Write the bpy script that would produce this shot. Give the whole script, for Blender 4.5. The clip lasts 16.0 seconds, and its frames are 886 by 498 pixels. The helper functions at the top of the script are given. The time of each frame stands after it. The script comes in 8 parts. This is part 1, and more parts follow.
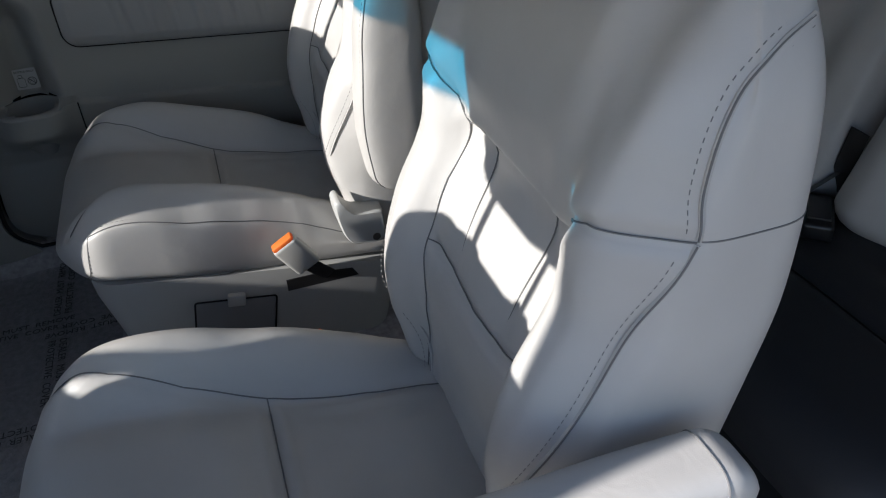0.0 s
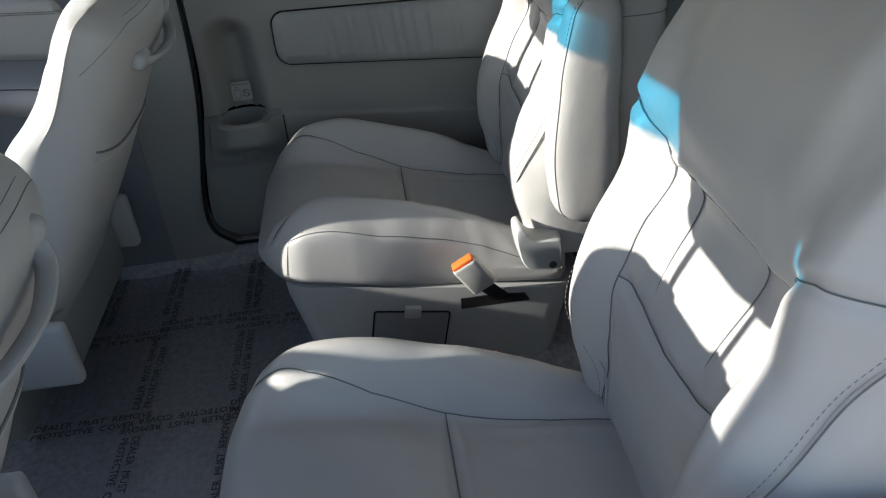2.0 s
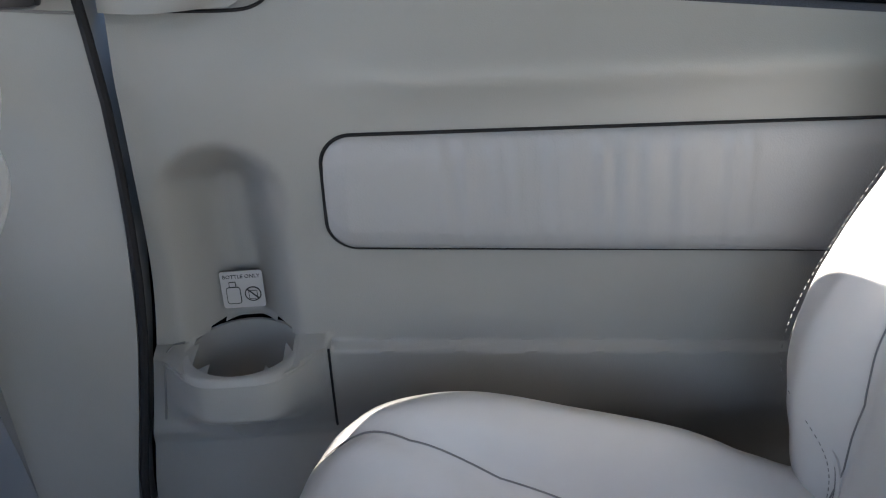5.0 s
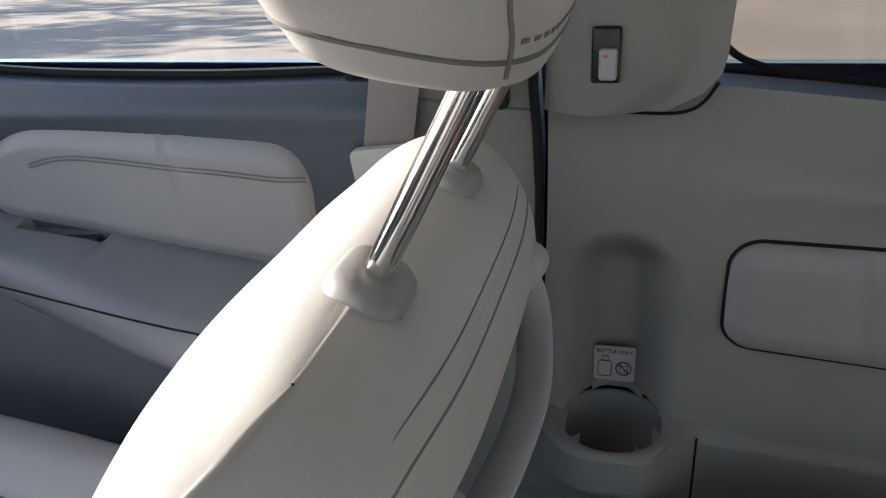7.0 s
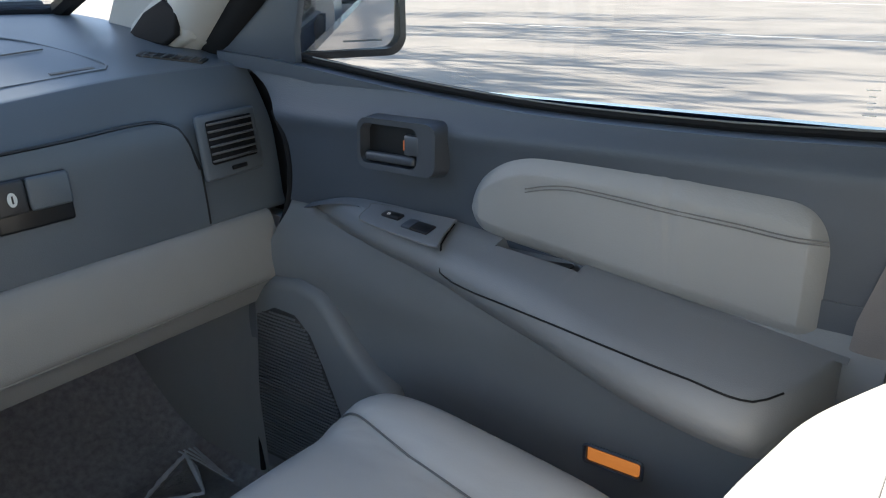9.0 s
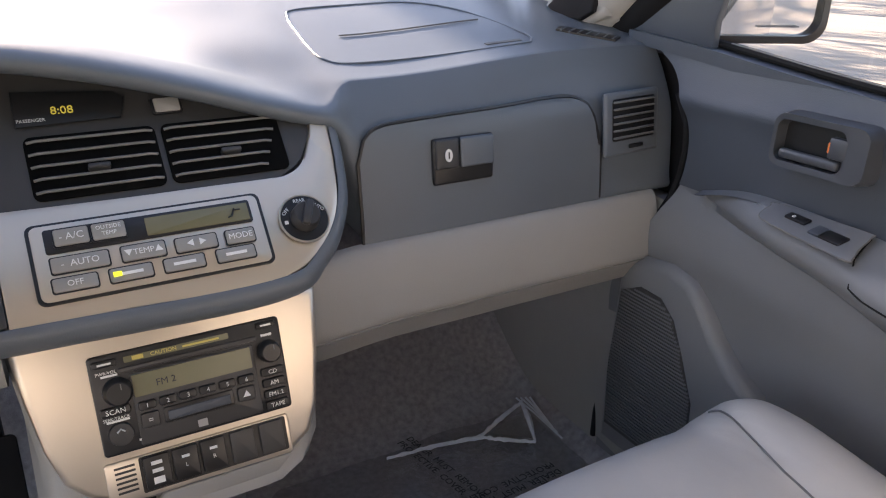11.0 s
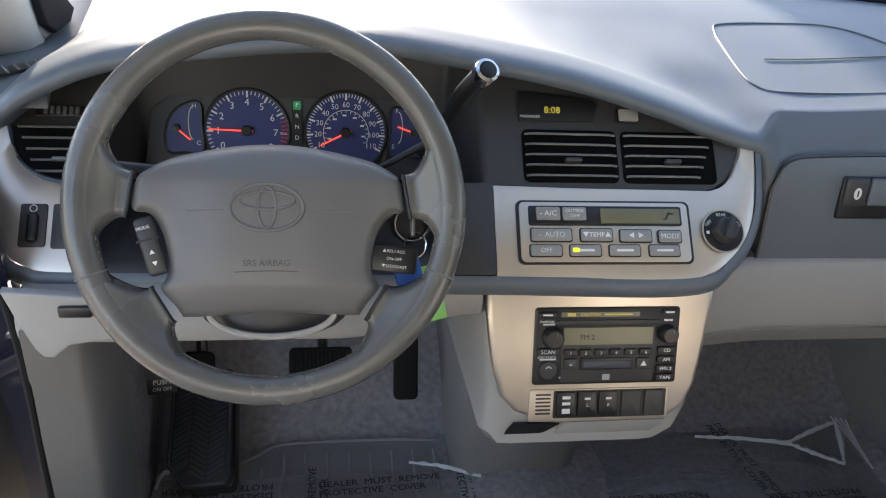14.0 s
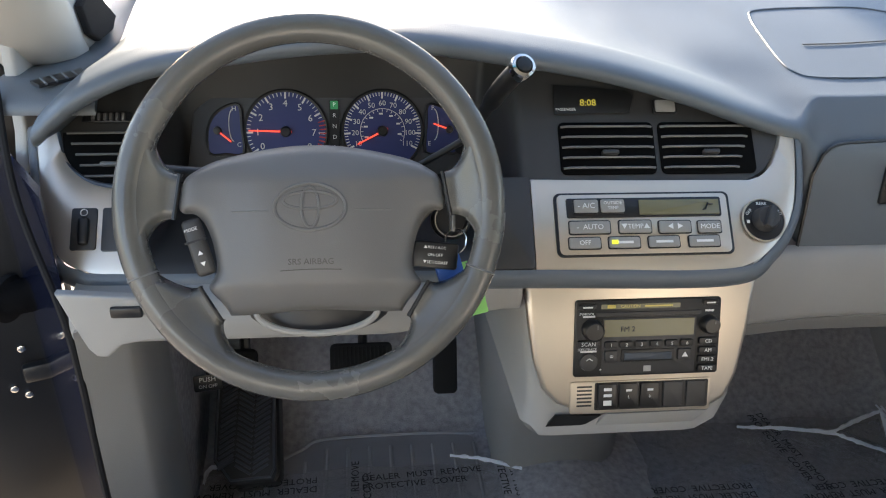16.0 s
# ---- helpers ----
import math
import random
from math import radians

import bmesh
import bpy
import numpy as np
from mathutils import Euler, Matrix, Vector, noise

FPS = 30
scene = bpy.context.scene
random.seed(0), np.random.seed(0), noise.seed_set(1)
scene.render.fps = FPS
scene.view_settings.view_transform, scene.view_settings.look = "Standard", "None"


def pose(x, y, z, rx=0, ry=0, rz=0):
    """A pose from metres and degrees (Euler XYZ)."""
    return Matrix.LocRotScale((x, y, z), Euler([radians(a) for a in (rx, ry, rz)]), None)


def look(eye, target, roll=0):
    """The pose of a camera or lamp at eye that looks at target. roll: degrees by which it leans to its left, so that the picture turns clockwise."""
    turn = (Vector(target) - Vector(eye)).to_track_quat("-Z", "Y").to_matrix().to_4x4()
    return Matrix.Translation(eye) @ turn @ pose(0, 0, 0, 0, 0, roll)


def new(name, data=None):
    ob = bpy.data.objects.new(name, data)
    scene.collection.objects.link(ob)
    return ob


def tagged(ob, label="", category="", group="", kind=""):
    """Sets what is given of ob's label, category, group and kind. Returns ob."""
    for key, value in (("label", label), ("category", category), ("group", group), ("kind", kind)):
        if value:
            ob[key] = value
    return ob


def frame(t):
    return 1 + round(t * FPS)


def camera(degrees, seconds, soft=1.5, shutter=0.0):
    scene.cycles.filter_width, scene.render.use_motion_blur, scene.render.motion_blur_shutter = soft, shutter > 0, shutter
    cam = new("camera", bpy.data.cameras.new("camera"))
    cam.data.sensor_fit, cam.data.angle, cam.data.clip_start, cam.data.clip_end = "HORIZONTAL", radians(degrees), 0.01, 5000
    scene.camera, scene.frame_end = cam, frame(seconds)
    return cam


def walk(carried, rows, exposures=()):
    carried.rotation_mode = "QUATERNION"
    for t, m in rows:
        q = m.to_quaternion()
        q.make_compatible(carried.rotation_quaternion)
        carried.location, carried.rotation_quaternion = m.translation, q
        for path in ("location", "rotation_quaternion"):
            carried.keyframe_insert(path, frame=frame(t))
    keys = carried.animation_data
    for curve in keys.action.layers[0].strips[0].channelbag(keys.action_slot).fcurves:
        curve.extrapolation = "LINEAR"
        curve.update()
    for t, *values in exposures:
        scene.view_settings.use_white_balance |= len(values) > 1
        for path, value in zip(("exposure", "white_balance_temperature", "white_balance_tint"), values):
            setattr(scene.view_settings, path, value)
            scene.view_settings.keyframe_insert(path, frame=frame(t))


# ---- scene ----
cam = camera(60.3, 16.0, soft=1.1)
PATH = [
    (0, (-0.941, -0.378, 1.012), (0.634, -0.865, -0.12), -3.4),
    (0.5, (-1.029, -0.354, 1.016), (0.606, -0.683, -0.088), -3.3),
    (1, (-1.054, -0.344, 1.036), (0.613, -0.545, -0.05), -4.6),
    (1.5, (-1.025, -0.338, 1.042), (0.654, -0.497, -0.034), -5.2),
    (2, (-0.942, -0.316, 1.043), (0.743, -0.45, -0.026), -5.0),
    (2.5, (-0.767, -0.256, 1.034), (0.924, -0.41, -0.023), -4.8),
    (3, (-0.58, -0.257, 0.989), (1.128, -0.424, -0.038), -5.0),
    (5.5, (0.129, -0.154, 0.826), (1.938, -0.214, -0.025), -1.3),
    (6, (0.123, -0.121, 0.871), (1.915, 0.012, -0.007), -3.0),
    (6.5, (0.102, -0.075, 0.907), (1.868, 0.297, 0.044), -3.9),
    (7, (0.081, -0.035, 0.924), (1.823, 0.468, 0.082), -3.2),
    (7.5, (0.081, -0.006, 0.927), (1.816, 0.582, 0.126), -2.9),
    (8, (0.053, 0.055, 0.936), (1.744, 0.814, 0.184), -3.0),
    (8.5, (0.012, 0.127, 0.927), (1.614, 1.096, 0.225), -1.9),
    (9, (-0.027, 0.189, 0.917), (1.498, 1.293, 0.241), -0.6),
    (9.5, (-0.024, 0.231, 0.911), (1.405, 1.451, 0.226), -0.6),
    (10, (-0.033, 0.252, 0.903), (1.236, 1.641, 0.225), -0.6),
    (12.5, (-0.286, 0.222, 1.036), (0.246, 1.959, 0.199), 2.7),
    (13, (-0.31, 0.207, 1.046), (0.136, 1.965, 0.203), 4.0),
    (13.5, (-0.335, 0.193, 1.054), (0.034, 1.96, 0.194), 5.0),
    (14, (-0.356, 0.182, 1.058), (-0.075, 1.94, 0.147), 4.2),
    (14.5, (-0.355, 0.176, 1.064), (-0.122, 1.933, 0.137), 2.3),
    (15, (-0.365, 0.175, 1.06), (-0.152, 1.933, 0.131), 2.1),
    (15.5, (-0.364, 0.176, 1.062), (-0.163, 1.936, 0.133), 1.8),
    (16, (-0.366, 0.176, 1.063), (-0.168, 1.936, 0.134), 1.8),
]
EXPOSURES = [(0.0, 1.1, 5900, 15), (1.5, 1.5, 5900, 12), (3.0, 1.5, 6300, 14), (5.5, 3.35, 6100, 20), (6.0, 3.25, 6100, 18), (6.5, 2.75, 6300, 17), (7.0, 1.9, 6400, 18), (8.5, 1.6, 6900, 17), (9.0, 2.0, 6200, 12), (9.5, 2.4, 6300, 4), (10.0, 2.65, 7600, 17), (12.5, 2.35, 6900, 29), (14.0, 2.6, 6900, 18), (16.0, 2.68, 7000, 16)]
walk(cam, [(t, look(e, g, r)) for t, e, g, r in PATH], EXPOSURES)

# ---- world, sun, exposure ----
SUN_AZ, SUN_EL = -7.0, 22.2         # degrees to the right of straight ahead, degrees above the horizon
world = bpy.data.worlds.new("sky")
scene.world = world
world.use_nodes = True
_n = world.node_tree.nodes
_sky = _n.new("ShaderNodeTexSky")
_sky.sky_type = "NISHITA"
_sky.sun_disc = False
_sky.sun_elevation, _sky.sun_rotation = radians(SUN_EL), radians(SUN_AZ)
_sky.air_density, _sky.dust_density = 1.0, 0.6
world.node_tree.links.new(_sky.outputs[0], _n["Background"].inputs[0])
_n["Background"].inputs[1].default_value = 0.115
_lamp = bpy.data.lights.new("sun", "SUN")
_lamp.energy, _lamp.angle, _lamp.color = 5.0, radians(0.5), (1.0, 0.93, 0.81)
sun = new("sun", _lamp)
_sd = Vector((math.sin(radians(SUN_AZ)) * math.cos(radians(SUN_EL)), math.cos(radians(SUN_AZ)) * math.cos(radians(SUN_EL)), math.sin(radians(SUN_EL))))
sun.matrix_world = look(_sd * 20, (0, 0, 0))

# ---- mesh helpers ----
V = Vector


def thing(name, label, category, at=(0, 0, 0), group="", kind="", rz=0.0):
    ob = new(name)
    ob.empty_display_size = 0.05
    ob.matrix_world = pose(*at, 0, 0, rz)
    return tagged(ob, label, category, group, kind)


def part(name, bm, material, parent, label="", m=None, sharp=38, kind=""):
    """Links a bmesh as one mesh object under a thing or a part."""
    bmesh.ops.recalc_face_normals(bm, faces=bm.faces)
    me = bpy.data.meshes.new(name)
    bm.to_mesh(me)
    bm.free()
    me.materials.append(material)
    me.shade_smooth()
    me.set_sharp_from_angle(angle=radians(sharp))
    ob = new(name, me)
    if parent is not None:
        ob.parent = parent
    if m is not None:
        ob.matrix_basis = m
    return tagged(ob, label, kind=kind)


def setting(name, bm, material, label, category, sharp=38):
    ob = part(name, bm, material, None, label, sharp=sharp, kind="structure")
    return tagged(ob, category=category)


def join(bm, other, m=None):
    if m is not None:
        other.transform(m)
    me = bpy.data.meshes.new("tmp")
    other.to_mesh(me)
    other.free()
    bm.from_mesh(me)
    bpy.data.meshes.remove(me)
    return bm


def rbox(c, s, r=0.004, seg=2, m=None, bm=None, taper=None):
    """A box with rounded edges; taper scales its top in x and y."""
    b = bmesh.new()
    bmesh.ops.create_cube(b, size=1.0)
    for v in b.verts:
        k = taper if taper and v.co.z > 0 else (1, 1)
        v.co = V((v.co.x * s[0] * k[0], v.co.y * s[1] * k[1], v.co.z * s[2]))
    r = min(r, 0.49 * min(s))
    if r > 0:
        bmesh.ops.bevel(b, geom=b.edges[:], offset=r, segments=seg, affect="EDGES", profile=0.5)
    b.transform(Matrix.Translation(c))
    if m is not None:
        b.transform(m)
    return b if bm is None else join(bm, b)


def prism(pts, depth, m=None, r=0.003, seg=2, bm=None):
    """A flat outline in x, y, raised by depth along z, with rounded rims."""
    b = bmesh.new()
    vs = [b.verts.new((p[0], p[1], 0)) for p in pts]
    f = b.faces.new(vs)
    out = bmesh.ops.extrude_face_region(b, geom=[f])
    up = [v for v in out["geom"] if isinstance(v, bmesh.types.BMVert)]
    for v in up:
        v.co.z += depth
    if r > 0:
        rim = [e for e in b.edges if abs(e.verts[0].co.z - e.verts[1].co.z) < 1e-6 and abs(e.verts[0].co.z - depth) < 1e-6]
        bmesh.ops.bevel(b, geom=rim, offset=r, segments=seg, affect="EDGES", profile=0.5)
    if m is not None:
        b.transform(m)
    return b if bm is None else join(bm, b)


def rrect(w, h, r, n=5, c=(0, 0)):
    out = []
    for k, (sx, sy) in enumerate(((1, 1), (-1, 1), (-1, -1), (1, -1))):
        for i in range(n + 1):
            a = math.pi / 2 * (k + i / n)
            out.append((c[0] + sx * (w / 2 - r) + r * math.cos(a), c[1] + sy * (h / 2 - r) + r * math.sin(a)))
    return out


def smooth_line(pts, n=8, closed=False):
    """A Catmull-Rom curve through the points."""
    p = [V(q) for q in pts]
    k = len(p)
    out = []
    for i in range(k if closed else k - 1):
        a, b, c, d = (p[(i + j) % k] if closed else p[min(max(i + j, 0), k - 1)] for j in (-1, 0, 1, 2))
        for s in range(n):
            t = s / n
            out.append(0.5 * ((2 * b) + (c - a) * t + (2 * a - 5 * b + 4 * c - d) * t * t + (3 * b - a - 3 * c + d) * t ** 3))
    if not closed:
        out.append(p[-1])
    return out


def tube(pts, r, n=8, closed=False, bm=None, flat=None):
    """A tube along points; r is a radius or a list; flat = (wide, thin) makes it an oval with the given first axis."""
    b = bm if bm is not None else bmesh.new()
    p = [V(q) for q in pts]
    k = len(p)
    rings, side = [], None
    for i in range(k):
        a = p[(i - 1) % k] if closed else p[max(i - 1, 0)]
        c = p[(i + 1) % k] if closed else p[min(i + 1, k - 1)]
        d = (c - a).normalized()
        if side is None:
            side = d.orthogonal().normalized() if flat is None else (V(flat[2]) - d * V(flat[2]).dot(d)).normalized()
        side = (side - d * side.dot(d)).normalized()
        up = d.cross(side)
        rr = r[i] if isinstance(r, (list, tuple)) else r
        ra, rb = (rr, rr) if flat is None else (rr * flat[0], rr * flat[1])
        rings.append([b.verts.new(p[i] + side * ra * math.cos(2 * math.pi * j / n) + up * rb * math.sin(2 * math.pi * j / n)) for j in range(n)])
    for i in range(k if closed else k - 1):
        u, w = rings[i], rings[(i + 1) % k]
        for j in range(n):
            b.faces.new((u[j], u[(j + 1) % n], w[(j + 1) % n], w[j]))
    if not closed:
        b.faces.new(rings[0][::-1])
        b.faces.new(rings[-1])
    return b


def sheet(fn, nu, nv, thick=None, bm=None):
    """A surface fn(u, v), u and v from 0 to 1; thick: a vector that gives it a back and rims."""
    b = bm if bm is not None else bmesh.new()
    g = [[b.verts.new(fn(i / nu, j / nv)) for j in range(nv + 1)] for i in range(nu + 1)]
    for i in range(nu):
        for j in range(nv):
            b.faces.new((g[i][j], g[i + 1][j], g[i + 1][j + 1], g[i][j + 1]))
    if thick is not None:
        t = V(thick)
        rim = [(i, 0) for i in range(nu + 1)] + [(nu, j) for j in range(1, nv + 1)] + [(i, nv) for i in range(nu - 1, -1, -1)] + [(0, j) for j in range(nv - 1, 0, -1)]
        h = [[b.verts.new(p.co + t) for p in row] for row in g]
        for q in range(len(rim)):
            (i, j), (k, l) = rim[q], rim[(q + 1) % len(rim)]
            b.faces.new((g[i][j], g[k][l], h[k][l], h[i][j]))
        for i in range(nu):
            for j in range(nv):
                b.faces.new((h[i][j], h[i][j + 1], h[i + 1][j + 1], h[i + 1][j]))
    return b


def lathe(profile, n=24, m=None, bm=None):
    """Radius, height pairs turned round z."""
    b = bmesh.new()
    rings = [[b.verts.new((r * math.cos(2 * math.pi * j / n), r * math.sin(2 * math.pi * j / n), z)) for j in range(n)] for r, z in profile]
    for u, w in zip(rings, rings[1:]):
        for j in range(n):
            b.faces.new((u[j], u[(j + 1) % n], w[(j + 1) % n], w[j]))
    b.faces.new(rings[0][::-1])
    b.faces.new(rings[-1])
    if m is not None:
        b.transform(m)
    return b if bm is None else join(bm, b)


def words(body, size, m, depth=0.0004, align="CENTER", bm=None):
    """Letters in Blender's own font as a mesh, in x, y of the pose m."""
    cu = bpy.data.curves.new("tmp", "FONT")
    cu.body, cu.size, cu.extrude, cu.align_x, cu.align_y = body, size, depth, align, "CENTER"
    cu.resolution_u = 2
    ob = bpy.data.objects.new("tmp", cu)
    scene.collection.objects.link(ob)
    me = bpy.data.meshes.new_from_object(ob.evaluated_get(bpy.context.evaluated_depsgraph_get()))
    bpy.data.objects.remove(ob)
    bpy.data.curves.remove(cu)
    b = bm if bm is not None else bmesh.new()
    me.transform(m)
    b.from_mesh(me)
    bpy.data.meshes.remove(me)
    return b


def facing(o, right, up):
    """The pose at o whose x is right, y is up and z comes out towards the viewer."""
    x = V(right).normalized()
    z = x.cross(V(up)).normalized()
    y = z.cross(x)
    m = Matrix((x, y, z)).transposed().to_4x4()
    m.translation = V(o)
    return m


def lerp_table(t, table):
    """A smooth value at t from rows of (t, value)."""
    if t <= table[0][0]:
        return table[0][1]
    for (a, va), (b, vb) in zip(table, table[1:]):
        if t <= b:
            s = (t - a) / (b - a)
            s = s * s * (3 - 2 * s)
            return va + (vb - va) * s
    return table[-1][1]


def table(rows):
    return lambda q: lerp_line(q, rows)


def lerp_line(q, rows):
    """A rounded value at q from rows of (q, value), bent softly at the rows."""
    if q <= rows[0][0]:
        return rows[0][1]
    if q >= rows[-1][0]:
        return rows[-1][1]
    for i in range(len(rows) - 1):
        (a, va), (b, vb) = rows[i], rows[i + 1]
        if q <= b:
            h = b - a
            ma = (vb - rows[i - 1][1]) / (b - rows[i - 1][0]) if i else (vb - va) / h
            mb = (rows[i + 2][1] - va) / (rows[i + 2][0] - a) if i + 2 < len(rows) else (vb - va) / h
            t = (q - a) / h
            return (2 * t ** 3 - 3 * t * t + 1) * va + (t ** 3 - 2 * t * t + t) * h * ma + (3 * t * t - 2 * t ** 3) * vb + (t ** 3 - t * t) * h * mb


def step(a, b, t):
    s = min(1.0, max(0.0, (t - a) / (b - a)))
    return s * s * (3 - 2 * s)


def seg_dist(px, py, line):
    best = 9.0
    for (ax, ay), (bx, by) in zip(line, line[1:]):
        dx, dy = bx - ax, by - ay
        l2 = dx * dx + dy * dy or 1e-9
        t = min(1.0, max(0.0, ((px - ax) * dx + (py - ay) * dy) / l2))
        best = min(best, math.hypot(px - ax - t * dx, py - ay - t * dy))
    return best


# ---- materials ----
def material(name, color, rough=0.5, metal=0.0, grain=0.0, grain_size=900.0, vary=0.08, vary_size=6.0, spec=0.5, coat=0.0, rough_vary=0.08, kind="noise", wrinkle=0.0):
    m = bpy.data.materials.new(name)
    m.use_nodes = True
    nt = m.node_tree
    p = nt.nodes["Principled BSDF"]
    p.inputs["Roughness"].default_value = rough
    p.inputs["Metallic"].default_value = metal
    p.inputs["Specular IOR Level"].default_value = spec
    p.inputs["Coat Weight"].default_value = coat
    co = nt.nodes.new("ShaderNodeTexCoord")
    big = nt.nodes.new("ShaderNodeTexNoise")
    big.inputs["Scale"].default_value = vary_size
    big.inputs["Detail"].default_value = 6
    nt.links.new(co.outputs["Object"], big.inputs["Vector"])
    ramp = nt.nodes.new("ShaderNodeValToRGB")
    c = color
    ramp.color_ramp.elements[0].position, ramp.color_ramp.elements[1].position = 0.3, 0.72
    ramp.color_ramp.elements[0].color = (c[0] * (1 - vary), c[1] * (1 - vary), c[2] * (1 - vary), 1)
    ramp.color_ramp.elements[1].color = (min(1, c[0] * (1 + vary)), min(1, c[1] * (1 + vary)), min(1, c[2] * (1 + vary)), 1)
    nt.links.new(big.outputs["Fac"], ramp.inputs["Fac"])
    nt.links.new(ramp.outputs["Color"], p.inputs["Base Color"])
    if rough_vary:
        mp = nt.nodes.new("ShaderNodeMapRange")
        mp.inputs["To Min"].default_value = max(0.02, rough - rough_vary)
        mp.inputs["To Max"].default_value = min(1, rough + rough_vary)
        nt.links.new(big.outputs["Fac"], mp.inputs["Value"])
        nt.links.new(mp.outputs["Result"], p.inputs["Roughness"])
    if grain or wrinkle:
        bump = nt.nodes.new("ShaderNodeBump")
        bump.inputs["Distance"].default_value = 0.001
        bump.inputs["Strength"].default_value = grain or 0.01
        if kind == "cell":
            fine = nt.nodes.new("ShaderNodeTexVoronoi")
            out = fine.outputs["Distance"]
        else:
            fine = nt.nodes.new("ShaderNodeTexNoise")
            fine.inputs["Detail"].default_value = 3
            out = fine.outputs["Fac"]
        fine.inputs["Scale"].default_value = grain_size
        nt.links.new(co.outputs["Object"], fine.inputs["Vector"])
        nt.links.new(out, bump.inputs["Height"])
        last = bump
        if wrinkle:
            b2 = nt.nodes.new("ShaderNodeBump")
            b2.inputs["Distance"].default_value = 0.006
            b2.inputs["Strength"].default_value = wrinkle
            w = nt.nodes.new("ShaderNodeTexNoise")
            w.inputs["Scale"].default_value = 26
            w.inputs["Detail"].default_value = 4
            w.inputs["Distortion"].default_value = 0.6
            nt.links.new(co.outputs["Object"], w.inputs["Vector"])
            nt.links.new(w.outputs["Fac"], b2.inputs["Height"])
            nt.links.new(bump.outputs["Normal"], b2.inputs["Normal"])
            last = b2
        nt.links.new(last.outputs["Normal"], p.inputs["Normal"])
    return m


def glass(name, tint, gloss=0.06):
    m = bpy.data.materials.new(name)
    m.use_nodes = True
    nt = m.node_tree
    nt.nodes.remove(nt.nodes["Principled BSDF"])
    tr = nt.nodes.new("ShaderNodeBsdfTransparent")
    tr.inputs["Color"].default_value = (*tint, 1)
    gl = nt.nodes.new("ShaderNodeBsdfGlossy")
    gl.inputs["Roughness"].default_value = 0.02
    lw = nt.nodes.new("ShaderNodeLayerWeight")
    lw.inputs["Blend"].default_value = 0.22
    fr = nt.nodes.new("ShaderNodeMapRange")
    fr.inputs["To Min"].default_value, fr.inputs["To Max"].default_value = 0.02, 0.40
    nt.links.new(lw.outputs["Facing"], fr.inputs["Value"])
    mx = nt.nodes.new("ShaderNodeMixShader")
    nt.links.new(fr.outputs[0], mx.inputs[0])
    nt.links.new(tr.outputs[0], mx.inputs[1])
    nt.links.new(gl.outputs[0], mx.inputs[2])
    nt.links.new(mx.outputs[0], nt.nodes["Material Output"].inputs["Surface"])
    return m


def glow(name, color, power):
    m = bpy.data.materials.new(name)
    m.use_nodes = True
    p = m.node_tree.nodes["Principled BSDF"]
    p.inputs["Base Color"].default_value = (*[0.3 * c for c in color], 1)
    p.inputs["Emission Color"].default_value = (*color, 1)
    p.inputs["Emission Strength"].default_value = power
    return m


LEATHER = material("leather", (0.47, 0.455, 0.43), 0.43, grain=0.05, grain_size=1300, kind="cell", vary=0.05, vary_size=9, wrinkle=0.12, rough_vary=0.07)
SEAM = material("seam", (0.165, 0.162, 0.158), 0.8, rough_vary=0)
HATCH_GREY = material("hatch_grey", (0.21, 0.212, 0.222), 0.45, grain=0.10, grain_size=800, vary=0.05)
VENT_DARK = material("vent_cavity", (0.005, 0.005, 0.005), 0.9, vary=0.1, spec=0.05)
# Same grey leather, base colour darkened to stand for the deep rear shade.
SHADED_LEATHER = material("shaded_leather", (0.026, 0.026, 0.028), 0.55, spec=0.3, grain=0.06, grain_size=1200, kind="cell", vary=0.08, wrinkle=0.08)
THREAD = material("thread", (0.22, 0.216, 0.21), 0.7, rough_vary=0)
PANEL = material("panel_grey", (0.25, 0.247, 0.23), 0.5, grain=0.12, grain_size=700, kind="cell", vary=0.05, vary_size=5)
PANEL_DARK = material("panel_dark", (0.062, 0.074, 0.092), 0.40, grain=0.14, grain_size=700, kind="cell", vary=0.07, vary_size=5)
VINYL = material("vinyl_pad", (0.285, 0.287, 0.285), 0.46, grain=0.16, grain_size=500, kind="cell", vary=0.05, wrinkle=0.14)
SEAT_PLASTIC = material("seat_plastic", (0.41, 0.41, 0.395), 0.48, grain=0.10, grain_size=800, vary=0.05)
DASH = material("dash_grey", (0.118, 0.138, 0.158), 0.42, grain=0.14, grain_size=650, kind="cell", vary=0.07, vary_size=5)
DASH_LOW = material("dash_light", (0.325, 0.32, 0.305), 0.5, grain=0.12, grain_size=650, kind="cell", vary=0.05)
DARK = material("dark_fascia", (0.043, 0.042, 0.042), 0.45, grain=0.06, vary=0.15)
BLACK = material("black_plastic", (0.014, 0.014, 0.015), 0.35, vary=0.2)
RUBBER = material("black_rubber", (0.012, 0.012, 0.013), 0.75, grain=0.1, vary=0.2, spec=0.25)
SILVER = material("silver_trim", (0.66, 0.58, 0.48), 0.33, metal=0.75, grain=0.05, vary=0.04)
CHROME = material("chrome", (0.75, 0.74, 0.72), 0.12, metal=1.0, vary=0.03, rough_vary=0.04)
CARPET = material("carpet", (0.36, 0.352, 0.37), 0.95, grain=1.0, grain_size=420, vary=0.22, vary_size=85, spec=0.1)
HEADLINER = material("headliner", (0.52, 0.51, 0.48), 0.95, grain=0.4, grain_size=500, vary=0.04, spec=0.1)
BELT = material("belt_webbing", (0.21, 0.19, 0.18), 0.75, grain=0.5, grain_size=600, vary=0.08)
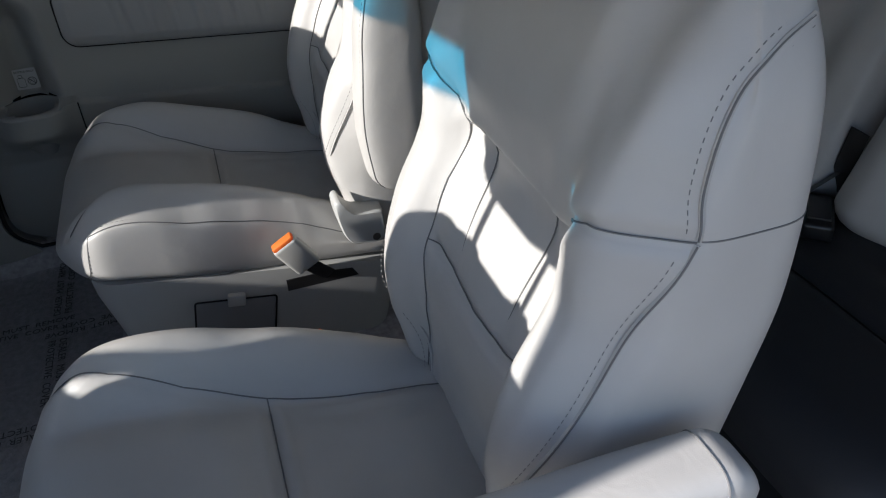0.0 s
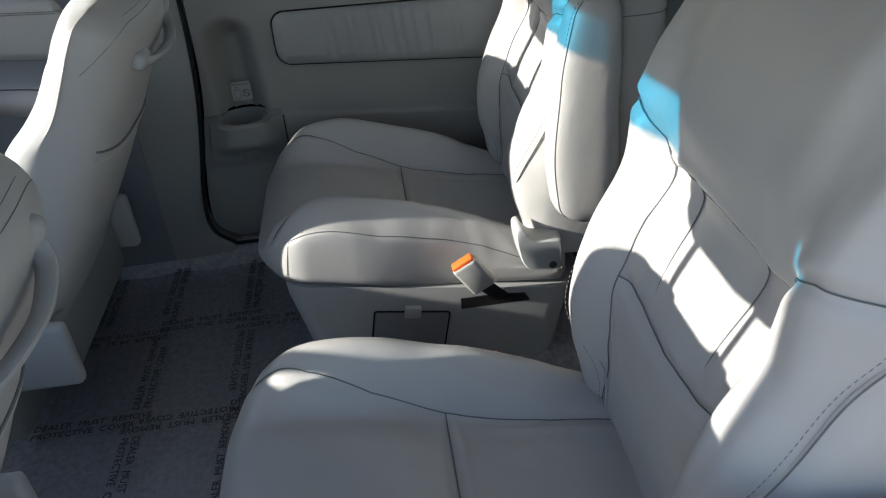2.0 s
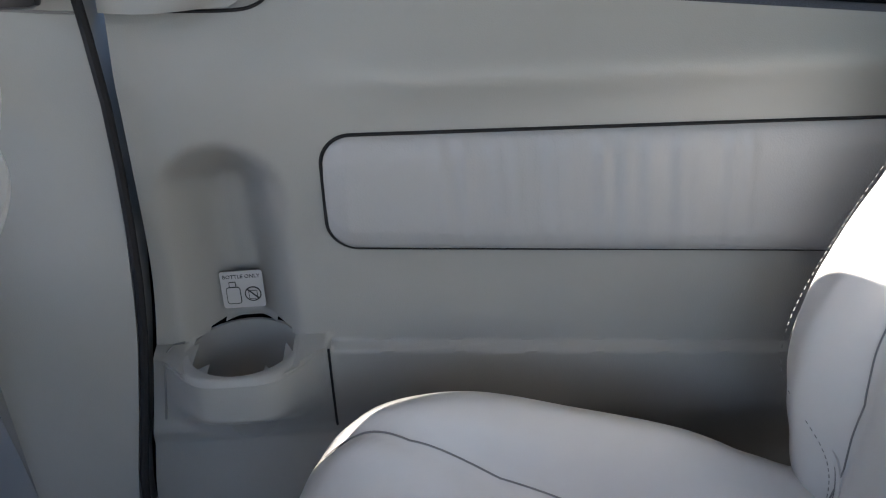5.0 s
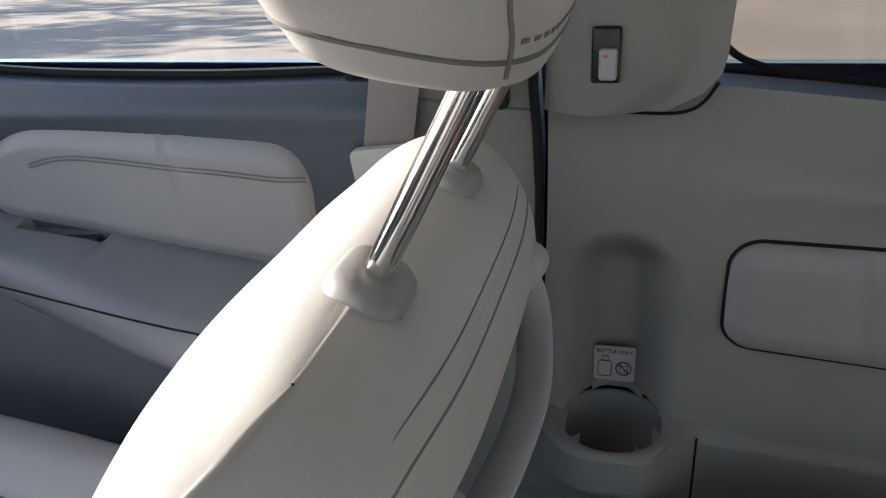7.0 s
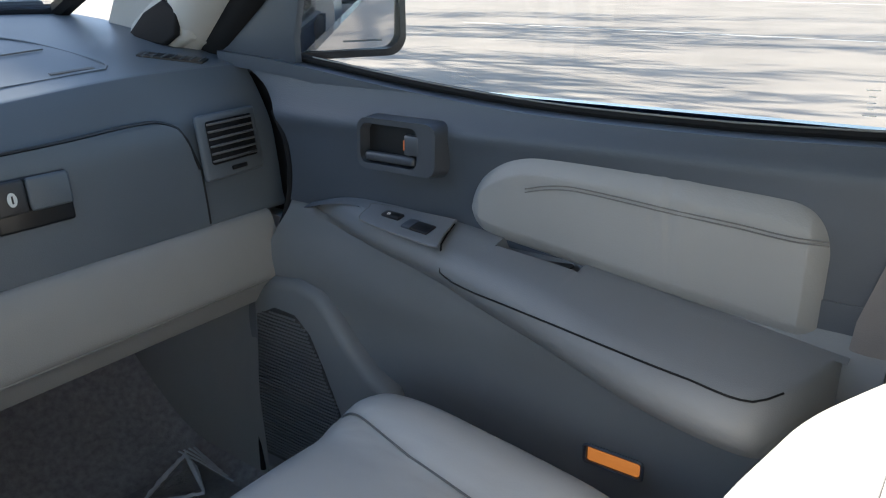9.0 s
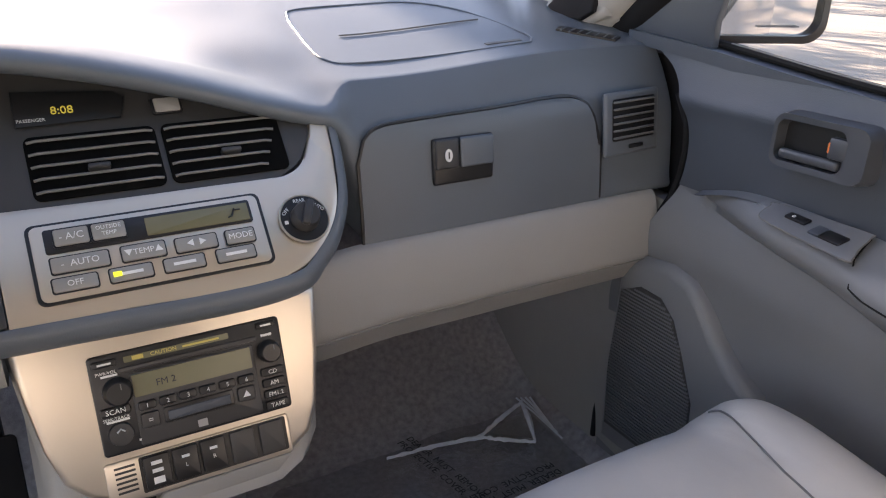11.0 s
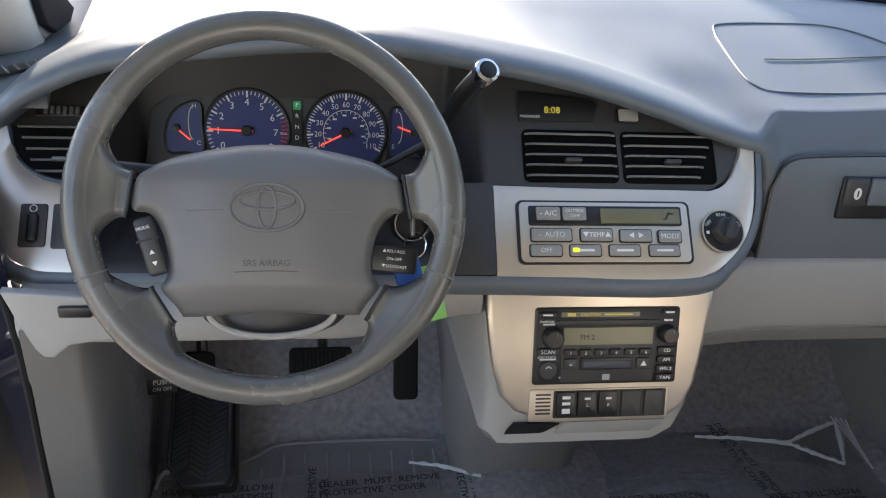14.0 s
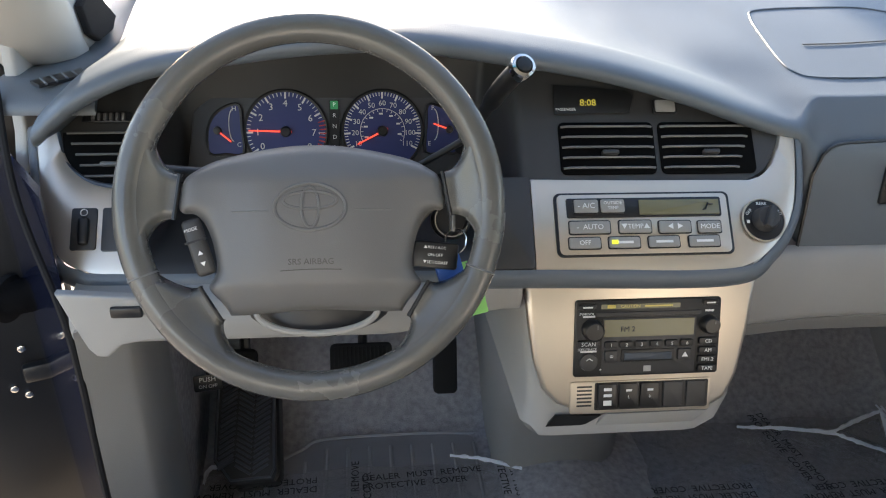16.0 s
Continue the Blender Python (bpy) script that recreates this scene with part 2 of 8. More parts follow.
PAINT = material("blue_paint", (0.010, 0.016, 0.05), 0.22, metal=0.3, coat=0.8, vary=0.06)
WHITE = material("white_print", (0.78, 0.78, 0.76), 0.5, vary=0.03)
PAPER = material("label_paper", (0.37, 0.365, 0.355), 0.45, vary=0.06)
INK = material("black_ink", (0.02, 0.02, 0.022), 0.6, vary=0.1)
WHEEL_LEATHER = material("wheel_leather", (0.105, 0.103, 0.096), 0.25, grain=0.09, grain_size=800, kind="cell", vary=0.16, vary_size=14, rough_vary=0.10, spec=0.65)
WHEEL_PAD = material("wheel_pad", (0.132, 0.130, 0.128), 0.42, grain=0.10, grain_size=900, kind="cell", vary=0.06)
GAUGE_BLUE = material("gauge_blue", (0.032, 0.046, 0.17), 0.5, vary=0.06)
NEEDLE = glow("needle_red", (0.9, 0.08, 0.05), 0.28)
LCD = material("lcd_olive", (0.17, 0.16, 0.09), 0.25, vary=0.06)
ORANGE = material("orange_tab", (0.75, 0.20, 0.05), 0.4, vary=0.08)


def translucent(name, color, through_color, share):
    """A plastic that lets the sun shine through."""
    m = material(name, color, 0.35, vary=0.05)
    nt = m.node_tree
    tl, mx = nt.nodes.new("ShaderNodeBsdfTranslucent"), nt.nodes.new("ShaderNodeMixShader")
    tl.inputs["Color"].default_value = (*through_color, 1)
    mx.inputs[0].default_value = share
    nt.links.new(nt.nodes["Principled BSDF"].outputs[0], mx.inputs[1])
    nt.links.new(tl.outputs[0], mx.inputs[2])
    nt.links.new(mx.outputs[0], nt.nodes["Material Output"].inputs["Surface"])
    return m


RED_BUTTON = translucent("red_button", (0.88, 0.27, 0.05), (1.0, 0.16, 0.05), 0.4)
BUCKLE = material("buckle_grey", (0.44, 0.43, 0.40), 0.4, vary=0.05)
BUTTON = material("button_grey", (0.34, 0.33, 0.31), 0.4, vary=0.05)
ASPHALT = material("asphalt", (0.30, 0.262, 0.215), 0.9, grain=1.0, grain_size=60, vary=0.16, vary_size=0.6)
LINE = material("line_paint", (0.7, 0.68, 0.62), 0.8, vary=0.12, vary_size=3)
BARK = material("bark", (0.14, 0.11, 0.085), 0.9, grain=0.6, grain_size=40, vary=0.25)
CLEAR = glass("window_glass", (0.92, 0.925, 0.915))
PRIVACY = glass("tinted_glass", (0.62, 0.60, 0.57))
REAR_GLASS = glass("dark_rear_glass", (0.10, 0.10, 0.10))
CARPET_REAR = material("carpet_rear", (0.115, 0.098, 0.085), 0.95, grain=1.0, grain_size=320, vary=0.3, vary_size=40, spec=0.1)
SHADE_BAND = glass("shade_band", (0.06, 0.52, 0.68))
MIRROR = material("mirror", (0.9, 0.9, 0.9), 0.01, metal=1.0, vary=0, rough_vary=0)
LAMP_AMBER = glow("amber_lamp", (1.0, 0.34, 0.07), 0.11)
GREEN_LED = glow("green_led", (0.75, 0.9, 0.05), 0.25)
CLOCK_LED = glow("clock_digits", (0.85, 0.74, 0.12), 0.07)
GEAR_LED = glow("gear_light", (0.08, 0.7, 0.28), 0.028)
HV_BUTTON = material("climate_button", (0.30, 0.29, 0.265), 0.42, vary=0.05)
LOUVRE = material("louvre_grey", (0.15, 0.148, 0.145), 0.38, vary=0.08)
BLUE_KEY = material("blue_key", (0.03, 0.12, 0.42), 0.5, vary=0.1)
GREEN_TAG = material("green_tag", (0.25, 0.62, 0.16), 0.6, vary=0.1)


def film_material():
    m = bpy.data.materials.new("clear_film")
    m.use_nodes = True
    nt = m.node_tree
    nt.nodes.remove(nt.nodes["Principled BSDF"])
    tr = nt.nodes.new("ShaderNodeBsdfTransparent")
    tr.inputs["Color"].default_value = (0.94, 0.94, 0.95, 1)
    gl = nt.nodes.new("ShaderNodeBsdfGlossy")
    gl.inputs["Roughness"].default_value = 0.14
    df = nt.nodes.new("ShaderNodeBsdfDiffuse")
    df.inputs["Color"].default_value = (0.5, 0.5, 0.52, 1)
    co, nz, bp = nt.nodes.new("ShaderNodeTexCoord"), nt.nodes.new("ShaderNodeTexNoise"), nt.nodes.new("ShaderNodeBump")
    nz.inputs["Scale"].default_value, nz.inputs["Detail"].default_value, nz.inputs["Distortion"].default_value = 14, 4, 1.5
    bp.inputs["Distance"].default_value, bp.inputs["Strength"].default_value = 0.02, 0.5
    nt.links.new(co.outputs["Object"], nz.inputs["Vector"])
    nt.links.new(nz.outputs["Fac"], bp.inputs["Height"])
    nt.links.new(bp.outputs["Normal"], gl.inputs["Normal"])
    a, b = nt.nodes.new("ShaderNodeMixShader"), nt.nodes.new("ShaderNodeMixShader")
    a.inputs[0].default_value, b.inputs[0].default_value = 0.20, 0.20
    nt.links.new(tr.outputs[0], a.inputs[1])
    nt.links.new(df.outputs[0], a.inputs[2])
    nt.links.new(a.outputs[0], b.inputs[1])
    nt.links.new(gl.outputs[0], b.inputs[2])
    nt.links.new(b.outputs[0], nt.nodes["Material Output"].inputs["Surface"])
    return m


FILM = film_material()


# ---- large structure ----
def loft(rings, cap=True, closed=True, bm=None):
    """Skin over rings of equally many points."""
    b = bm if bm is not None else bmesh.new()
    rs = [[b.verts.new(p) for p in r] for r in rings]
    n = len(rs[0])
    for u, w in zip(rs, rs[1:]):
        for j in range(n if closed else n - 1):
            b.faces.new((u[j], u[(j + 1) % n], w[(j + 1) % n], w[j]))
    if cap and closed:
        b.faces.new(rs[0][::-1])
        b.faces.new(rs[-1])
    return b


# ground outside: one sheet to the horizon
g = bmesh.new()
for q in ((-600, -600), (600, -600), (600, 600), (-600, 600)):
    g.verts.new((*q, -0.46))
g.faces.new(g.verts)
setting("ground", g, ASPHALT, "sunlit worn grey asphalt of a parking lot", "ground")
for (xa, ya), (xb, yb), w in (((18.0, 1.0), (20.3, 14.0), 0.10), ((38.0, 4.0), (43.0, 13.0), 0.11), ((11.6, 11.6), (20.3, 17.4), 0.10)):
    ln, ang = math.hypot(xb - xa, yb - ya), math.degrees(math.atan2(yb - ya, xb - xa))
    b = rbox((0, 0, 0), (ln, w, 0.006), 0.002, 2, pose((xa + xb) / 2, (ya + yb) / 2, -0.456, 0, 0, ang))
    tagged(part("parking_line", b, LINE, None, "faded white painted line on asphalt", kind="structure"), category="road marking")

# floor of the cabin
fl = bmesh.new()
rbox((0, -0.30, -0.03), (1.60, 3.9, 0.05), 0.01, bm=fl)


def floor_sheet(u, v):
    x, y = -0.80 + 1.6 * u, -0.76 + 2.51 * v
    z = 0.0 + 0.30 * step(1.34, 1.75, y) + 0.006 * noise.noise(V((x * 3, y * 3, 0)))
    z += 0.05 * math.exp(-(x / 0.13) ** 2) * step(0.75, 1.1, y)
    z += 0.05 * step(0.70, 0.78, abs(x))
    return V((x, y, z))


floor = setting("floor", sheet(floor_sheet, 60, 100), CARPET, "dark grey cut-pile carpet of a minivan cabin", "floor")
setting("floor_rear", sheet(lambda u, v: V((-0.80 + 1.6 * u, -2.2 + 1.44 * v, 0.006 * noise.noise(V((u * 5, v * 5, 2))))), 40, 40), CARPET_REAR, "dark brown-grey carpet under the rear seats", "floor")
fw = sheet(lambda u, v: V((-0.80 + 1.6 * u, 1.60 + 0.14 * v, 0.16 + 0.62 * v)), 12, 8, thick=(0, 0.03, 0))
setting("wall_firewall", fw, CARPET, "dark carpeted firewall above the footwells", "wall")
# Added plate out of view; shuts a sky light leak into the footwells.
setting("cowl", rbox((0, 1.775, 0.815), (1.60, 0.05, 0.13), 0.01, 2), BLACK, "unseen black cowl filler that shuts sky light out between firewall and windscreen", "car body")

# roof lining, with the header over the windscreen
cl = sheet(lambda u, v: V((-0.72 + 1.44 * u, -2.2 + 2.86 * v, 1.30 - 0.06 * (2 * u - 1) ** 4 - 0.035 * step(0.9, 1.0, v))), 24, 40, thick=(0, 0, 0.05))
setting("ceiling", cl, HEADLINER, "pale grey fabric headliner", "ceiling")

# windscreen, with its blue shade band along the top
ws = thing("window_windscreen", "large raked windscreen with a blue shade band", "window", kind="structure")


def screen(u, v):
    x = -0.70 + 1.4 * u
    bow = 0.10 * (2 * u - 1) ** 2
    return V((x * (1 + 0.08 * (1 - v)), 1.72 - 1.06 * v - bow * (1 - 0.6 * v), 0.865 + 0.405 * v - 0.03 * v * (1 - v)))


part("pane", sheet(lambda u, v: screen(u, v * 0.905), 20, 20, thick=(0, 0.003, 0.006)), CLEAR, ws)
part("shade_band", sheet(lambda u, v: screen(u, 0.905 + v * 0.095), 20, 6, thick=(0, 0.003, 0.006)), SHADE_BAND, ws, "blue tinted strip of the windscreen")
part("frame", tube([screen(0, v / 10) for v in range(11)] + [screen(u / 10, 1) for u in range(1, 11)] + [screen(1, 1 - v / 10) for v in range(1, 11)], 0.018, 8), RUBBER, ws, "black rubber screen surround")
part("cowl_seal", tube([screen(u / 16, 0) + V((0, 0.02, -0.005)) for u in range(17)], 0.014, 8), RUBBER, ws, "black rubber seal at the foot of the glass")

# front pillars
for s, nm in ((1, "pillar_a_right"), (-1, "pillar_a_left")):
    ring = []
    for k in range(9):
        t = k / 8
        c = V((s * (0.796 - 0.09 * t), (1.325 if s > 0 else 1.27) - 0.60 * t, 0.80 + 0.47 * t))
        ring.append([c + V((s * 0.058 * math.cos(a), 0.052 * math.sin(a), 0.025 * math.sin(a))) for a in [2 * math.pi * j / 12 for j in range(12)]])
    setting(nm, loft(ring), HEADLINER, "pale grey trim of the windscreen pillar", "pillar")

setting("pillar_seal_right", tube([(0.787 - 0.085 * t / 6, 1.245 - 0.60 * t / 6, 0.80 + 0.47 * t / 6) for t in range(7)], 0.026, 10, flat=(1.3, 0.7, (0, 1, 0))), RUBBER, "black rubber strip along the windscreen pillar", "trim")

# right side: centre pillar, rear quarter, sills, roof rails
bp = bmesh.new()
EDGE2 = table([(0.02, 0.060), (0.055, 0.070), (0.075, 0.098), (0.10, 0.118), (0.14, 0.125), (0.22, 0.117), (0.33, 0.095), (0.44, 0.076), (0.55, 0.067), (0.67, 0.064), (0.78, 0.070), (0.90, 0.068), (1.2, 0.056)])


def pillar_b(u, v):
    z = 0.02 + 1.24 * v
    y0, y1 = EDGE2(z) + 0.005, 0.253 + 0.05 * step(0.74, 0.66, z)
    y = y0 + (y1 - y0) * u
    bulge = 0.012 * math.sin(math.pi * u) ** 0.7
    return V((0.765 - bulge - 0.10 * step(0.75, 1.3, z) * 1.0 + 0.03 * step(0.45, 0.75, z) * (1 - step(0.75, 1.3, z)), y, z))


sheet(pillar_b, 14, 60, thick=(0.06, 0, 0), bm=bp)
setting("pillar_b_right", bp, PANEL, "grey moulded trim of the centre door pillar", "pillar")
join_line = tube([pillar_b(u / 8, 0.575) + V((-0.001, 0, 0.02 * u / 8)) for u in range(9)], 0.0016, 6)
setting("trim", join_line, SEAM, "dark joint across the pillar trim", "trim")
for s in (1, -1):
    rl = sheet(lambda u, v: V((s * (0.80 - 0.10 * v), -2.2 + 2.86 * u, 1.16 + 0.11 * v)), 30, 6, thick=(s * 0.05, 0, 0.02))
    setting("roof_rail_right" if s > 0 else "roof_rail_left", rl, HEADLINER, "pale grey trim under the roof edge", "trim")
    sl = bmesh.new()
    rbox((s * 0.83, -0.10, -0.02), (0.12, 2.3, 0.09), 0.02, bm=sl)
    setting("sill_right" if s > 0 else "sill_left", sl, SEAT_PLASTIC, "grey plastic step at the door sill", "sill")
    qw = bmesh.new()
    rbox((s * 0.82, -1.62, 0.36), (0.08, 1.2, 0.80), 0.02, bm=qw)
    rbox((s * 0.80, -1.08, 0.95), (0.06, 0.14, 0.5), 0.02, bm=qw)
    rbox((s * 0.80, -2.12, 0.95), (0.06, 0.16, 0.5), 0.02, bm=qw)
    setting("wall_quarter_right" if s > 0 else "wall_quarter_left", qw, PANEL, "grey moulded side trim beside the rear seats", "wall")
    qg = thing("window_quarter_right" if s > 0 else "window_quarter_left", "tinted rear side window", "window", kind="structure")
    part("pane", rbox((s * 0.81, -1.6, 0.97), (0.004, 0.92, 0.46), 0.001), REAR_GLASS, qg)
    part("frame", tube([(s * 0.805, -1.6 + p[0], 0.97 + p[1]) for p in rrect(0.92, 0.44, 0.08)], 0.014, 6, closed=True), RUBBER, qg)
hw = bmesh.new()
rbox((0, -2.23, 0.36), (1.6, 0.06, 0.80), 0.02, bm=hw)
rbox((0, -2.22, 1.22), (1.6, 0.06, 0.14), 0.02, bm=hw)
setting("wall_tailgate", hw, PANEL, "grey inner trim of the closed tailgate", "wall")
tg = thing("window_tailgate", "tinted rear window in the tailgate", "window", kind="structure")
part("pane", rbox((0, -2.23, 0.95), (1.5, 0.004, 0.44), 0.001), REAR_GLASS, tg)

# left side: the centre pillar between the two open doorways
bl = bmesh.new()
rbox((-0.80, -0.02, 0.62), (0.08, 0.13, 1.24), 0.03, 3, bm=bl)
setting("pillar_b_left", bl, PANEL, "grey trim of the centre pillar between open doorways", "pillar")

# ---- sliding door, right side, shut ----
sd = thing("door_2", "closed grey sliding door with vinyl insert and bottle holder", "door", (0, 0, 0), kind="structure")


def sill_2(y):
    return 0.758 + 0.09 * min(0.0, y + 0.05)


def slide_x(y, z):
    """The inner face of the sliding door."""
    x = 0.785 + 0.012 * step(0.62, 0.45, z)
    x += 0.035 * step(0.66, 0.775, z)                       # leans out towards the window
    x -= 0.010 * math.exp(-((z - 0.665) / 0.022) ** 2) * step(-0.10, -0.25, y)
    # tall niche over the bottle holder
    r = 0.068
    zc = 0.55
    d = abs(y + 0.016) if z < zc else math.hypot(y + 0.016, (z - zc) * 1.0)
    x += 0.058 * step(r, r * 0.12, d) * step(0.379, 0.390, z)
    # lower shelf
    line = 0.376 + 0.085 * (y + 0.11)
    if y < -0.105:
        x -= 0.012 * step(line + 0.004, line - 0.004, z)
        x += 0.02 * step(line - 0.07, line - 0.16, z)
    else:
        # bottle holder swelling
        top = 0.385 - 0.005 * max(0.0, 1 - ((y + 0.014) / 0.062) ** 2) ** 0.5 if abs(y + 0.014) < 0.062 else 0.385
        w = step(top + 0.003, top - 0.003, z)
        x -= w * (0.012 + 0.0565 * math.exp(-((y + 0.014) / 0.070) ** 4) * step(0.280, 0.335, z))
        x += 0.012 * step(0.285, 0.25, z) * w
    if z < 0.12:
        x += 0.04 * (1 - z / 0.12) ** 2
    return x


def slide_face(u, v):
    z = 0.055 + (sill_2(0.054 - u) - 0.055) * v
    y = EDGE2(z) - 0.006 - (0.94 + EDGE2(z)) * u
    return V((slide_x(y, z), y, z))


slide = sheet(slide_face, 230, 190)
hole = [f for f in slide.faces if (lambda c: (lambda d: (d < 0.0545 and 0.34 < c.z < 0.381) or (d < 0.0535 and 0.34 < c.z < 0.405 and abs(f.normal.z) > 0.3))(math.hypot(c.x - 0.792, c.y + 0.014)))(f.calc_center_median())] if not slide.normal_update() else []
bmesh.ops.delete(slide, geom=hole, context="FACES")
part("panel", slide, PANEL, sd, "grey grained plastic door panel", sharp=55)


def pillow(y0, y1, lo, hi, x0, t, folds=(), nu=110, nv=36, edge=0.06):
    """A soft pad on a wall that faces -x, between the curves lo(y) and hi(y)."""
    def f(u, v):
        y = y0 + (y1 - y0) * (0.5 - 0.5 * math.cos(math.pi * u))
        a, b = lo(y), hi(y)
        z = a + (b - a) * v
        ln, ht = abs(y1 - y0), max(b - a, 1e-4)
        du, dv = min(abs(y - y0), abs(y1 - y)), min(v, 1 - v) * ht
        k = (min(1, du / 0.022) ** 0.5) * (min(1, dv / 0.022) ** 0.5)
        x = x0 - t * k
        for fy, amp in folds:
            s = (y - fy) - 0.012 * (v - 0.5)
            x -= amp * math.exp(-(s / 0.006) ** 2) * (0.35 + 0.65 * v) * k
            x += 0.7 * amp * math.exp(-((s - 0.012) / 0.006) ** 2) * (0.35 + 0.65 * v) * k
        return V((x, y, z))
    return sheet(f, nu, nv)


def corner(y, ya, yb, r):
    """How far a rounded end pulls in at y."""
    d = min(abs(y - ya), abs(y - yb))
    return 0.0 if d >= r else r - math.sqrt(max(0.0, r * r - (r - d) ** 2))


def pad2_hi(y):
    return 0.6135 + 0.02 * (y + 0.117) - corner(y, -0.117, -0.86, 0.030)


def pad2_lo(y):
    return 0.4965 + 0.075 * (y + 0.117) + corner(y, -0.117, -0.86, 0.030)


FOLDS = [(-0.235 - 0.026 * i + 0.006 * math.sin(i * 2.7), 0.0026 + 0.0022 * math.sin(i * 1.9) ** 2) for i in range(13)]
part("insert_pad", pillow(-0.117, -0.86, pad2_lo, pad2_hi, 0.787, 0.012, FOLDS, 240, 36), VINYL, sd, "pleated grey vinyl insert", sharp=60)
edge2 = [-0.4885 + 0.3715 * math.cos(math.pi * i / 120) for i in range(121)]
part("insert_joint", tube([(slide_x(y, pad2_hi(y)) - 0.0005, y, pad2_hi(y) + 0.001) for y in edge2] + [(slide_x(y, pad2_lo(y)) - 0.006, y, pad2_lo(y) - 0.0012) for y in reversed(edge2)], 0.0020, 6, closed=True), RUBBER, sd)
part("shelf_joint", tube([(slide_x(-0.105, z) - 0.0006, -0.105, z) for z in [0.27 + 0.012 * i for i in range(10)]], 0.0014, 6), RUBBER, sd)
part("holder_joint", tube([(slide_x(EDGE2(z) - 0.020, z) - 0.001, EDGE2(z) - 0.020, z) for z in [0.30 + 0.0095 * i for i in range(10)]] + [(slide_x(0.060, 0.388) - 0.001, 0.060, 0.3875), (slide_x(0.048, 0.389) - 0.001, 0.048, 0.389)], 0.0012, 6), SEAM, sd)
cup = lathe([(0.020, 0.268), (0.030, 0.285), (0.050, 0.325), (0.0595, 0.366), (0.0605, 0.376), (0.0570, 0.3755), (0.0550, 0.360), (0.045, 0.325), (0.026, 0.288), (0.0001, 0.280)], 32)
for v in cup.verts:
    if v.co.z > 0.33:
        v.co.z -= 0.004 * max(0.0, -v.co.x / 0.06)
cup.transform(Matrix.Translation((0.792, -0.014, 0.006)))
part("bottle_holder", cup, PANEL, sd, "round moulded bottle holder")


def holder_lip(u, v):
    y = -0.014 + 0.078 * (2 * u - 1)
    q = 0.057 ** 2 - (y + 0.014) ** 2
    xi = 0.792 - math.sqrt(q) if q > 0 else 0.795
    xo = slide_x(y, 0.370)
    return V((xi + (xo - 0.0012 - xi) * v, y, 0.3835 - 0.0080 * v ** 4))


part("holder_lip", sheet(holder_lip, 40, 5), PANEL, sd, "moulded lip round the bottle holder")
lab = thing("label", "small white bottle-only label with black pictograms", "label", (0, 0, 0))
lm = facing((0.8368, -0.013, 0.428), (0, -1, 0), (0.02, 0, 1))
part("paper", prism(rrect(0.046, 0.045, 0.003), 0.0006, lm, 0), PAPER, lab)
part("lettering", words("BOTTLE ONLY", 0.0062, lm @ pose(0, 0.0158, 0.0008)), INK, lab)
pic = bmesh.new()
tube([lm @ V((p[0] - 0.0105, p[1] - 0.007, 0.0009)) for p in rrect(0.015, 0.020, 0.003)], 0.0005, 4, True, pic)
tube([lm @ V((p[0] - 0.0105, p[1] + 0.0065, 0.0009)) for p in rrect(0.007, 0.006, 0.001)], 0.0005, 4, True, pic)
tube([lm @ V((0.0105 + 0.0085 * math.cos(a), -0.006 + 0.0085 * math.sin(a), 0.0009)) for a in [math.pi * i / 10 for i in range(20)]], 0.0008, 4, True, pic)
tube([lm @ V((0.0045, 0.0, 0.0009)), lm @ V((0.0165, -0.012, 0.0009))], 0.0008, 4, False, pic)
tube([lm @ V((p[0] + 0.0105, p[1] - 0.007, 0.0009)) for p in rrect(0.009, 0.010, 0.001)], 0.0004, 4, True, pic)
part("pictogram", pic, INK, lab)
# upper trim of the sliding door with its inner lever
def trim2(u, v):
    y = 0.064 - 0.16 * u * (1 - 0.30 * max(0.0, 1 - v / 0.10) ** 2.5)
    z = 0.732 + 0.51 * v
    return V((0.800 - 0.02 * math.sin(math.pi * min(1, u * 1.2)) * (1 - v) + 0.0 - 0.09 * v * v, y - 0.02 * v, z))


part("upper_trim", sheet(trim2, 16, 30, thick=(0.03, 0, 0)), PANEL, sd, "grey trim beside the window")
part("trim_joint", tube(smooth_line([(slide_x(y, z) - 0.001, y, z) for y, z in ((0.053, 0.733), (0.0, 0.7295), (-0.05, 0.7285), (-0.070, 0.7315), (-0.083, 0.740), (-0.094, 0.756))], 5), 0.0018, 6), RUBBER, sd)
lev = part("lever_recess", rbox((0.778, 0.006, 0.788), (0.008, 0.026, 0.050), 0.003, 3), BLACK, sd, "recess of the inner lever")
part("lever", rbox((0.772, 0.004, 0.781), (0.010, 0.016, 0.028), 0.003, 3), SEAT_PLASTIC, lev, "grey plastic lever")
part("lever_mark", rbox((0.7645, 0.006, 0.789), (0.002, 0.004, 0.003), 0.001), ORANGE, lev, "red mark")
part("door_seal", tube([(0.773, -0.60 + 0.08 * i, 0.053) for i in range(8)] + [(0.772, EDGE2(z) - 0.0005, z) for z in [0.055 + 0.0125 * i for i in range(12)]] + [(0.769, EDGE2(z) - 0.0005, z) for z in [0.24 + 0.06 * i for i in range(9)]] + [(0.772, 0.070, 0.76), (0.768, 0.068, 0.9), (0.72, 0.056, 1.2)], 0.0046, 8), RUBBER, sd, "black rubber door seal")
w2 = thing("window_2", "tinted sliding door window with a black edge", "window", kind="structure")
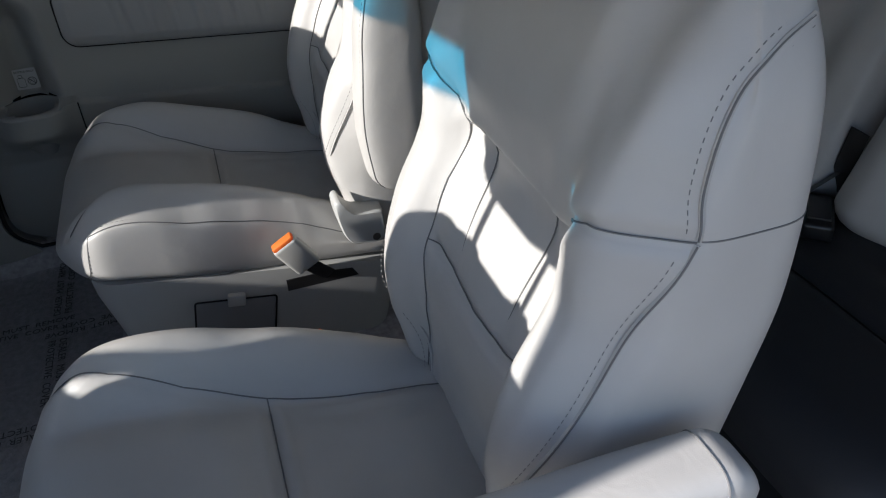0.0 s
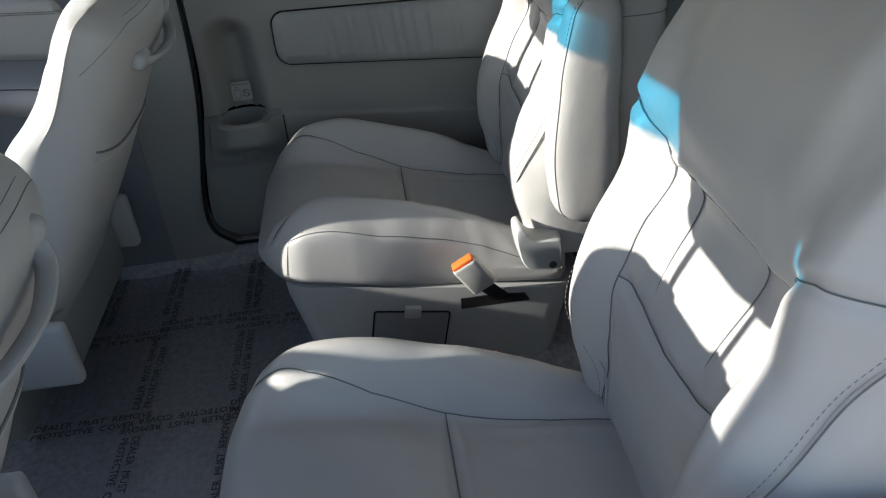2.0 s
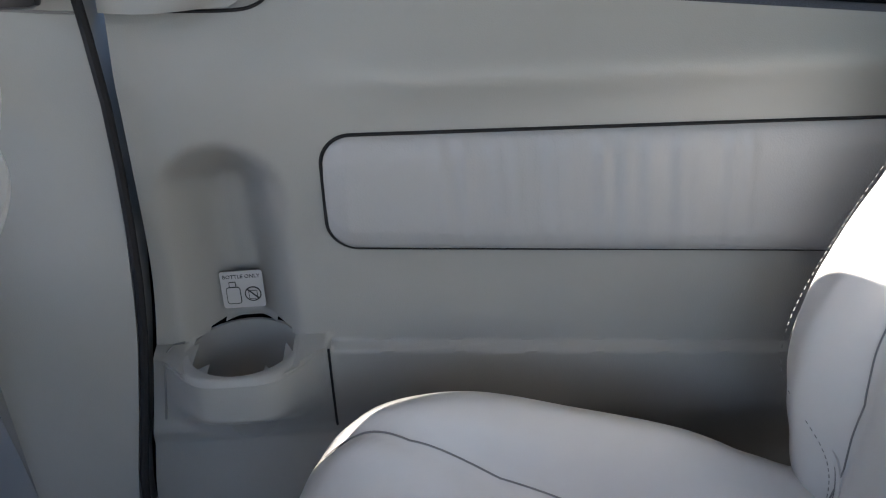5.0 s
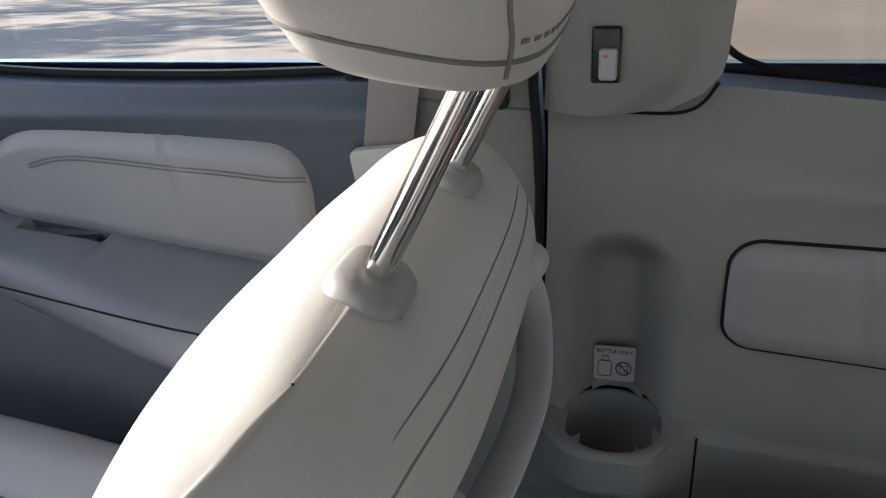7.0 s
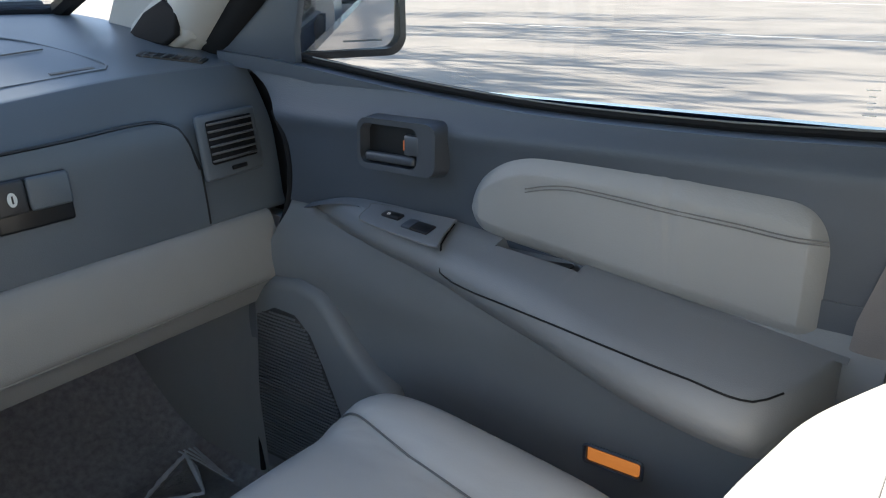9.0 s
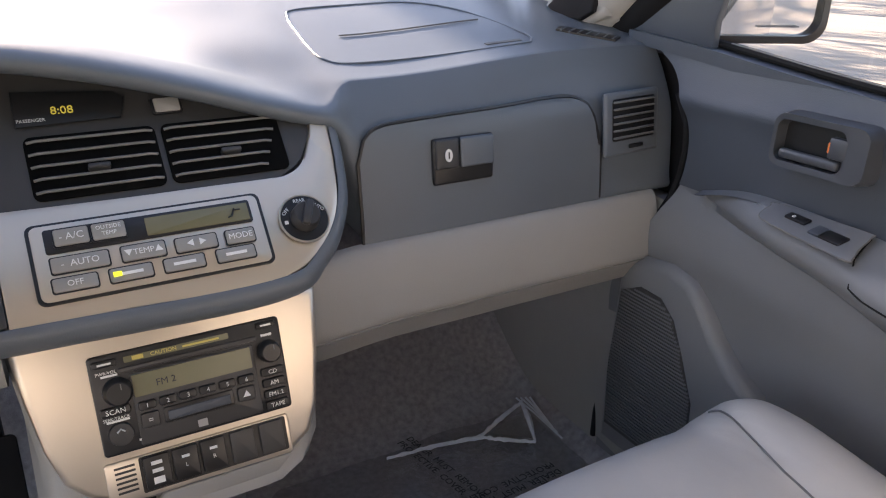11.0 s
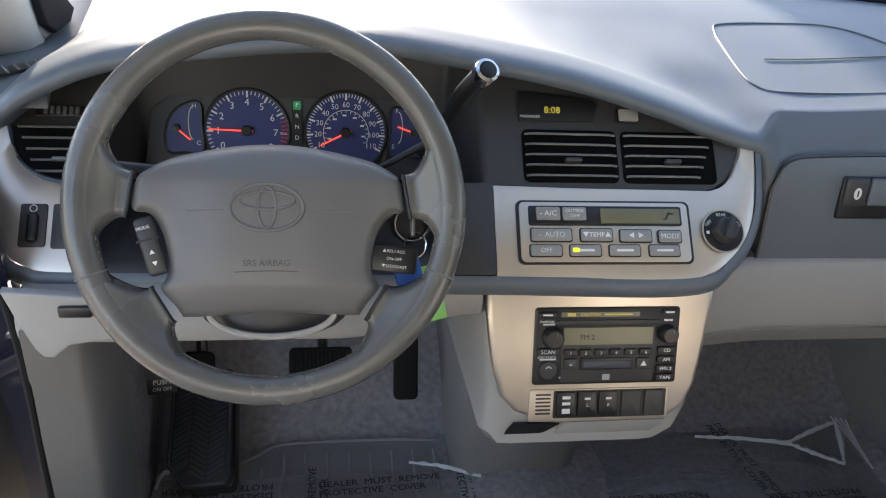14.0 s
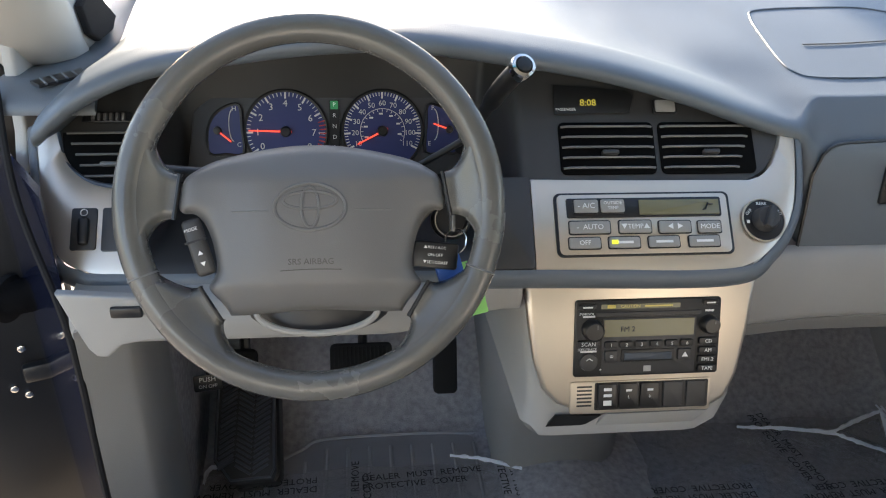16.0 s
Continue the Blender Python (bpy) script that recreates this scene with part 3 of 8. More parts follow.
part("pane", sheet(lambda u, v: V((0.825 - 0.10 * v * v, -0.08 - 0.90 * u, 0.680 + 0.515 * v)), 6, 10, thick=(0.004, 0, 0)), PRIVACY, w2)
wl = smooth_line([(0.790, -0.072, 1.15), (0.806, -0.066, 0.95), (0.812, -0.070, 0.84), (0.818, -0.088, 0.80), (0.826, -0.120, 0.772), (0.828, -0.20, 0.756), (0.828, -0.40, 0.738), (0.828, -0.70, 0.711), (0.828, -0.97, 0.686)], 6)
part("window_edge", tube(wl, 0.0035, 8), RUBBER, w2, "black rubber window edge")
part("sill", sheet(lambda u, v: V((0.823 + 0.05 * v, -0.06 - 0.94 * u, 0.752 - 0.085 * u + 0.004 * v)), 20, 4, thick=(0, 0, -0.03)), PANEL, w2)

# ---- front passenger door, shut ----
fd = thing("door_1", "closed grey front door with padded armrest", "door", (0, 0, 0), kind="structure")
EDGE1 = [(0.02, 1.17), (0.37, 1.155), (0.435, 1.133), (0.539, 1.066), (0.593, 1.040), (0.65, 1.030), (0.70, 1.040), (0.763, 1.088), (0.80, 1.15), (0.84, 1.19)]
SILL1 = table([(0.20, 0.769), (0.31, 0.765), (0.405, 0.762), (0.60, 0.763), (0.73, 0.770), (0.857, 0.781), (1.05, 0.802), (1.20, 0.812)])


def door_x(y, z):
    x = 0.747 + 0.018 * step(0.71, 0.79, z) - 0.006 * math.exp(-((z - 0.735 + 0.02 * (y - 0.5)) / 0.015) ** 2)
    x -= 0.014 * step(0.60, 0.55, z)
    x += 0.05 * step(0.42, 0.20, z) * 0.4
    x -= 0.012 * math.exp(-((z - 0.50) / 0.05) ** 2)
    return x


def door_low(u, v):
    z = 0.03 + 0.575 * v
    y1 = lerp_line(z, EDGE1)
    y = 0.225 + (y1 - 0.006 - 0.225) * u
    return V((door_x(y, z), y, z))


def door_up(u, v):
    z = 0.598 + (SILL1(0.22 + 0.85 * u) - 0.599) * v
    y1 = lerp_line(z, EDGE1)
    y = 0.220 + (y1 - 0.006 - 0.220) * u
    return V((door_x(y, z) - 0.003, y, z))


DOOR_MID = material("door_mid_grey", (0.19, 0.197, 0.208), 0.48, grain=0.14, grain_size=700, kind="cell", vary=0.06)
part("lower_panel", sheet(door_low, 70, 60, thick=(0.06, 0, 0)), DOOR_MID, fd, "mid grey lower door panel")
part("upper_panel", sheet(door_up, 90, 30, thick=(0.06, 0, 0)), PANEL_DARK, fd, "dark grey upper door panel")


def pad1_hi(y):
    top = lerp_line(y, [(0.286, 0.7085), (0.36, 0.7140), (0.50, 0.7195), (0.60, 0.7205), (0.706, 0.716)])
    return top - (corner(y, 0.286, 2.0, 0.046) if y < 0.45 else 0.78 * corner(y, -2.0, 0.706, 0.105))


def pad1_lo(y):
    return 0.562 + 0.115 * (y - 0.29) + 0.5 * corner(y, -2.0, 0.706, 0.050)


part("insert_pad", pillow(0.286, 0.706, pad1_lo, pad1_hi, 0.752, 0.020, [(0.424, 0.0014), (0.433, 0.0022), (0.450, 0.0024), (0.463, 0.0014), (0.473, 0.0012)], 200, 40), VINYL, fd, "grey vinyl insert with soft creases", sharp=60)
SEAM1 = [(0.290, 0.6775), (0.324, 0.6765), (0.378, 0.6805), (0.436, 0.6835), (0.499, 0.6880), (0.540, 0.6905), (0.567, 0.6905), (0.592, 0.6870), (0.618, 0.6800)]
for k in (0.0, 0.0042):
    part("insert_seam", tube(smooth_line([(0.7309, y, z - k) for y, z in SEAM1], 5), 0.0008, 5), SEAM, fd)
part("insert_gap", tube([(0.7475, y, pad1_hi(y) + 0.0015) for y in [0.286 + 0.420 * (0.5 - 0.5 * math.cos(math.pi * i / 60)) for i in range(61)]], 0.0018, 5), RUBBER, fd)
part("rear_panel", sheet(lambda u, v: V((door_x(0.25, 0.62) - 0.004, 0.205 + 0.10 * u, 0.48 + 0.135 * v)), 4, 6, thick=(0.03, 0, 0)), PANEL_DARK, fd, "dark grey end of the door panel")

# armrest: rings from the rear to the tapered front end
ARM_Z = table([(0.26, 0.567), (0.29, 0.570), (0.43, 0.585), (0.54, 0.600), (0.66, 0.611), (0.73, 0.618), (0.86, 0.623), (0.92, 0.619), (0.985, 0.602)])
ARM_X = table([(0.256, 0.742), (0.262, 0.716), (0.272, 0.682), (0.284, 0.650), (0.297, 0.628), (0.315, 0.613), (0.345, 0.608), (0.44, 0.616), (0.60, 0.650), (0.75, 0.682), (0.85, 0.698), (0.93, 0.726), (0.985, 0.748)])
ARM_D = table([(0.26, 0.10), (0.44, 0.095), (0.70, 0.075), (0.90, 0.05), (0.985, 0.012)])


def arm_ring(y):
    zt, xe, dp = ARM_Z(y), ARM_X(y), ARM_D(y)
    k = dp / 0.10
    dip = 0.016 * step(0.540, 0.549, y) * step(0.652, 0.643, y)
    sl = 0.16 + 0.10 * step(0.60, 0.72, y)
    q = [(0.757, zt - dip), (0.742, zt - dip), (0.7225, zt - 0.004 - dip), (0.7205, zt - 0.005 + 0.0015 * step(0.0, 0.01, dip)), (xe + 0.032 * k, zt - sl * max(0.0, 0.745 - xe - 0.032 * k)), (xe + 0.014 * k, zt - sl * max(0.0, 0.745 - xe - 0.014 * k) - 0.004 * k), (xe + 0.004 * k, zt - 0.034 * k - 0.004), (xe, zt - 0.046 * k - 0.004), (xe + 0.004 * k, zt - 0.060 * k - 0.003), (xe + 0.022 * k, zt - dp * 0.88), (0.74, zt - dp - 0.01), (0.757, zt - dp - 0.01)]
    q[3] = (max(q[3][0], q[4][0]), q[3][1] if xe < 0.69 else min(q[3][1], zt - 0.004))
    return [V((min(px, 0.757), y, pz)) for px, pz in q]


arm = part("armrest", loft([arm_ring(0.256 + 0.728 * k / 160) for k in range(161)]), DOOR_MID, fd, "grey padded armrest", sharp=50)


def arm_side(y, z):
    """The inner face of the armrest at a height."""
    q = arm_ring(y)[4:9]
    for a, b in zip(q, q[1:]):
        if a.z >= z >= b.z and a.z > b.z:
            return a.x + (b.x - a.x) * (a.z - z) / (a.z - b.z) - 0.0008
    return q[0].x if z > q[0].z else q[3].x


JOINT1 = [(0.296, 0.5535), (0.313, 0.5500), (0.332, 0.5505), (0.385, 0.5565), (0.512, 0.5650), (0.60, 0.5670), (0.680, 0.5690), (0.700, 0.5760)]
seam_a = [(0.735, 0.722, 0.6165), (0.712, 0.717, 0.611), (0.690, 0.711, 0.6045)] + [(arm_side(y, lerp_line(y, JOINT1)), y, lerp_line(y, JOINT1)) for y in [0.700 - 0.0101 * i for i in range(41)]]
part("armrest_joint", tube(seam_a, 0.0011, 6), RUBBER, arm)
sp = facing((0.706, 0.783, 0.6145), (0, -1, 0), (1, 0, 0.25))
plate_o = smooth_line([(-0.068, -0.008, 0), (-0.072, 0.018, 0), (-0.066, 0.029, 0), (0.052, 0.030, 0), (0.064, 0.024, 0), (0.070, -0.010, 0), (0.076, -0.028, 0), (0.066, -0.035, 0), (-0.045, -0.018, 0)], 4, True)
swp = part("switch_plate", prism([(p.x, p.y) for p in plate_o], 0.0022, sp, 0.001), DOOR_MID, arm, "flat switch plate")
part("plate_joint", tube([sp @ V((p.x, p.y, 0.0012)) for p in plate_o], 0.0012, 5, True), SEAM, swp)
part("lock_switch", rbox((-0.024, 0.006, 0.003), (0.032, 0.014, 0.005), 0.002, 2, sp @ pose(0, 0, 0, 0, 0, -6)), BLACK, swp, "black lock switch")
part("window_switch", rbox((0.036, -0.001, 0.0028), (0.030, 0.021, 0.004), 0.002, 2, sp @ pose(0, 0, 0, 0, 0, -6)), BLACK, swp, "black half of the window switch")
part("window_switch", rbox((0.014, -0.001, 0.0032), (0.016, 0.021, 0.005), 0.002, 2, sp @ pose(0, 0, 0, 0, 0, -6)), PANEL_DARK, swp, "grey half of the window switch")
part("switch_mark", words("o", 0.010, sp @ pose(-0.028, 0.008, 0.0058)), WHITE, swp)
# Black plate on the armrest stands in for shade in the pull pocket.
part("pull_shade", prism(rrect(0.088, 0.018, 0.006), 0.001, facing((0.7335, 0.597, 0.5905), (0, -1, 0.08), (1, 0, 0.02)), 0), BLACK, arm, "black plate for the shade in the pull pocket")
part("pull_rail", tube([(0.731, 0.640, 0.5945), (0.731, 0.60, 0.5915), (0.731, 0.553, 0.5885)], 0.0022, 6), LOUVRE, arm)

# door handle
hm = facing((0.7245, 0.803, 0.710), (0, -1, 0), (0.05, 0, 1))
hb = bmesh.new()
ou, inn = rrect(0.132, 0.070, 0.016, 5), rrect(0.094, 0.052, 0.011, 5, (-0.012, 0))
lo_, hi_ = [hm @ V((p[0] * 1.03, p[1] * 1.03, -0.022)) for p in ou], [hm @ V((p[0] * 0.97, p[1] * 0.96, 0.007)) for p in ou]
ri_, de_ = [hm @ V((p[0], p[1], 0.006)) for p in inn], [hm @ V((p[0] * 0.96, p[1] * 0.96, -0.0125)) for p in inn]
loft([lo_, hi_, ri_, de_], cap=False, bm=hb)
HANDLE_GREY = material("handle_grey", (0.055, 0.062, 0.074), 0.36, vary=0.06)
hbz = part("handle_bezel", hb, HANDLE_GREY, fd, "grey bezel round the inner door handle")
part("handle_recess", prism(rrect(0.096, 0.054, 0.011, 4, (-0.012, 0)), 0.001, hm @ pose(0, 0, -0.0122), 0), BLACK, hbz, "black recess")
part("handle_lever", rbox((-0.012, -0.017, 0.000), (0.084, 0.013, 0.010), 0.005, 3, hm), HANDLE_GREY, hbz, "grey pull lever")
part("lock_knob", rbox((0.026, 0.004, 0.001), (0.024, 0.026, 0.012), 0.003, 2, hm), HANDLE_GREY, hbz)
part("lock_mark", rbox((0.0150, 0.004, 0.0050), (0.0026, 0.013, 0.005), 0.001, 1, hm), ORANGE, hbz, "orange unlocked mark")
# loudspeaker
spk = [(1.115, 0.10), (1.118, 0.25), (1.105, 0.44), (1.06, 0.474), (1.0, 0.483), (0.955, 0.472), (0.925, 0.44), (0.895, 0.40), (0.86, 0.366), (0.82, 0.345), (0.80, 0.30), (0.80, 0.10)]
sk = part("speaker_pod", prism([(1.0 - p[0], p[1]) for p in spk], 0.03, facing((0.738, 1.0, 0), (0, -1, 0), (0, 0, 1)), 0.018, 4), DOOR_MID, fd, "raised loudspeaker pod")
gr = [(1.10, 0.14), (1.105, 0.25), (1.092, 0.405), (1.05, 0.427), (1.005, 0.425), (0.975, 0.40), (0.95, 0.35), (0.92, 0.28), (0.915, 0.14)]
grl = part("speaker_grille", prism([(1.0 - p[0], p[1]) for p in gr], 0.003, facing((0.709, 1.0, 0), (0, -1, 0), (0, 0, 1)), 0.001), DARK, sk, "dark grey slatted loudspeaker grille")
sb = bmesh.new()
for i in range(45):
    z = 0.15 + 0.0061 * i
    y0 = lerp_table(z, [(0.14, 0.917), (0.28, 0.922), (0.35, 0.952), (0.40, 0.977), (0.425, 1.008)])
    y1 = lerp_table(z, [(0.14, 1.098), (0.25, 1.103), (0.405, 1.090), (0.425, 1.050)])
    rbox((0.7055, (y0 + y1) / 2, z), (0.003, y1 - y0, 0.0032), 0, bm=sb)
part("grille_slats", sb, material("grille_grey", (0.15, 0.153, 0.16), 0.5, vary=0.1), grl, kind="stuff")
# courtesy lamp low in the door
lp = part("courtesy_lamp", rbox((0.7395, 0.487, 0.353), (0.012, 0.068, 0.020), 0.003, 2, None), LAMP_AMBER, fd, "lit amber courtesy lamp")
part("lamp_frame", tube([(0.7340, 0.487 + p[0], 0.353 + p[1]) for p in rrect(0.076, 0.025, 0.005)], 0.0026, 5, True), PANEL_DARK, lp)
part("sail_panel", prism([(-1.235, 0.785), (-1.03, 0.785), (-1.03, 0.835), (-1.012, 0.90), (-1.075, 0.955), (-1.16, 0.905), (-1.235, 0.85)], 0.012, facing((0.785, 0, 0), (0, -1, 0), (0, 0, 1)), 0.004), PANEL_DARK, fd, "dark triangular mirror panel")
part("door_seal", tube([(0.752, lerp_line(z, EDGE1) + 0.004, z) for z in [0.05 + 0.04 * i for i in range(18)]], 0.006, 8), RUBBER, fd, "black rubber edge")
# front window on the right
w1 = thing("window_1", "clear front side window with a black rubber sill", "window", kind="structure")
part("pane", sheet(lambda u, v: V((0.80 - 0.13 * v * v, 0.25 + 1.0 * u - 0.55 * v * max(0.0, u - 0.15), 0.755 + 0.45 * v)), 8, 10, thick=(0.004, 0, 0)), CLEAR, w1)
part("sill_seal", tube([(0.793, y, SILL1(y) + 0.003) for y in [0.22 + 0.055 * i for i in range(16)]], 0.0062, 8), RUBBER, w1, "black window seal")
part("seal_line", tube([(0.7885, y, SILL1(y) + 0.0085) for y in [0.24 + 0.055 * i for i in range(15)]], 0.0011, 5), PANEL, w1, "thin pale edge of the window seal")
part("rear_frame", tube([(0.778, 0.245, 0.75), (0.778, 0.243, 0.80), (0.770, 0.238, 0.95), (0.70, 0.20, 1.2)], 0.011, 8), RUBBER, w1, "black rear window frame")
part("sill_top", sheet(lambda u, v: V((0.760 + 0.045 * v, 0.22 + 0.97 * u, SILL1(0.22 + 0.97 * u) - 0.0015 - 0.002 * v)), 30, 3, thick=(0, 0, -0.02)), PANEL_DARK, w1)
wm = bmesh.new()
for i, w in enumerate((0.012, 0.006, 0.008, 0.005, 0.013)):
    rbox((0.7975, 0.284, 0.811 - 0.006 * i), (0.0006, w, 0.0010), 0, bm=wm)
part("glass_mark", wm, WHITE, w1, "small faint print on the glass")
# sail panel with tweeter, right and left
SPEAKER_CLOTH = material("speaker_cloth", (0.022, 0.022, 0.024), 0.85, grain=0.6, grain_size=900, vary=0.2, spec=0.15)
for s in (1, -1):
    tw = thing("tweeter", "small dark teardrop loudspeaker on the pillar foot", "loudspeaker", (0, 0, 0), group="tweeters")
    hs = [s * 0.770, 1.30, 0.845]
    part("housing", prism([(-0.085, -0.02), (-0.05, -0.036), (0.03, -0.040), (0.075, -0.02), (0.085, 0.03), (0.075, 0.07), (0.03, 0.06), (-0.03, 0.03), (-0.075, 0.0)], 0.035, facing(hs, (0, -1, 0) if s > 0 else (0, -1, 0), (0.10 * s, 0, 1)) if s > 0 else facing((-0.770, 1.30, 0.845), (0, 1, 0), (-0.1, 0, 1)) @ Matrix.Scale(-1, 4, (1, 0, 0)), 0.012, 3), HEADLINER, tw, "pale grey housing")
    part("grille", prism([(-0.06, -0.012), (-0.03, -0.026), (0.03, -0.028), (0.06, -0.012), (0.066, 0.025), (0.03, 0.040), (-0.02, 0.020)], 0.010, facing((s * 0.733, 1.30, 0.845), (0, -1, 0), (0.10 * s, 0, 1)) if s > 0 else facing((-0.733, 1.30, 0.845), (0, 1, 0), (-0.1, 0, 1)) @ Matrix.Scale(-1, 4, (1, 0, 0)), 0.004, 3), SPEAKER_CLOTH, tw, "black speaker grille")

# trim at the foot of both front pillars, and the kick panels
for s in (1, -1):
    f = facing((0.775 if s > 0 else -0.795, 1.2, 0.8), (0, -s, 0), (0, 0, 1))
    pts_ = [(-0.30, 0.02), (-0.20, 0.16), (-0.10, 0.30), (0.02, 0.30), (0.06, 0.12), (0.066, 0.02), (0.078, -0.06), (0.10, -0.11), (0.07, -0.11), (0.0, -0.03)] if s < 0 else [(-0.30, 0.02), (-0.20, 0.16), (-0.10, 0.30), (0.0, 0.30), (-0.02, 0.15), (-0.02, 0.02), (-0.06, 0.0)]
    pts_ = [(s * a, b) for a, b in pts_]
    pf = prism(pts_ if s > 0 else pts_[::-1], 0.014, f, 0.005, 3)
    setting("pillar_foot_right" if s > 0 else "pillar_foot_left", pf, HEADLINER, "pale grey trim at the foot of the windscreen pillar", "pillar")
kr = sheet(lambda u, v: V((0.757 + 0.01 * u - 0.02 * math.sin(math.pi * v), 1.05 + 0.62 * u, 0.0 + 0.56 * v)), 12, 16, thick=(0.03, 0, 0))
# Added black filler sheets give the gaps beside the door their darkness.
setting("gap_filler_right", sheet(lambda u, v: V((0.795 + 0.0 * u, 0.99 + 0.72 * u, 0.30 + 0.475 * v)), 4, 4, thick=(0.03, 0, 0)), RUBBER, "added black sheet that darkens the gap between dash and door", "trim")
setting("gap_filler_rear_right", sheet(lambda u, v: V((0.80, 0.16 + 0.14 * u, 0.05 + 0.71 * v)), 3, 4, thick=(0.03, 0, 0)), RUBBER, "added black sheet that darkens the gap between front door and pillar", "trim")
setting("kick_panel_right", kr, DASH_LOW, "grey trim beside the passenger footwell", "wall")

# outside: blue flank and door mirror on the right
fk = sheet(lambda u, v: V((0.90 + 0.02 * math.sin(math.pi * v), -2.2 + 3.9 * u, -0.20 + 0.96 * v)), 20, 14, thick=(-0.02, 0, 0))
setting("body_side_right", fk, PAINT, "dark blue painted flank of the minivan", "car body")
# Unseen left panel, added to block light through the rear quarter window.
setting("body_side_left", sheet(lambda u, v: V((-0.94, -2.25 + 1.22 * u, -0.20 + 1.50 * v)), 6, 8, thick=(-0.03, 0, 0)), PAINT, "unseen dark blue flank, sliding door pushed back, blocking light", "car body")
dm = thing("door_mirror", "black door mirror outside the front window", "mirror", (0, 0, 0))
mm = facing((0.975, 1.125, 0.868), (math.cos(radians(-29)), math.sin(radians(-29)), 0), (0, 0, 1))
mo = rrect(0.24, 0.17, 0.035, 6)
mi = rrect(0.215, 0.145, 0.028, 6)
mb = bmesh.new()
loft([[mm @ V((p[0] * 0.6, p[1] * 0.6, -0.10)) for p in mo], [mm @ V((p[0] * 0.95, p[1] * 0.95, -0.05)) for p in mo], [mm @ V((*p, 0)) for p in mo], [mm @ V((*p, 0.004)) for p in mi], [mm @ V((p[0] * 0.99, p[1] * 0.99, -0.02)) for p in mi]], bm=mb)
part("housing", mb, BLACK, dm, "black plastic housing")
part("mirror_glass", prism([(p[0] * 0.985, p[1] * 0.985) for p in mi], 0.002, mm @ pose(0, 0, -0.006, 2, 2, 0), 0), MIRROR, dm, "mirror glass")
part("foot", tube([(0.82, 1.20, 0.795), (0.88, 1.20, 0.795), (0.95, 1.17, 0.800)], [0.020, 0.018, 0.016], 10), BLACK, dm)
part("warning_print", rbox((0.02, -0.058, 0.0), (0.07, 0.0022, 0.0004), 0, 1, mm @ pose(0.02, 0, -0.0028)), THREAD, dm, "line of small print on the glass")

# seat belt on the right pillar
sbt = thing("seat_belt", "grey seat belt hanging on the door pillar", "seat belt", (0, 0, 0))
part("webbing", tube([(0.690, 0.165, 1.12), (0.722, 0.172, 0.95), (0.736, 0.178, 0.85), (0.738, 0.205, 0.70)], 0.024, 10, flat=(1, 0.05, (0, 1, 0))), BELT, sbt, "grey-brown webbing")
part("tongue", prism(rrect(0.06, 0.036, 0.008), 0.010, facing((0.733, 0.207, 0.695), (0, -1, 0.12), (0, 0.12, 1)), 0.003), BUCKLE, sbt, "pale plastic belt tongue")
part("lower_webbing", tube([(0.737, 0.215, 0.68), (0.738, 0.235, 0.60), (0.735, 0.25, 0.40)], 0.022, 10, flat=(1, 0.06, (0, 1, 0))), BELT, sbt)
part("tongue_metal", prism([(-0.012, 0), (0.012, 0), (0.010, 0.03), (-0.010, 0.03)], 0.002, facing((0.735, 0.226, 0.645), (0, -1, 0.1), (0, 0.1, 1)), 0), SILVER, sbt, "metal latch plate")
part("guide_cover", rbox((0.748, 0.115, 0.845), (0.02, 0.055, 0.20), 0.008, 2), BLACK, sbt, "dark slot cover on the pillar")


# ---- seats ----
def spow(c, k):
    return math.copysign(abs(c) ** k, c)


class Cushion:
    """A soft closed form: cross-sections across x, strung along t from 0 to 1."""

    def __init__(self, axis, half, depth, power=3.2, ends=(0.05, 0.05), front=None, taper=0.0):
        # axis(t) -> (centre, front direction); half(t), depth(t) -> half sizes; front(x, t) -> extra height of the front face
        self.axis, self.half, self.depth, self.power, self.ends, self.front = axis, half, depth, power, ends, front or (lambda x, t: 0.0)
        self.taper = taper          # how much narrower the back face is

    def squeeze(self, t):
        a, b = self.ends
        k = 1.0
        if t < a:
            k = math.sqrt(max(0.0, 1 - (1 - t / a) ** 2))
        elif t > 1 - b:
            k = math.sqrt(max(0.0, 1 - (1 - (1 - t) / b) ** 2))
        return k

    def at(self, t, ang):
        c, n = self.axis(t)
        k = self.squeeze(t)
        kx = 1 - (1 - k) * 0.35
        e = 2 / self.power
        x = self.half(t) * kx * spow(math.cos(ang), e)
        d = self.depth(t) * k * spow(math.sin(ang), e)
        x *= 1 - self.taper * (0.5 - 0.5 * spow(math.sin(ang), e))
        if math.sin(ang) > 0:
            d += self.front(x, t) * step(0.0, 0.36, math.sin(ang)) * min(1.0, k * 1.4)
        return V(c) + V((x, 0, 0)) + V(n) * d

    def on(self, x, t, lift=0.0):
        """The point of the front face at x, t."""
        k = self.squeeze(t)
        h = self.half(t) * (1 - (1 - k) * 0.35)
        q = max(-0.9999, min(0.9999, x / h))
        ang = math.acos(spow(q, self.power / 2))
        c, n = self.axis(t)
        return self.at(t, ang) + V(n) * lift

    def mesh(self, nu=120, nv=90):
        b = bmesh.new()
        ts = []
        for j in range(nv + 1):
            s = j / nv
            ts.append(0.0015 + 0.997 * (0.75 * s + 0.25 * (0.5 - 0.5 * math.cos(math.pi * s))))
        rings = [[self.at(t, 2 * math.pi * (i + 0.5) / nu) for i in range(nu)] for t in ts]
        return loft(rings, bm=b)


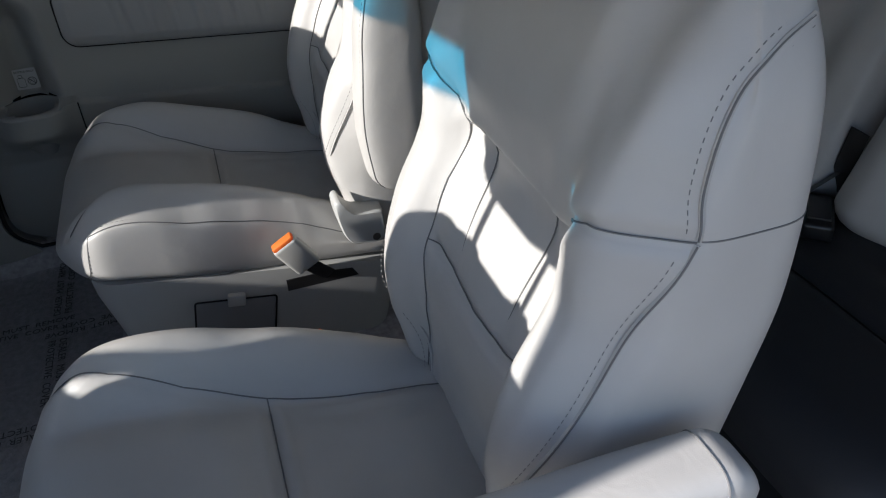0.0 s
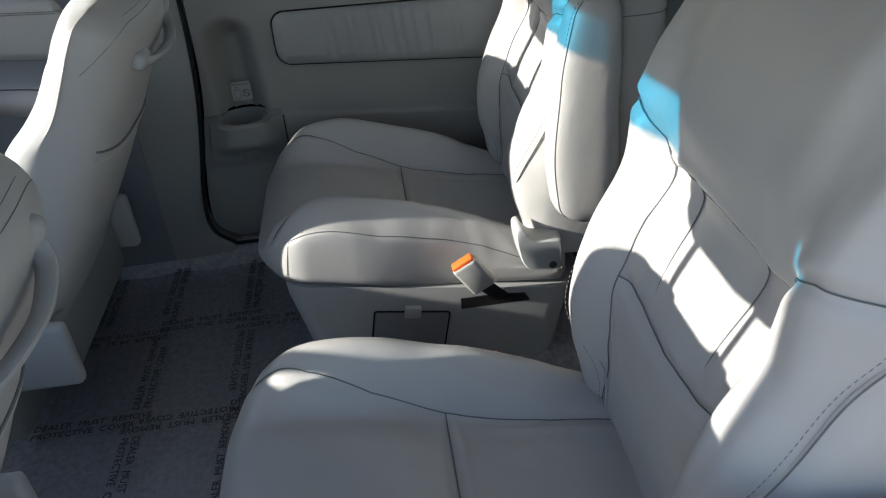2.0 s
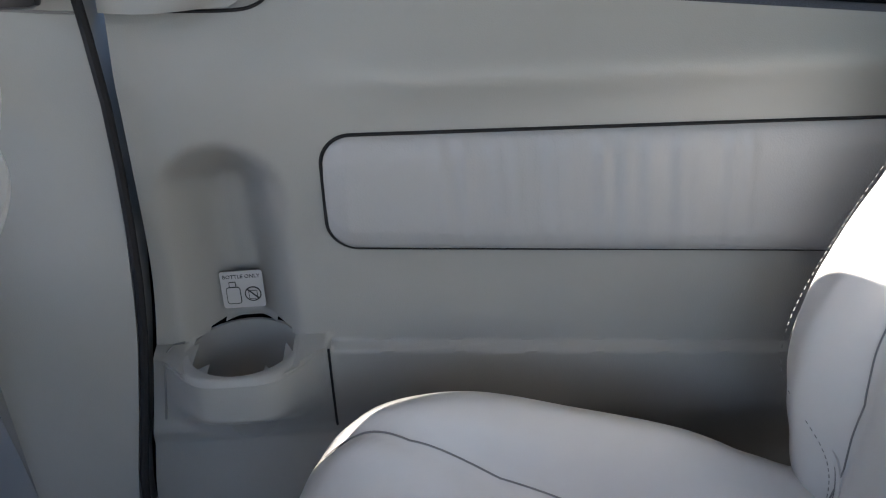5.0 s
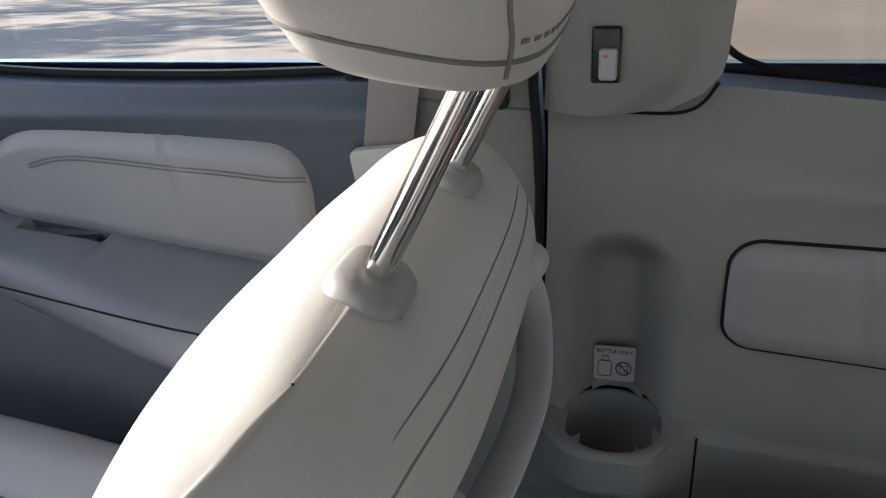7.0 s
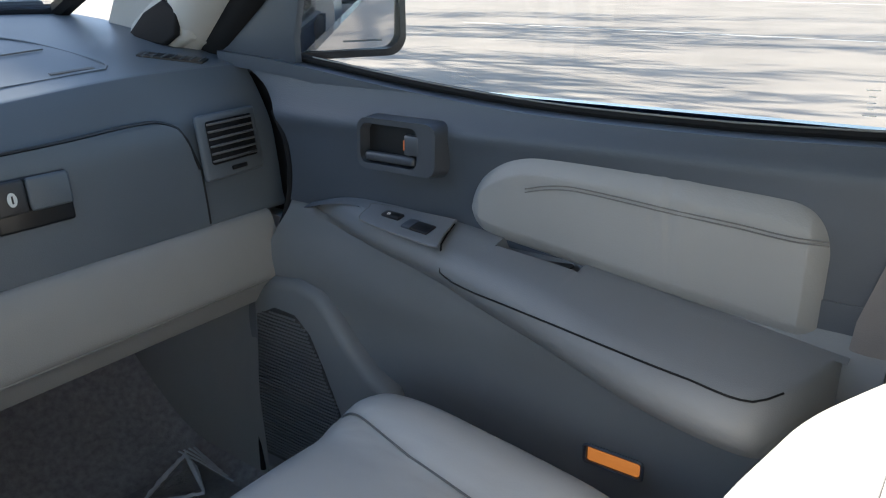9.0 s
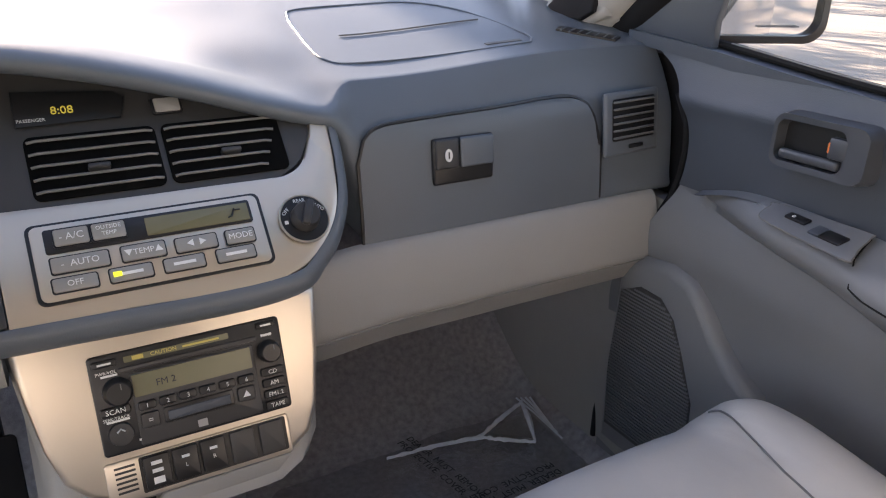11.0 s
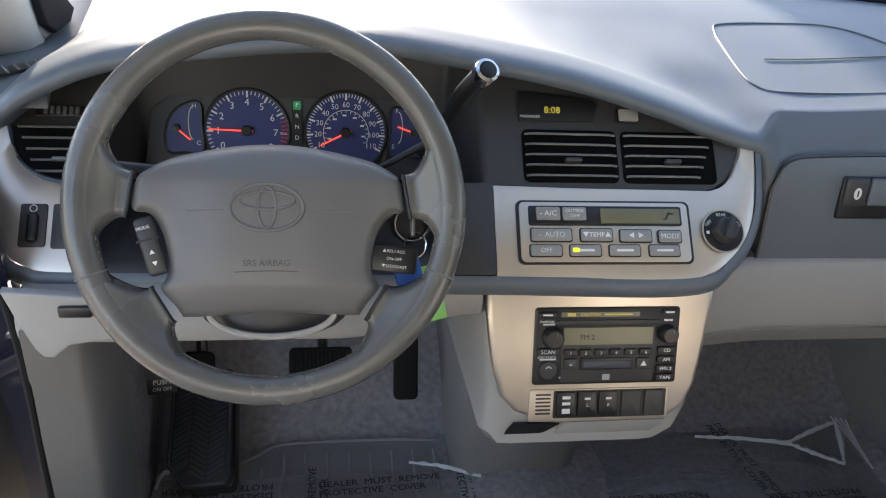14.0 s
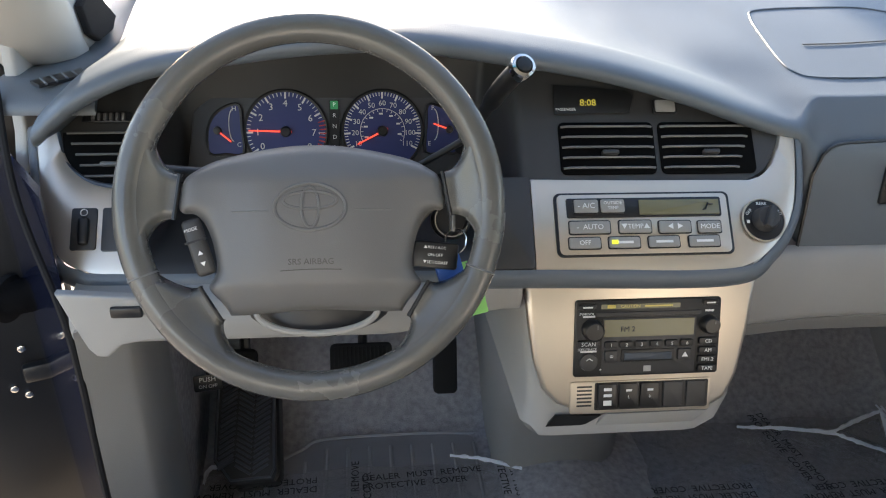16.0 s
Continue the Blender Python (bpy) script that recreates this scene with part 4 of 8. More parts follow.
def groove(lines, depth=0.006, wide=0.007):
    """A front height that sinks along lines of (x, t) given in metres of x and of length."""
    def f(x, s):
        d = min((seg_dist(x, s, ln) for ln in lines), default=9)
        return -depth * math.exp(-(d / wide) ** 2) + 0.0015 * math.exp(-((d - 2 * wide) / wide) ** 2)
    return f


def seam_tube(cu, line, length, r=0.0013, lift=0.0017, n=18):
    pts = []
    for (xa, sa), (xb, sb) in zip(line, line[1:]):
        for i in range(n):
            pts.append(cu.on(xa + (xb - xa) * i / n, (sa + (sb - sa) * i / n) / length, lift))
    pts.append(cu.on(line[-1][0], line[-1][1] / length, lift))
    return pts


def stitches(bm, pts, gap=0.0065, ln=0.0042, r=0.0007, off=V((0, 0, 0))):
    """Short thread stitches along a run of points."""
    run, nxt = 0.0, 0.0
    for a, b in zip(pts, pts[1:]):
        d = (b - a).length
        while nxt < run + d and d > 1e-6:
            p = a + (b - a) * ((nxt - run) / d) + off
            q = p + (b - a).normalized() * ln
            tube([p, q], r, 4, False, bm)
            nxt += gap
        run += d
    return bm


# middle row profiles, in metres from the seat's origin (y ahead, z up)
BACK_Z0, BACK_LEN2 = 0.22, 0.70
BACK_REAR = table([(0.20, -0.275), (0.30, -0.292), (0.45, -0.306), (0.65, -0.324), (0.80, -0.322), (0.92, -0.295)])
BACK_FRONT = table([(0.20, -0.100), (0.30, -0.103), (0.42, -0.098), (0.52, -0.128), (0.60, -0.168), (0.64, -0.172), (0.72, -0.168), (0.80, -0.188), (0.86, -0.215), (0.92, -0.25)])
BOLSTER = table([(0.22, 0.018), (0.30, 0.038), (0.40, 0.048), (0.53, 0.055), (0.645, 0.050), (0.74, 0.026), (0.86, -0.01)])
SEAT_TOP = table([(-0.14, 0.245), (-0.10, 0.255), (0.0, 0.272), (0.12, 0.292), (0.22, 0.318), (0.32, 0.336), (0.40, 0.332), (0.45, 0.31)])
CREST = table([(-0.165, 0.250), (-0.12, 0.262), (-0.07, 0.285), (0.044, 0.342), (0.14, 0.374), (0.22, 0.396), (0.28, 0.402), (0.335, 0.386), (0.385, 0.346), (0.44, 0.30)])
PIPE = table([(-0.171, 0.185), (-0.092, 0.207), (0.02, 0.260), (0.095, 0.296), (0.181, 0.329), (0.276, 0.357), (0.325, 0.356), (0.363, 0.338), (0.40, 0.31), (0.44, 0.28)])
SEAT_LOW = table([(-0.17, 0.168), (-0.08, 0.175), (0.055, 0.188), (0.20, 0.215), (0.33, 0.243), (0.45, 0.258)])


SIDE_SEAM = table([(0.25, -0.050), (0.36, -0.058), (0.43, -0.074), (0.482, -0.100), (0.528, -0.122), (0.577, -0.146), (0.630, -0.169), (0.680, -0.196), (0.6925, -0.200), (0.722, -0.200), (0.763, -0.210), (0.794, -0.224), (0.816, -0.241), (0.833, -0.266), (0.840, -0.290), (0.86, -0.31)])


def side_point(bk, t, sg):
    """The point of a backrest's flank where the side seam runs."""
    goal = SIDE_SEAM(BACK_Z0 + BACK_LEN2 * t)
    lo, hi = -1.35, 1.2
    for _ in range(26):
        a = (lo + hi) / 2
        lo, hi = (a, hi) if bk.at(t, math.pi / 2 - sg * (math.pi / 2 - a)).y < goal else (lo, a)
    return bk.at(t, math.pi / 2 - sg * (math.pi / 2 - a)) + V((sg * 0.0008, 0.0004, 0))


def even(pts, times=3):
    """Smooths a run of points."""
    for _ in range(times):
        pts = [pts[0]] + [(a + 2 * b + c) / 4 for a, b, c in zip(pts, pts[1:], pts[2:])] + [pts[-1]]
    return pts


def rear_seat(name_label, at, inner):
    """A captain's chair of the middle row; inner = +1 or -1 is the side of the aisle, where the buckle sits."""
    seat = thing("captain_chair", name_label, "car seat", at, group="captain's chairs of the middle row")
    s = inner
    # plinth, its top edge rising to the front under the cushion
    ring = []
    for k, wx, y0, y1 in ((0.0, 0.212, -0.14, 0.335), (0.12, 0.215, -0.145, 0.345), (0.5, 0.224, -0.155, 0.360), (0.85, 0.232, -0.168, 0.378), (1.0, 0.233, -0.168, 0.380)):
        ring.append([V((p[0], (y0 + y1) / 2 + p[1], k * (SEAT_LOW((y0 + y1) / 2 + p[1]) + 0.008))) for p in rrect(2 * wx, y1 - y0, 0.05, 8)])
    base = part("plinth", loft(ring), SEAT_PLASTIC, seat, "grey plastic seat base")
    hm_ = facing((s * 0.222, 0.158, 0.115), (0, 1, 0) if s > 0 else (0, -1, 0), (0.10 * s, 0, 1)) @ pose(0, 0, 0, 0, 0, 10 * s)
    hatch = part("hatch", prism(rrect(0.142, 0.10, 0.004), 0.008, hm_ @ pose(0, 0, 0.000), 0.002), HATCH_GREY, base, "grey hinged cover in the base")
    part("hatch_gap", tube([hm_ @ V((p[0], p[1], 0.006)) for p in rrect(0.146, 0.104, 0.005)], 0.0018, 5, True), RUBBER, hatch, "dark gap round the cover")
    part("hatch_tab", rbox((0, 0.053, 0.008), (0.032, 0.026, 0.012), 0.003, 2, hm_), SEAT_PLASTIC, hatch)
    part("buckle_slot", prism([(-0.075, -0.008), (0.06, -0.008), (0.05, 0.010), (0.0, 0.016), (-0.075, 0.016)], 0.004, facing((s * 0.2305, -0.02, 0.165), (0, 1, 0) if s > 0 else (0, -1, 0), (0, 0, 1)), 0), BLACK, base, "dark slot")
    # cushion
    Y0, L = -0.165, 0.592

    def c_axis(t):
        y = Y0 + L * t
        return (0, y, (SEAT_TOP(y) + SEAT_LOW(y)) / 2), (0, 0, 1)

    lines = [[(-0.128, 0.295), (0.128, 0.295)]]
    for q in (-1, 1):
        lines.append([(q * 0.124, 0.06), (q * 0.122, 0.15), (q * 0.128, 0.295), (q * 0.140, 0.39), (q * 0.158, 0.47), (q * 0.190, 0.55)])
    gr_ = groove(lines, 0.007, 0.008)
    folds = [(-0.075, 0.25, 0.0035), (-0.030, -0.10, 0.0030), (0.020, 0.18, 0.0040), (0.062, -0.22, 0.0030), (0.098, -0.05, 0.0026)]

    def c_front(x, t):
        q, y = abs(x), Y0 + L * t
        crest, pipe = CREST(y) - SEAT_TOP(y) + 0.008, PIPE(y) - SEAT_TOP(y) + 0.024
        side = (crest + (pipe - crest) * step(0.186, 0.236, q)) * step(0.112, 0.182, q)
        puff = 0.010 * (1 - step(0.06, 0.13, q)) * step(0.13, 0.20, y) * step(0.42, 0.30, y) - 0.006 * (1 - step(0.10, 0.15, q)) * step(0.125, 0.10, y)
        crease = sum(h * math.exp(-((x - fx - lean * (y + 0.02)) / 0.012) ** 2) for fx, lean, h in folds) * step(0.10, 0.03, y) * (1 - step(0.10, 0.125, q))
        return side + puff - crease + gr_(x, t * L) + 0.003 * noise.noise(V((x * 14, t * 9, at[0]))) + 0.0016 * noise.noise(V((x * 45, t * 20, at[0] + 5))) * step(0.1, 0.0, y)

    cu = Cushion(c_axis, lambda t: 0.226 + 0.018 * step(0.3, 0.7, t) - 0.050 * step(0.80, 1.0, t) ** 2, lambda t: (SEAT_TOP(Y0 + L * t) - SEAT_LOW(Y0 + L * t)) / 2, 3.8, (0.05, 0.10), c_front)
    cm = part("cushion", cu.mesh(210, 150), LEATHER, seat, "grey leather seat cushion", sharp=70)
    for ln in lines:
        part("seam", tube(seam_tube(cu, ln, L), 0.0010, 5), SEAM, cm)
    for sd_ in (-1, 1):
        pipe = [cu.at(t, math.pi / 2 - sd_ * (math.pi / 2 - 0.42)) + V((0, 0, 0.0008)) for t in [0.02 + 0.0158 * i for i in range(55)]]
        pipe += [cu.at(0.873 + 0.006 * i, math.pi / 2 - sd_ * (math.pi / 2 - 0.42 + 0.11 * i)) for i in range(1, 9)]
        part("side_seam", tube(pipe, 0.0009, 5), SEAM, cm)
        sb_ = stitches(bmesh.new(), [p + V((-0.006 * sd_, 0, 0.003)) for p in pipe], 0.008, 0.0045, 0.0011)
        part("stitching", stitches(sb_, [p + V((0.001 * sd_, 0, -0.007)) for p in pipe], 0.008, 0.0045, 0.0009), THREAD, cm, "row of pale thread stitches", kind="stuff")
    # backrest
    H = BACK_LEN2
    b_half = table([(0.0, 0.212), (0.15, 0.230), (0.35, 0.250), (0.60, 0.257), (0.80, 0.247), (0.90, 0.218), (1.0, 0.17)])
    blines = [[(-0.135, 0.410), (-0.075, 0.415), (0.0, 0.417), (0.075, 0.415), (0.135, 0.410)],
              [(-0.075, 0.415), (-0.068, 0.26)], [(0.075, 0.415), (0.068, 0.26)],
              [(-0.138, 0.262), (-0.07, 0.252), (0.0, 0.249), (0.07, 0.252), (0.138, 0.262)]]
    for q in (-1, 1):
        blines.append([(q * 0.135, 0.410), (q * 0.141, 0.34), (q * 0.138, 0.262), (q * 0.132, 0.18), (q * 0.138, 0.10), (q * 0.150, 0.02)])
        blines.append([(q * 0.135, 0.410), (q * 0.150, 0.44), (q * 0.172, 0.463), (q * 0.195, 0.472), (q * 0.25, 0.472)])
    bg = groove(blines, 0.008, 0.008)
    soft = groove([[(q * 0.150, 0.44), (q * 0.165, 0.50), (q * 0.172, 0.56), (q * 0.165, 0.63)] for q in (-1, 1)], 0.005, 0.018)

    def b_front(x, t):
        q, sx = abs(x), t * H
        bol = BOLSTER(BACK_Z0 + sx) * step(0.118, 0.178, q) - 0.030 * step(0.20, 0.25, q)
        up = 0.014 * step(0.395, 0.43, sx) * (1 - step(0.11, 0.155, q)) * (1 - step(0.60, 0.70, sx))
        pleat = 0.0005 * math.sin(x * 210) * math.exp(-((sx - 0.39) / 0.03) ** 2) * (1 - step(0.1, 0.13, q))
        return bol + up + pleat + bg(x, sx) + soft(x, sx) + 0.004 * noise.noise(V((x * 12, sx * 12, 3 + at[0]))) + 0.002 * noise.noise(V((x * 40, sx * 25, at[0])))

    def b_axis(t):
        z = BACK_Z0 + H * t
        return (0, (BACK_FRONT(z) + BACK_REAR(z)) / 2, z), (0, 1, 0)

    bk = Cushion(b_axis, b_half, lambda t: (BACK_FRONT(BACK_Z0 + H * t) - BACK_REAR(BACK_Z0 + H * t)) / 2, 4.2, (0.04, 0.07), b_front)
    bm_ = part("backrest", bk.mesh(170, 150), LEATHER, seat, "reclined grey leather backrest", None, sharp=70)
    for ln in blines:
        part("seam", tube(seam_tube(bk, ln, H, lift=0.0027), 0.0009, 5), SEAM, bm_)
    for sg in (-1, 1):
        for k, (ta, tb) in enumerate(((0.05, 0.672), (0.678, 0.884))):
            edge = even([side_point(bk, ta + (tb - ta) * i / 60, sg) for i in range(61)], 14)
            ridge = part("piping", tube(edge, 0.0026, 6), LEATHER, bm_, "raised leather piping")
            part("seam", tube([p + V((sg * 0.0022, 0.0016, 0)) for p in edge], 0.0010, 5), SEAM, ridge)
            sx = stitches(bmesh.new(), [p + V((-0.0016 * sg, 0.011, 0.003)) for p in edge[2:-2]], 0.0075, 0.0038, 0.0005)
            part("stitching", stitches(sx, [p + V((0.0004 * sg, -0.010, -0.003)) for p in edge[2:-2]], 0.0075, 0.0038, 0.0005), THREAD, bm_, kind="stuff")
        cross = [bk.at(0.675, math.pi / 2 - sg * (math.pi / 2 - a)) for a in [0.30 - 0.045 * i for i in range(28)]]
        part("side_seam", tube(cross, 0.0009, 5), SEAM, bm_)
    # hinge covers and buckle
    for sg in (-1,):
        o_ = smooth_line([(-0.050, 0.328, 0), (-0.060, 0.336, 0), (-0.068, 0.322, 0), (-0.086, 0.306, 0), (-0.128, 0.302, 0), (-0.137, 0.292, 0), (-0.137, 0.244, 0), (-0.126, 0.236, 0), (-0.082, 0.240, 0), (-0.064, 0.256, 0), (-0.054, 0.290, 0)], 4, True)
        mo_ = Matrix(((0, 0, sg, sg * 0.214), (1, 0, 0, 0), (0, 1, 0, 0), (0, 0, 0, 1)))
        cy, cz = -0.088, 0.276
        rings = [[mo_ @ V((cy + (p.x - cy) * k, cz + (p.y - cz) * k, h)) for p in o_] for k, h in ((1.0, 0.0), (1.0, 0.038), (0.97, 0.043), (0.90, 0.046))]
        hc = part("hinge_cover", loft(rings), SEAT_PLASTIC, seat, "grey plastic recliner cover")
        part("screw_hole", lathe([(0.0075, 0), (0.0075, 0.001), (0.0001, 0.001)], 14, Matrix.Translation((sg * 0.2605, -0.118, 0.250)) @ Matrix.Rotation(sg * math.pi / 2, 4, "Y")), BLACK, hc, "dark screw hole")
    bb = pose(s * 0.256, 0.030, 0.248 if s < 0 else 0.232, -32, 6 * s, 0)
    bkl = part("buckle", rbox((0, 0, 0), (0.024, 0.050, 0.075), 0.007, 3, bb), BUCKLE, seat, "pale plastic belt buckle")
    part("release_button", rbox((0, 0, 0.036), (0.019, 0.044, 0.014), 0.004, 2, bb), RED_BUTTON, bkl, "orange-red release button")
    part("buckle_strap", tube([bb @ V((0, 0, -0.03)), bb @ V((0, -0.005, -0.055)), (s * 0.228, -0.03, 0.165)], 0.014, 8, flat=(1, 0.2, (0, 1, 0))), BLACK, seat)
    return seat


def arm(seat, side, raised):
    """A folding armrest beside the backrest."""
    if raised:
        ln, m = 0.395, pose(side * 0.262, -0.172, 0.348, 1.5, 0, 0)
    else:
        ln, m = 0.40, pose(side * 0.305, -0.236, 0.490, -88, 0, 0)
    cu = Cushion(lambda t: ((0, 0.010 * math.sin(math.pi * t), ln * t), (0, 1, 0)), lambda t: 0.034 + 0.003 * math.sin(math.pi * t), lambda t: lerp_table(t, [(0, 0.054), (0.3, 0.062), (0.65, 0.054), (1, 0.040)]) * (1.0 if raised else 0.72), 3.6, (0.10, 0.10))
    a = part("armrest", cu.mesh(48, 50), LEATHER, seat, "raised grey leather armrest" if raised else "lowered grey leather armrest", m, sharp=70)
    for sg in (-1, 1):
        ed = [cu.at(t, math.pi / 2 - sg * (math.pi / 2 - 0.90)) for t in [0.03 + 0.0188 * i for i in range(51)]]
        part("seam", tube(ed, 0.0012, 5), SEAM, a)
        part("stitching", stitches(bmesh.new(), [p + V((-0.005 * sg, 0.003, 0)) for p in ed], 0.008, 0.0045, 0.0008), THREAD, a, kind="stuff")
    for t in (() if raised else (0.10, 0.87)):
        part("end_seam", tube([cu.at(t, 2 * math.pi * i / 40) for i in range(40)], 0.0010, 5, True), SEAM, a)
    return a


near = rear_seat("grey leather captain's chair with its outer armrest lowered", (-0.312, -0.490, 0.0), 1)
arm(near, -1, False)
far = rear_seat("grey leather captain's chair with a raised armrest by the aisle", (0.466, -0.490, 0.0), -1)
arm(far, -1, True)


GUIDE_GREY = material("guide_plastic", (0.27, 0.265, 0.255), 0.42, vary=0.06)


def front_seat(label, at, side, lean=28, rise=0.669):
    """A front seat; side = +1 or -1 points to the aisle."""
    seat = thing("front_seat", label, "car seat", at, group="front seats")
    ring = []
    for z, wx, y0, y1 in ((0.0, 0.185, 0.09, 0.42), (0.02, 0.185, 0.09, 0.42), (0.14, 0.195, 0.06, 0.44), (0.20, 0.21, 0.0, 0.47)):
        ring.append([V((p[0], (y0 + y1) / 2 + p[1], z)) for p in rrect(2 * wx, y1 - y0, 0.03, 5)])
    part("base", loft(ring), PANEL, seat, "grey plastic seat base")
    part("side_shield", rbox((side * 0.235, 0.12, 0.23), (0.03, 0.42, 0.13), 0.012, 3), SEAT_PLASTIC, seat, "grey plastic side shield")
    part("side_shield", rbox((-side * 0.235, 0.12, 0.23), (0.03, 0.42, 0.13), 0.012, 3), SEAT_PLASTIC, seat, "grey plastic side shield")
    part("rear_skirt", rbox((0, -0.035, 0.205), (0.40, 0.05, 0.13), 0.02, 3), PANEL, seat, "grey plastic skirt behind the cushion")
    L = 0.526
    lines = [[(-0.125, 0.02), (-0.127, 0.22), (-0.140, 0.36), (-0.170, 0.49)], [(0.125, 0.02), (0.127, 0.22), (0.140, 0.36), (0.170, 0.49)], [(-0.127, 0.22), (0.127, 0.22)]]
    gr_ = groove(lines, 0.006, 0.008)

    def c_front(x, t):
        q = abs(x)
        return 0.028 * step(0.115, 0.20, q) * step(0.0, 0.35, t) - 0.020 * step(0.215, 0.262, q) + gr_(x, t * L) - 0.03 * step(0.80, 1, t) ** 2 + 0.003 * noise.noise(V((x * 12, t * 8, at[0])))

    cu = Cushion(lambda t: ((0, -0.05 + L * t, 0.316 + 0.024 * step(0.2, 0.8, t)), (0, -0.05, 1)), lambda t: 0.246 + 0.020 * step(0.2, 0.6, t) - 0.05 * step(0.75, 1, t) ** 2, lambda t: 0.070, 3.6, (0.06, 0.11), c_front)
    cm = part("cushion", cu.mesh(120, 90), LEATHER, seat, "grey leather seat cushion", sharp=70)
    for ln in lines:
        part("seam", tube(seam_tube(cu, ln, L, lift=0.0034, n=40), 0.0014, 5), SEAM, cm)
    H = 0.585
    tilt = pose(0, 0.002, 0.269, lean, 0, 0)
    bl_ = [[(-0.135, 0.02), (-0.145, 0.2), (-0.138, 0.40), (-0.128, 0.44)], [(0.135, 0.02), (0.145, 0.2), (0.138, 0.40), (0.128, 0.44)], [(-0.12, 0.40), (0.12, 0.40)]]
    bg = groove(bl_, 0.007, 0.008)

    def b_front(x, t):
        q, sx = abs(x), t * H
        return 0.022 * step(0.13, 0.18, q) * step(0.05, 0.2, sx) * (1 - step(0.29, 0.44, sx)) - 0.025 * step(0.18, 0.24, q) + 0.015 * math.exp(-((sx - 0.2) / 0.11) ** 2) * (1 - step(0.1, 0.17, q)) + bg(x, sx) - 0.006 - 0.014 * step(0.28, 0.44, sx) + 0.003 * noise.noise(V((x * 12, sx * 12, 7)))

    bk = Cushion(lambda t: ((0, 0.0, H * t), (0, 1, 0)), lambda t: lerp_table(t, [(0, 0.222), (0.2, 0.224), (0.5, 0.224), (0.8, 0.219), (1.0, 0.205)]), lambda t: lerp_table(t, [(0, 0.066), (0.5, 0.076), (0.85, 0.074), (1, 0.068)]), 3.4, (0.05, 0.075), b_front, 0.22)
    bm_ = part("backrest", bk.mesh(140, 120), LEATHER, seat, "grey leather backrest", tilt, sharp=70)
    for ln in bl_:
        part("seam", tube(seam_tube(bk, ln, H, lift=0.0006, n=48), 0.0010, 5), SEAM, bm_)
    # rear rim seam, grab handle and map pocket on the back
    whole = even([bk.at(0.974 - 0.14 * abs(i / 30 - 1) ** 5, -0.02 - (math.pi - 0.04) * i / 60) for i in range(61)], 2)
    part("rim_seam", tube(whole, 0.0007, 5), THREAD, bm_)
    part("rim_seam", tube([p + V((0, 0.010, 0.0062)) for p in whole], 0.0005, 5), THREAD, bm_)
    part("stitching", stitches(bmesh.new(), [p + V((0, 0.006, 0.003)) for p in whole], 0.0085, 0.005, 0.0008), THREAD, bm_, kind="stuff")
    # grab handle: a bow between two feet across the back
    gh = smooth_line([(0.090, -0.054, 0.540), (0.089, -0.069, 0.532), (0.073, -0.083, 0.521), (0.030, -0.094, 0.513), (-0.015, -0.094, 0.509), (-0.065, -0.088, 0.507), (-0.092, -0.078, 0.508), (-0.108, -0.056, 0.510)], 6)
    hd = part("grab_handle", tube(gh, 0.0088, 10, flat=(1.35, 0.8, (0, 0, 1))), SEAT_PLASTIC, bm_, "grey plastic grab handle")
    part("handle_foot", rbox((0.089, -0.060, 0.540), (0.024, 0.028, 0.040), 0.010, 3), SEAT_PLASTIC, hd)
    part("handle_foot", rbox((-0.098, -0.070, 0.509), (0.054, 0.028, 0.030), 0.012, 3), SEAT_PLASTIC, hd)
    slit = [bk.at(0.507 + 0.02 * (i / 20 - 0.5), -0.30 - 1.42 * i / 20) for i in range(21)]
    slit = [bk.at(0.60 + 0.03 * (i / 20 - 0.5), -0.50 - (math.pi - 1.0) * i / 20) for i in range(21)]
    pocket = part("map_pocket", tube([p + V((0, -0.001, -0.008)) for p in slit], 0.009, 8, flat=(1, 0.3, (0, 0, 1))), LEATHER, bm_, "rolled edge of the map pocket")
    part("pocket_mouth", tube([p + V((0, -0.0015, 0.002)) for p in slit], 0.0022, 6), SEAM, pocket, "dark pocket mouth")
    # head restraint on two posts
    for i, px in enumerate((-0.0645, 0.0645)):
        gm_ = tilt @ pose(px, 0.0, 0.570)
        gd = part("post_guide", loft([[gm_ @ V((p[0] * k, p[1] * k, z)) for p in rrect(0.042, 0.034, 0.012, 5)] for k, z in ((1.10, -0.03), (1.08, 0.0), (1.0, 0.010), (0.94, 0.017), (0.78, 0.0205), (0.35, 0.021))]), GUIDE_GREY, seat, "grey plastic post guide", sharp=60)
        part("guide_button", prism(rrect(0.022, 0.008, 0.003), 0.003, gm_ @ pose(0, -0.0150, 0.0105, 68, 0, 0), 0.001), GUIDE_GREY, gd)
        part("guide_joint", tube([gm_ @ V((p[0] * 1.13, p[1] * 1.13, 0.003)) for p in rrect(0.044, 0.034, 0.013, 5)], 0.0018, 5, True), RUBBER, gd)
        part("post", tube([tilt @ V((px, 0, 0.55)), tilt @ V((px, 0.0, rise + 0.026))], 0.0062, 12), CHROME, gd, "chromed steel post")
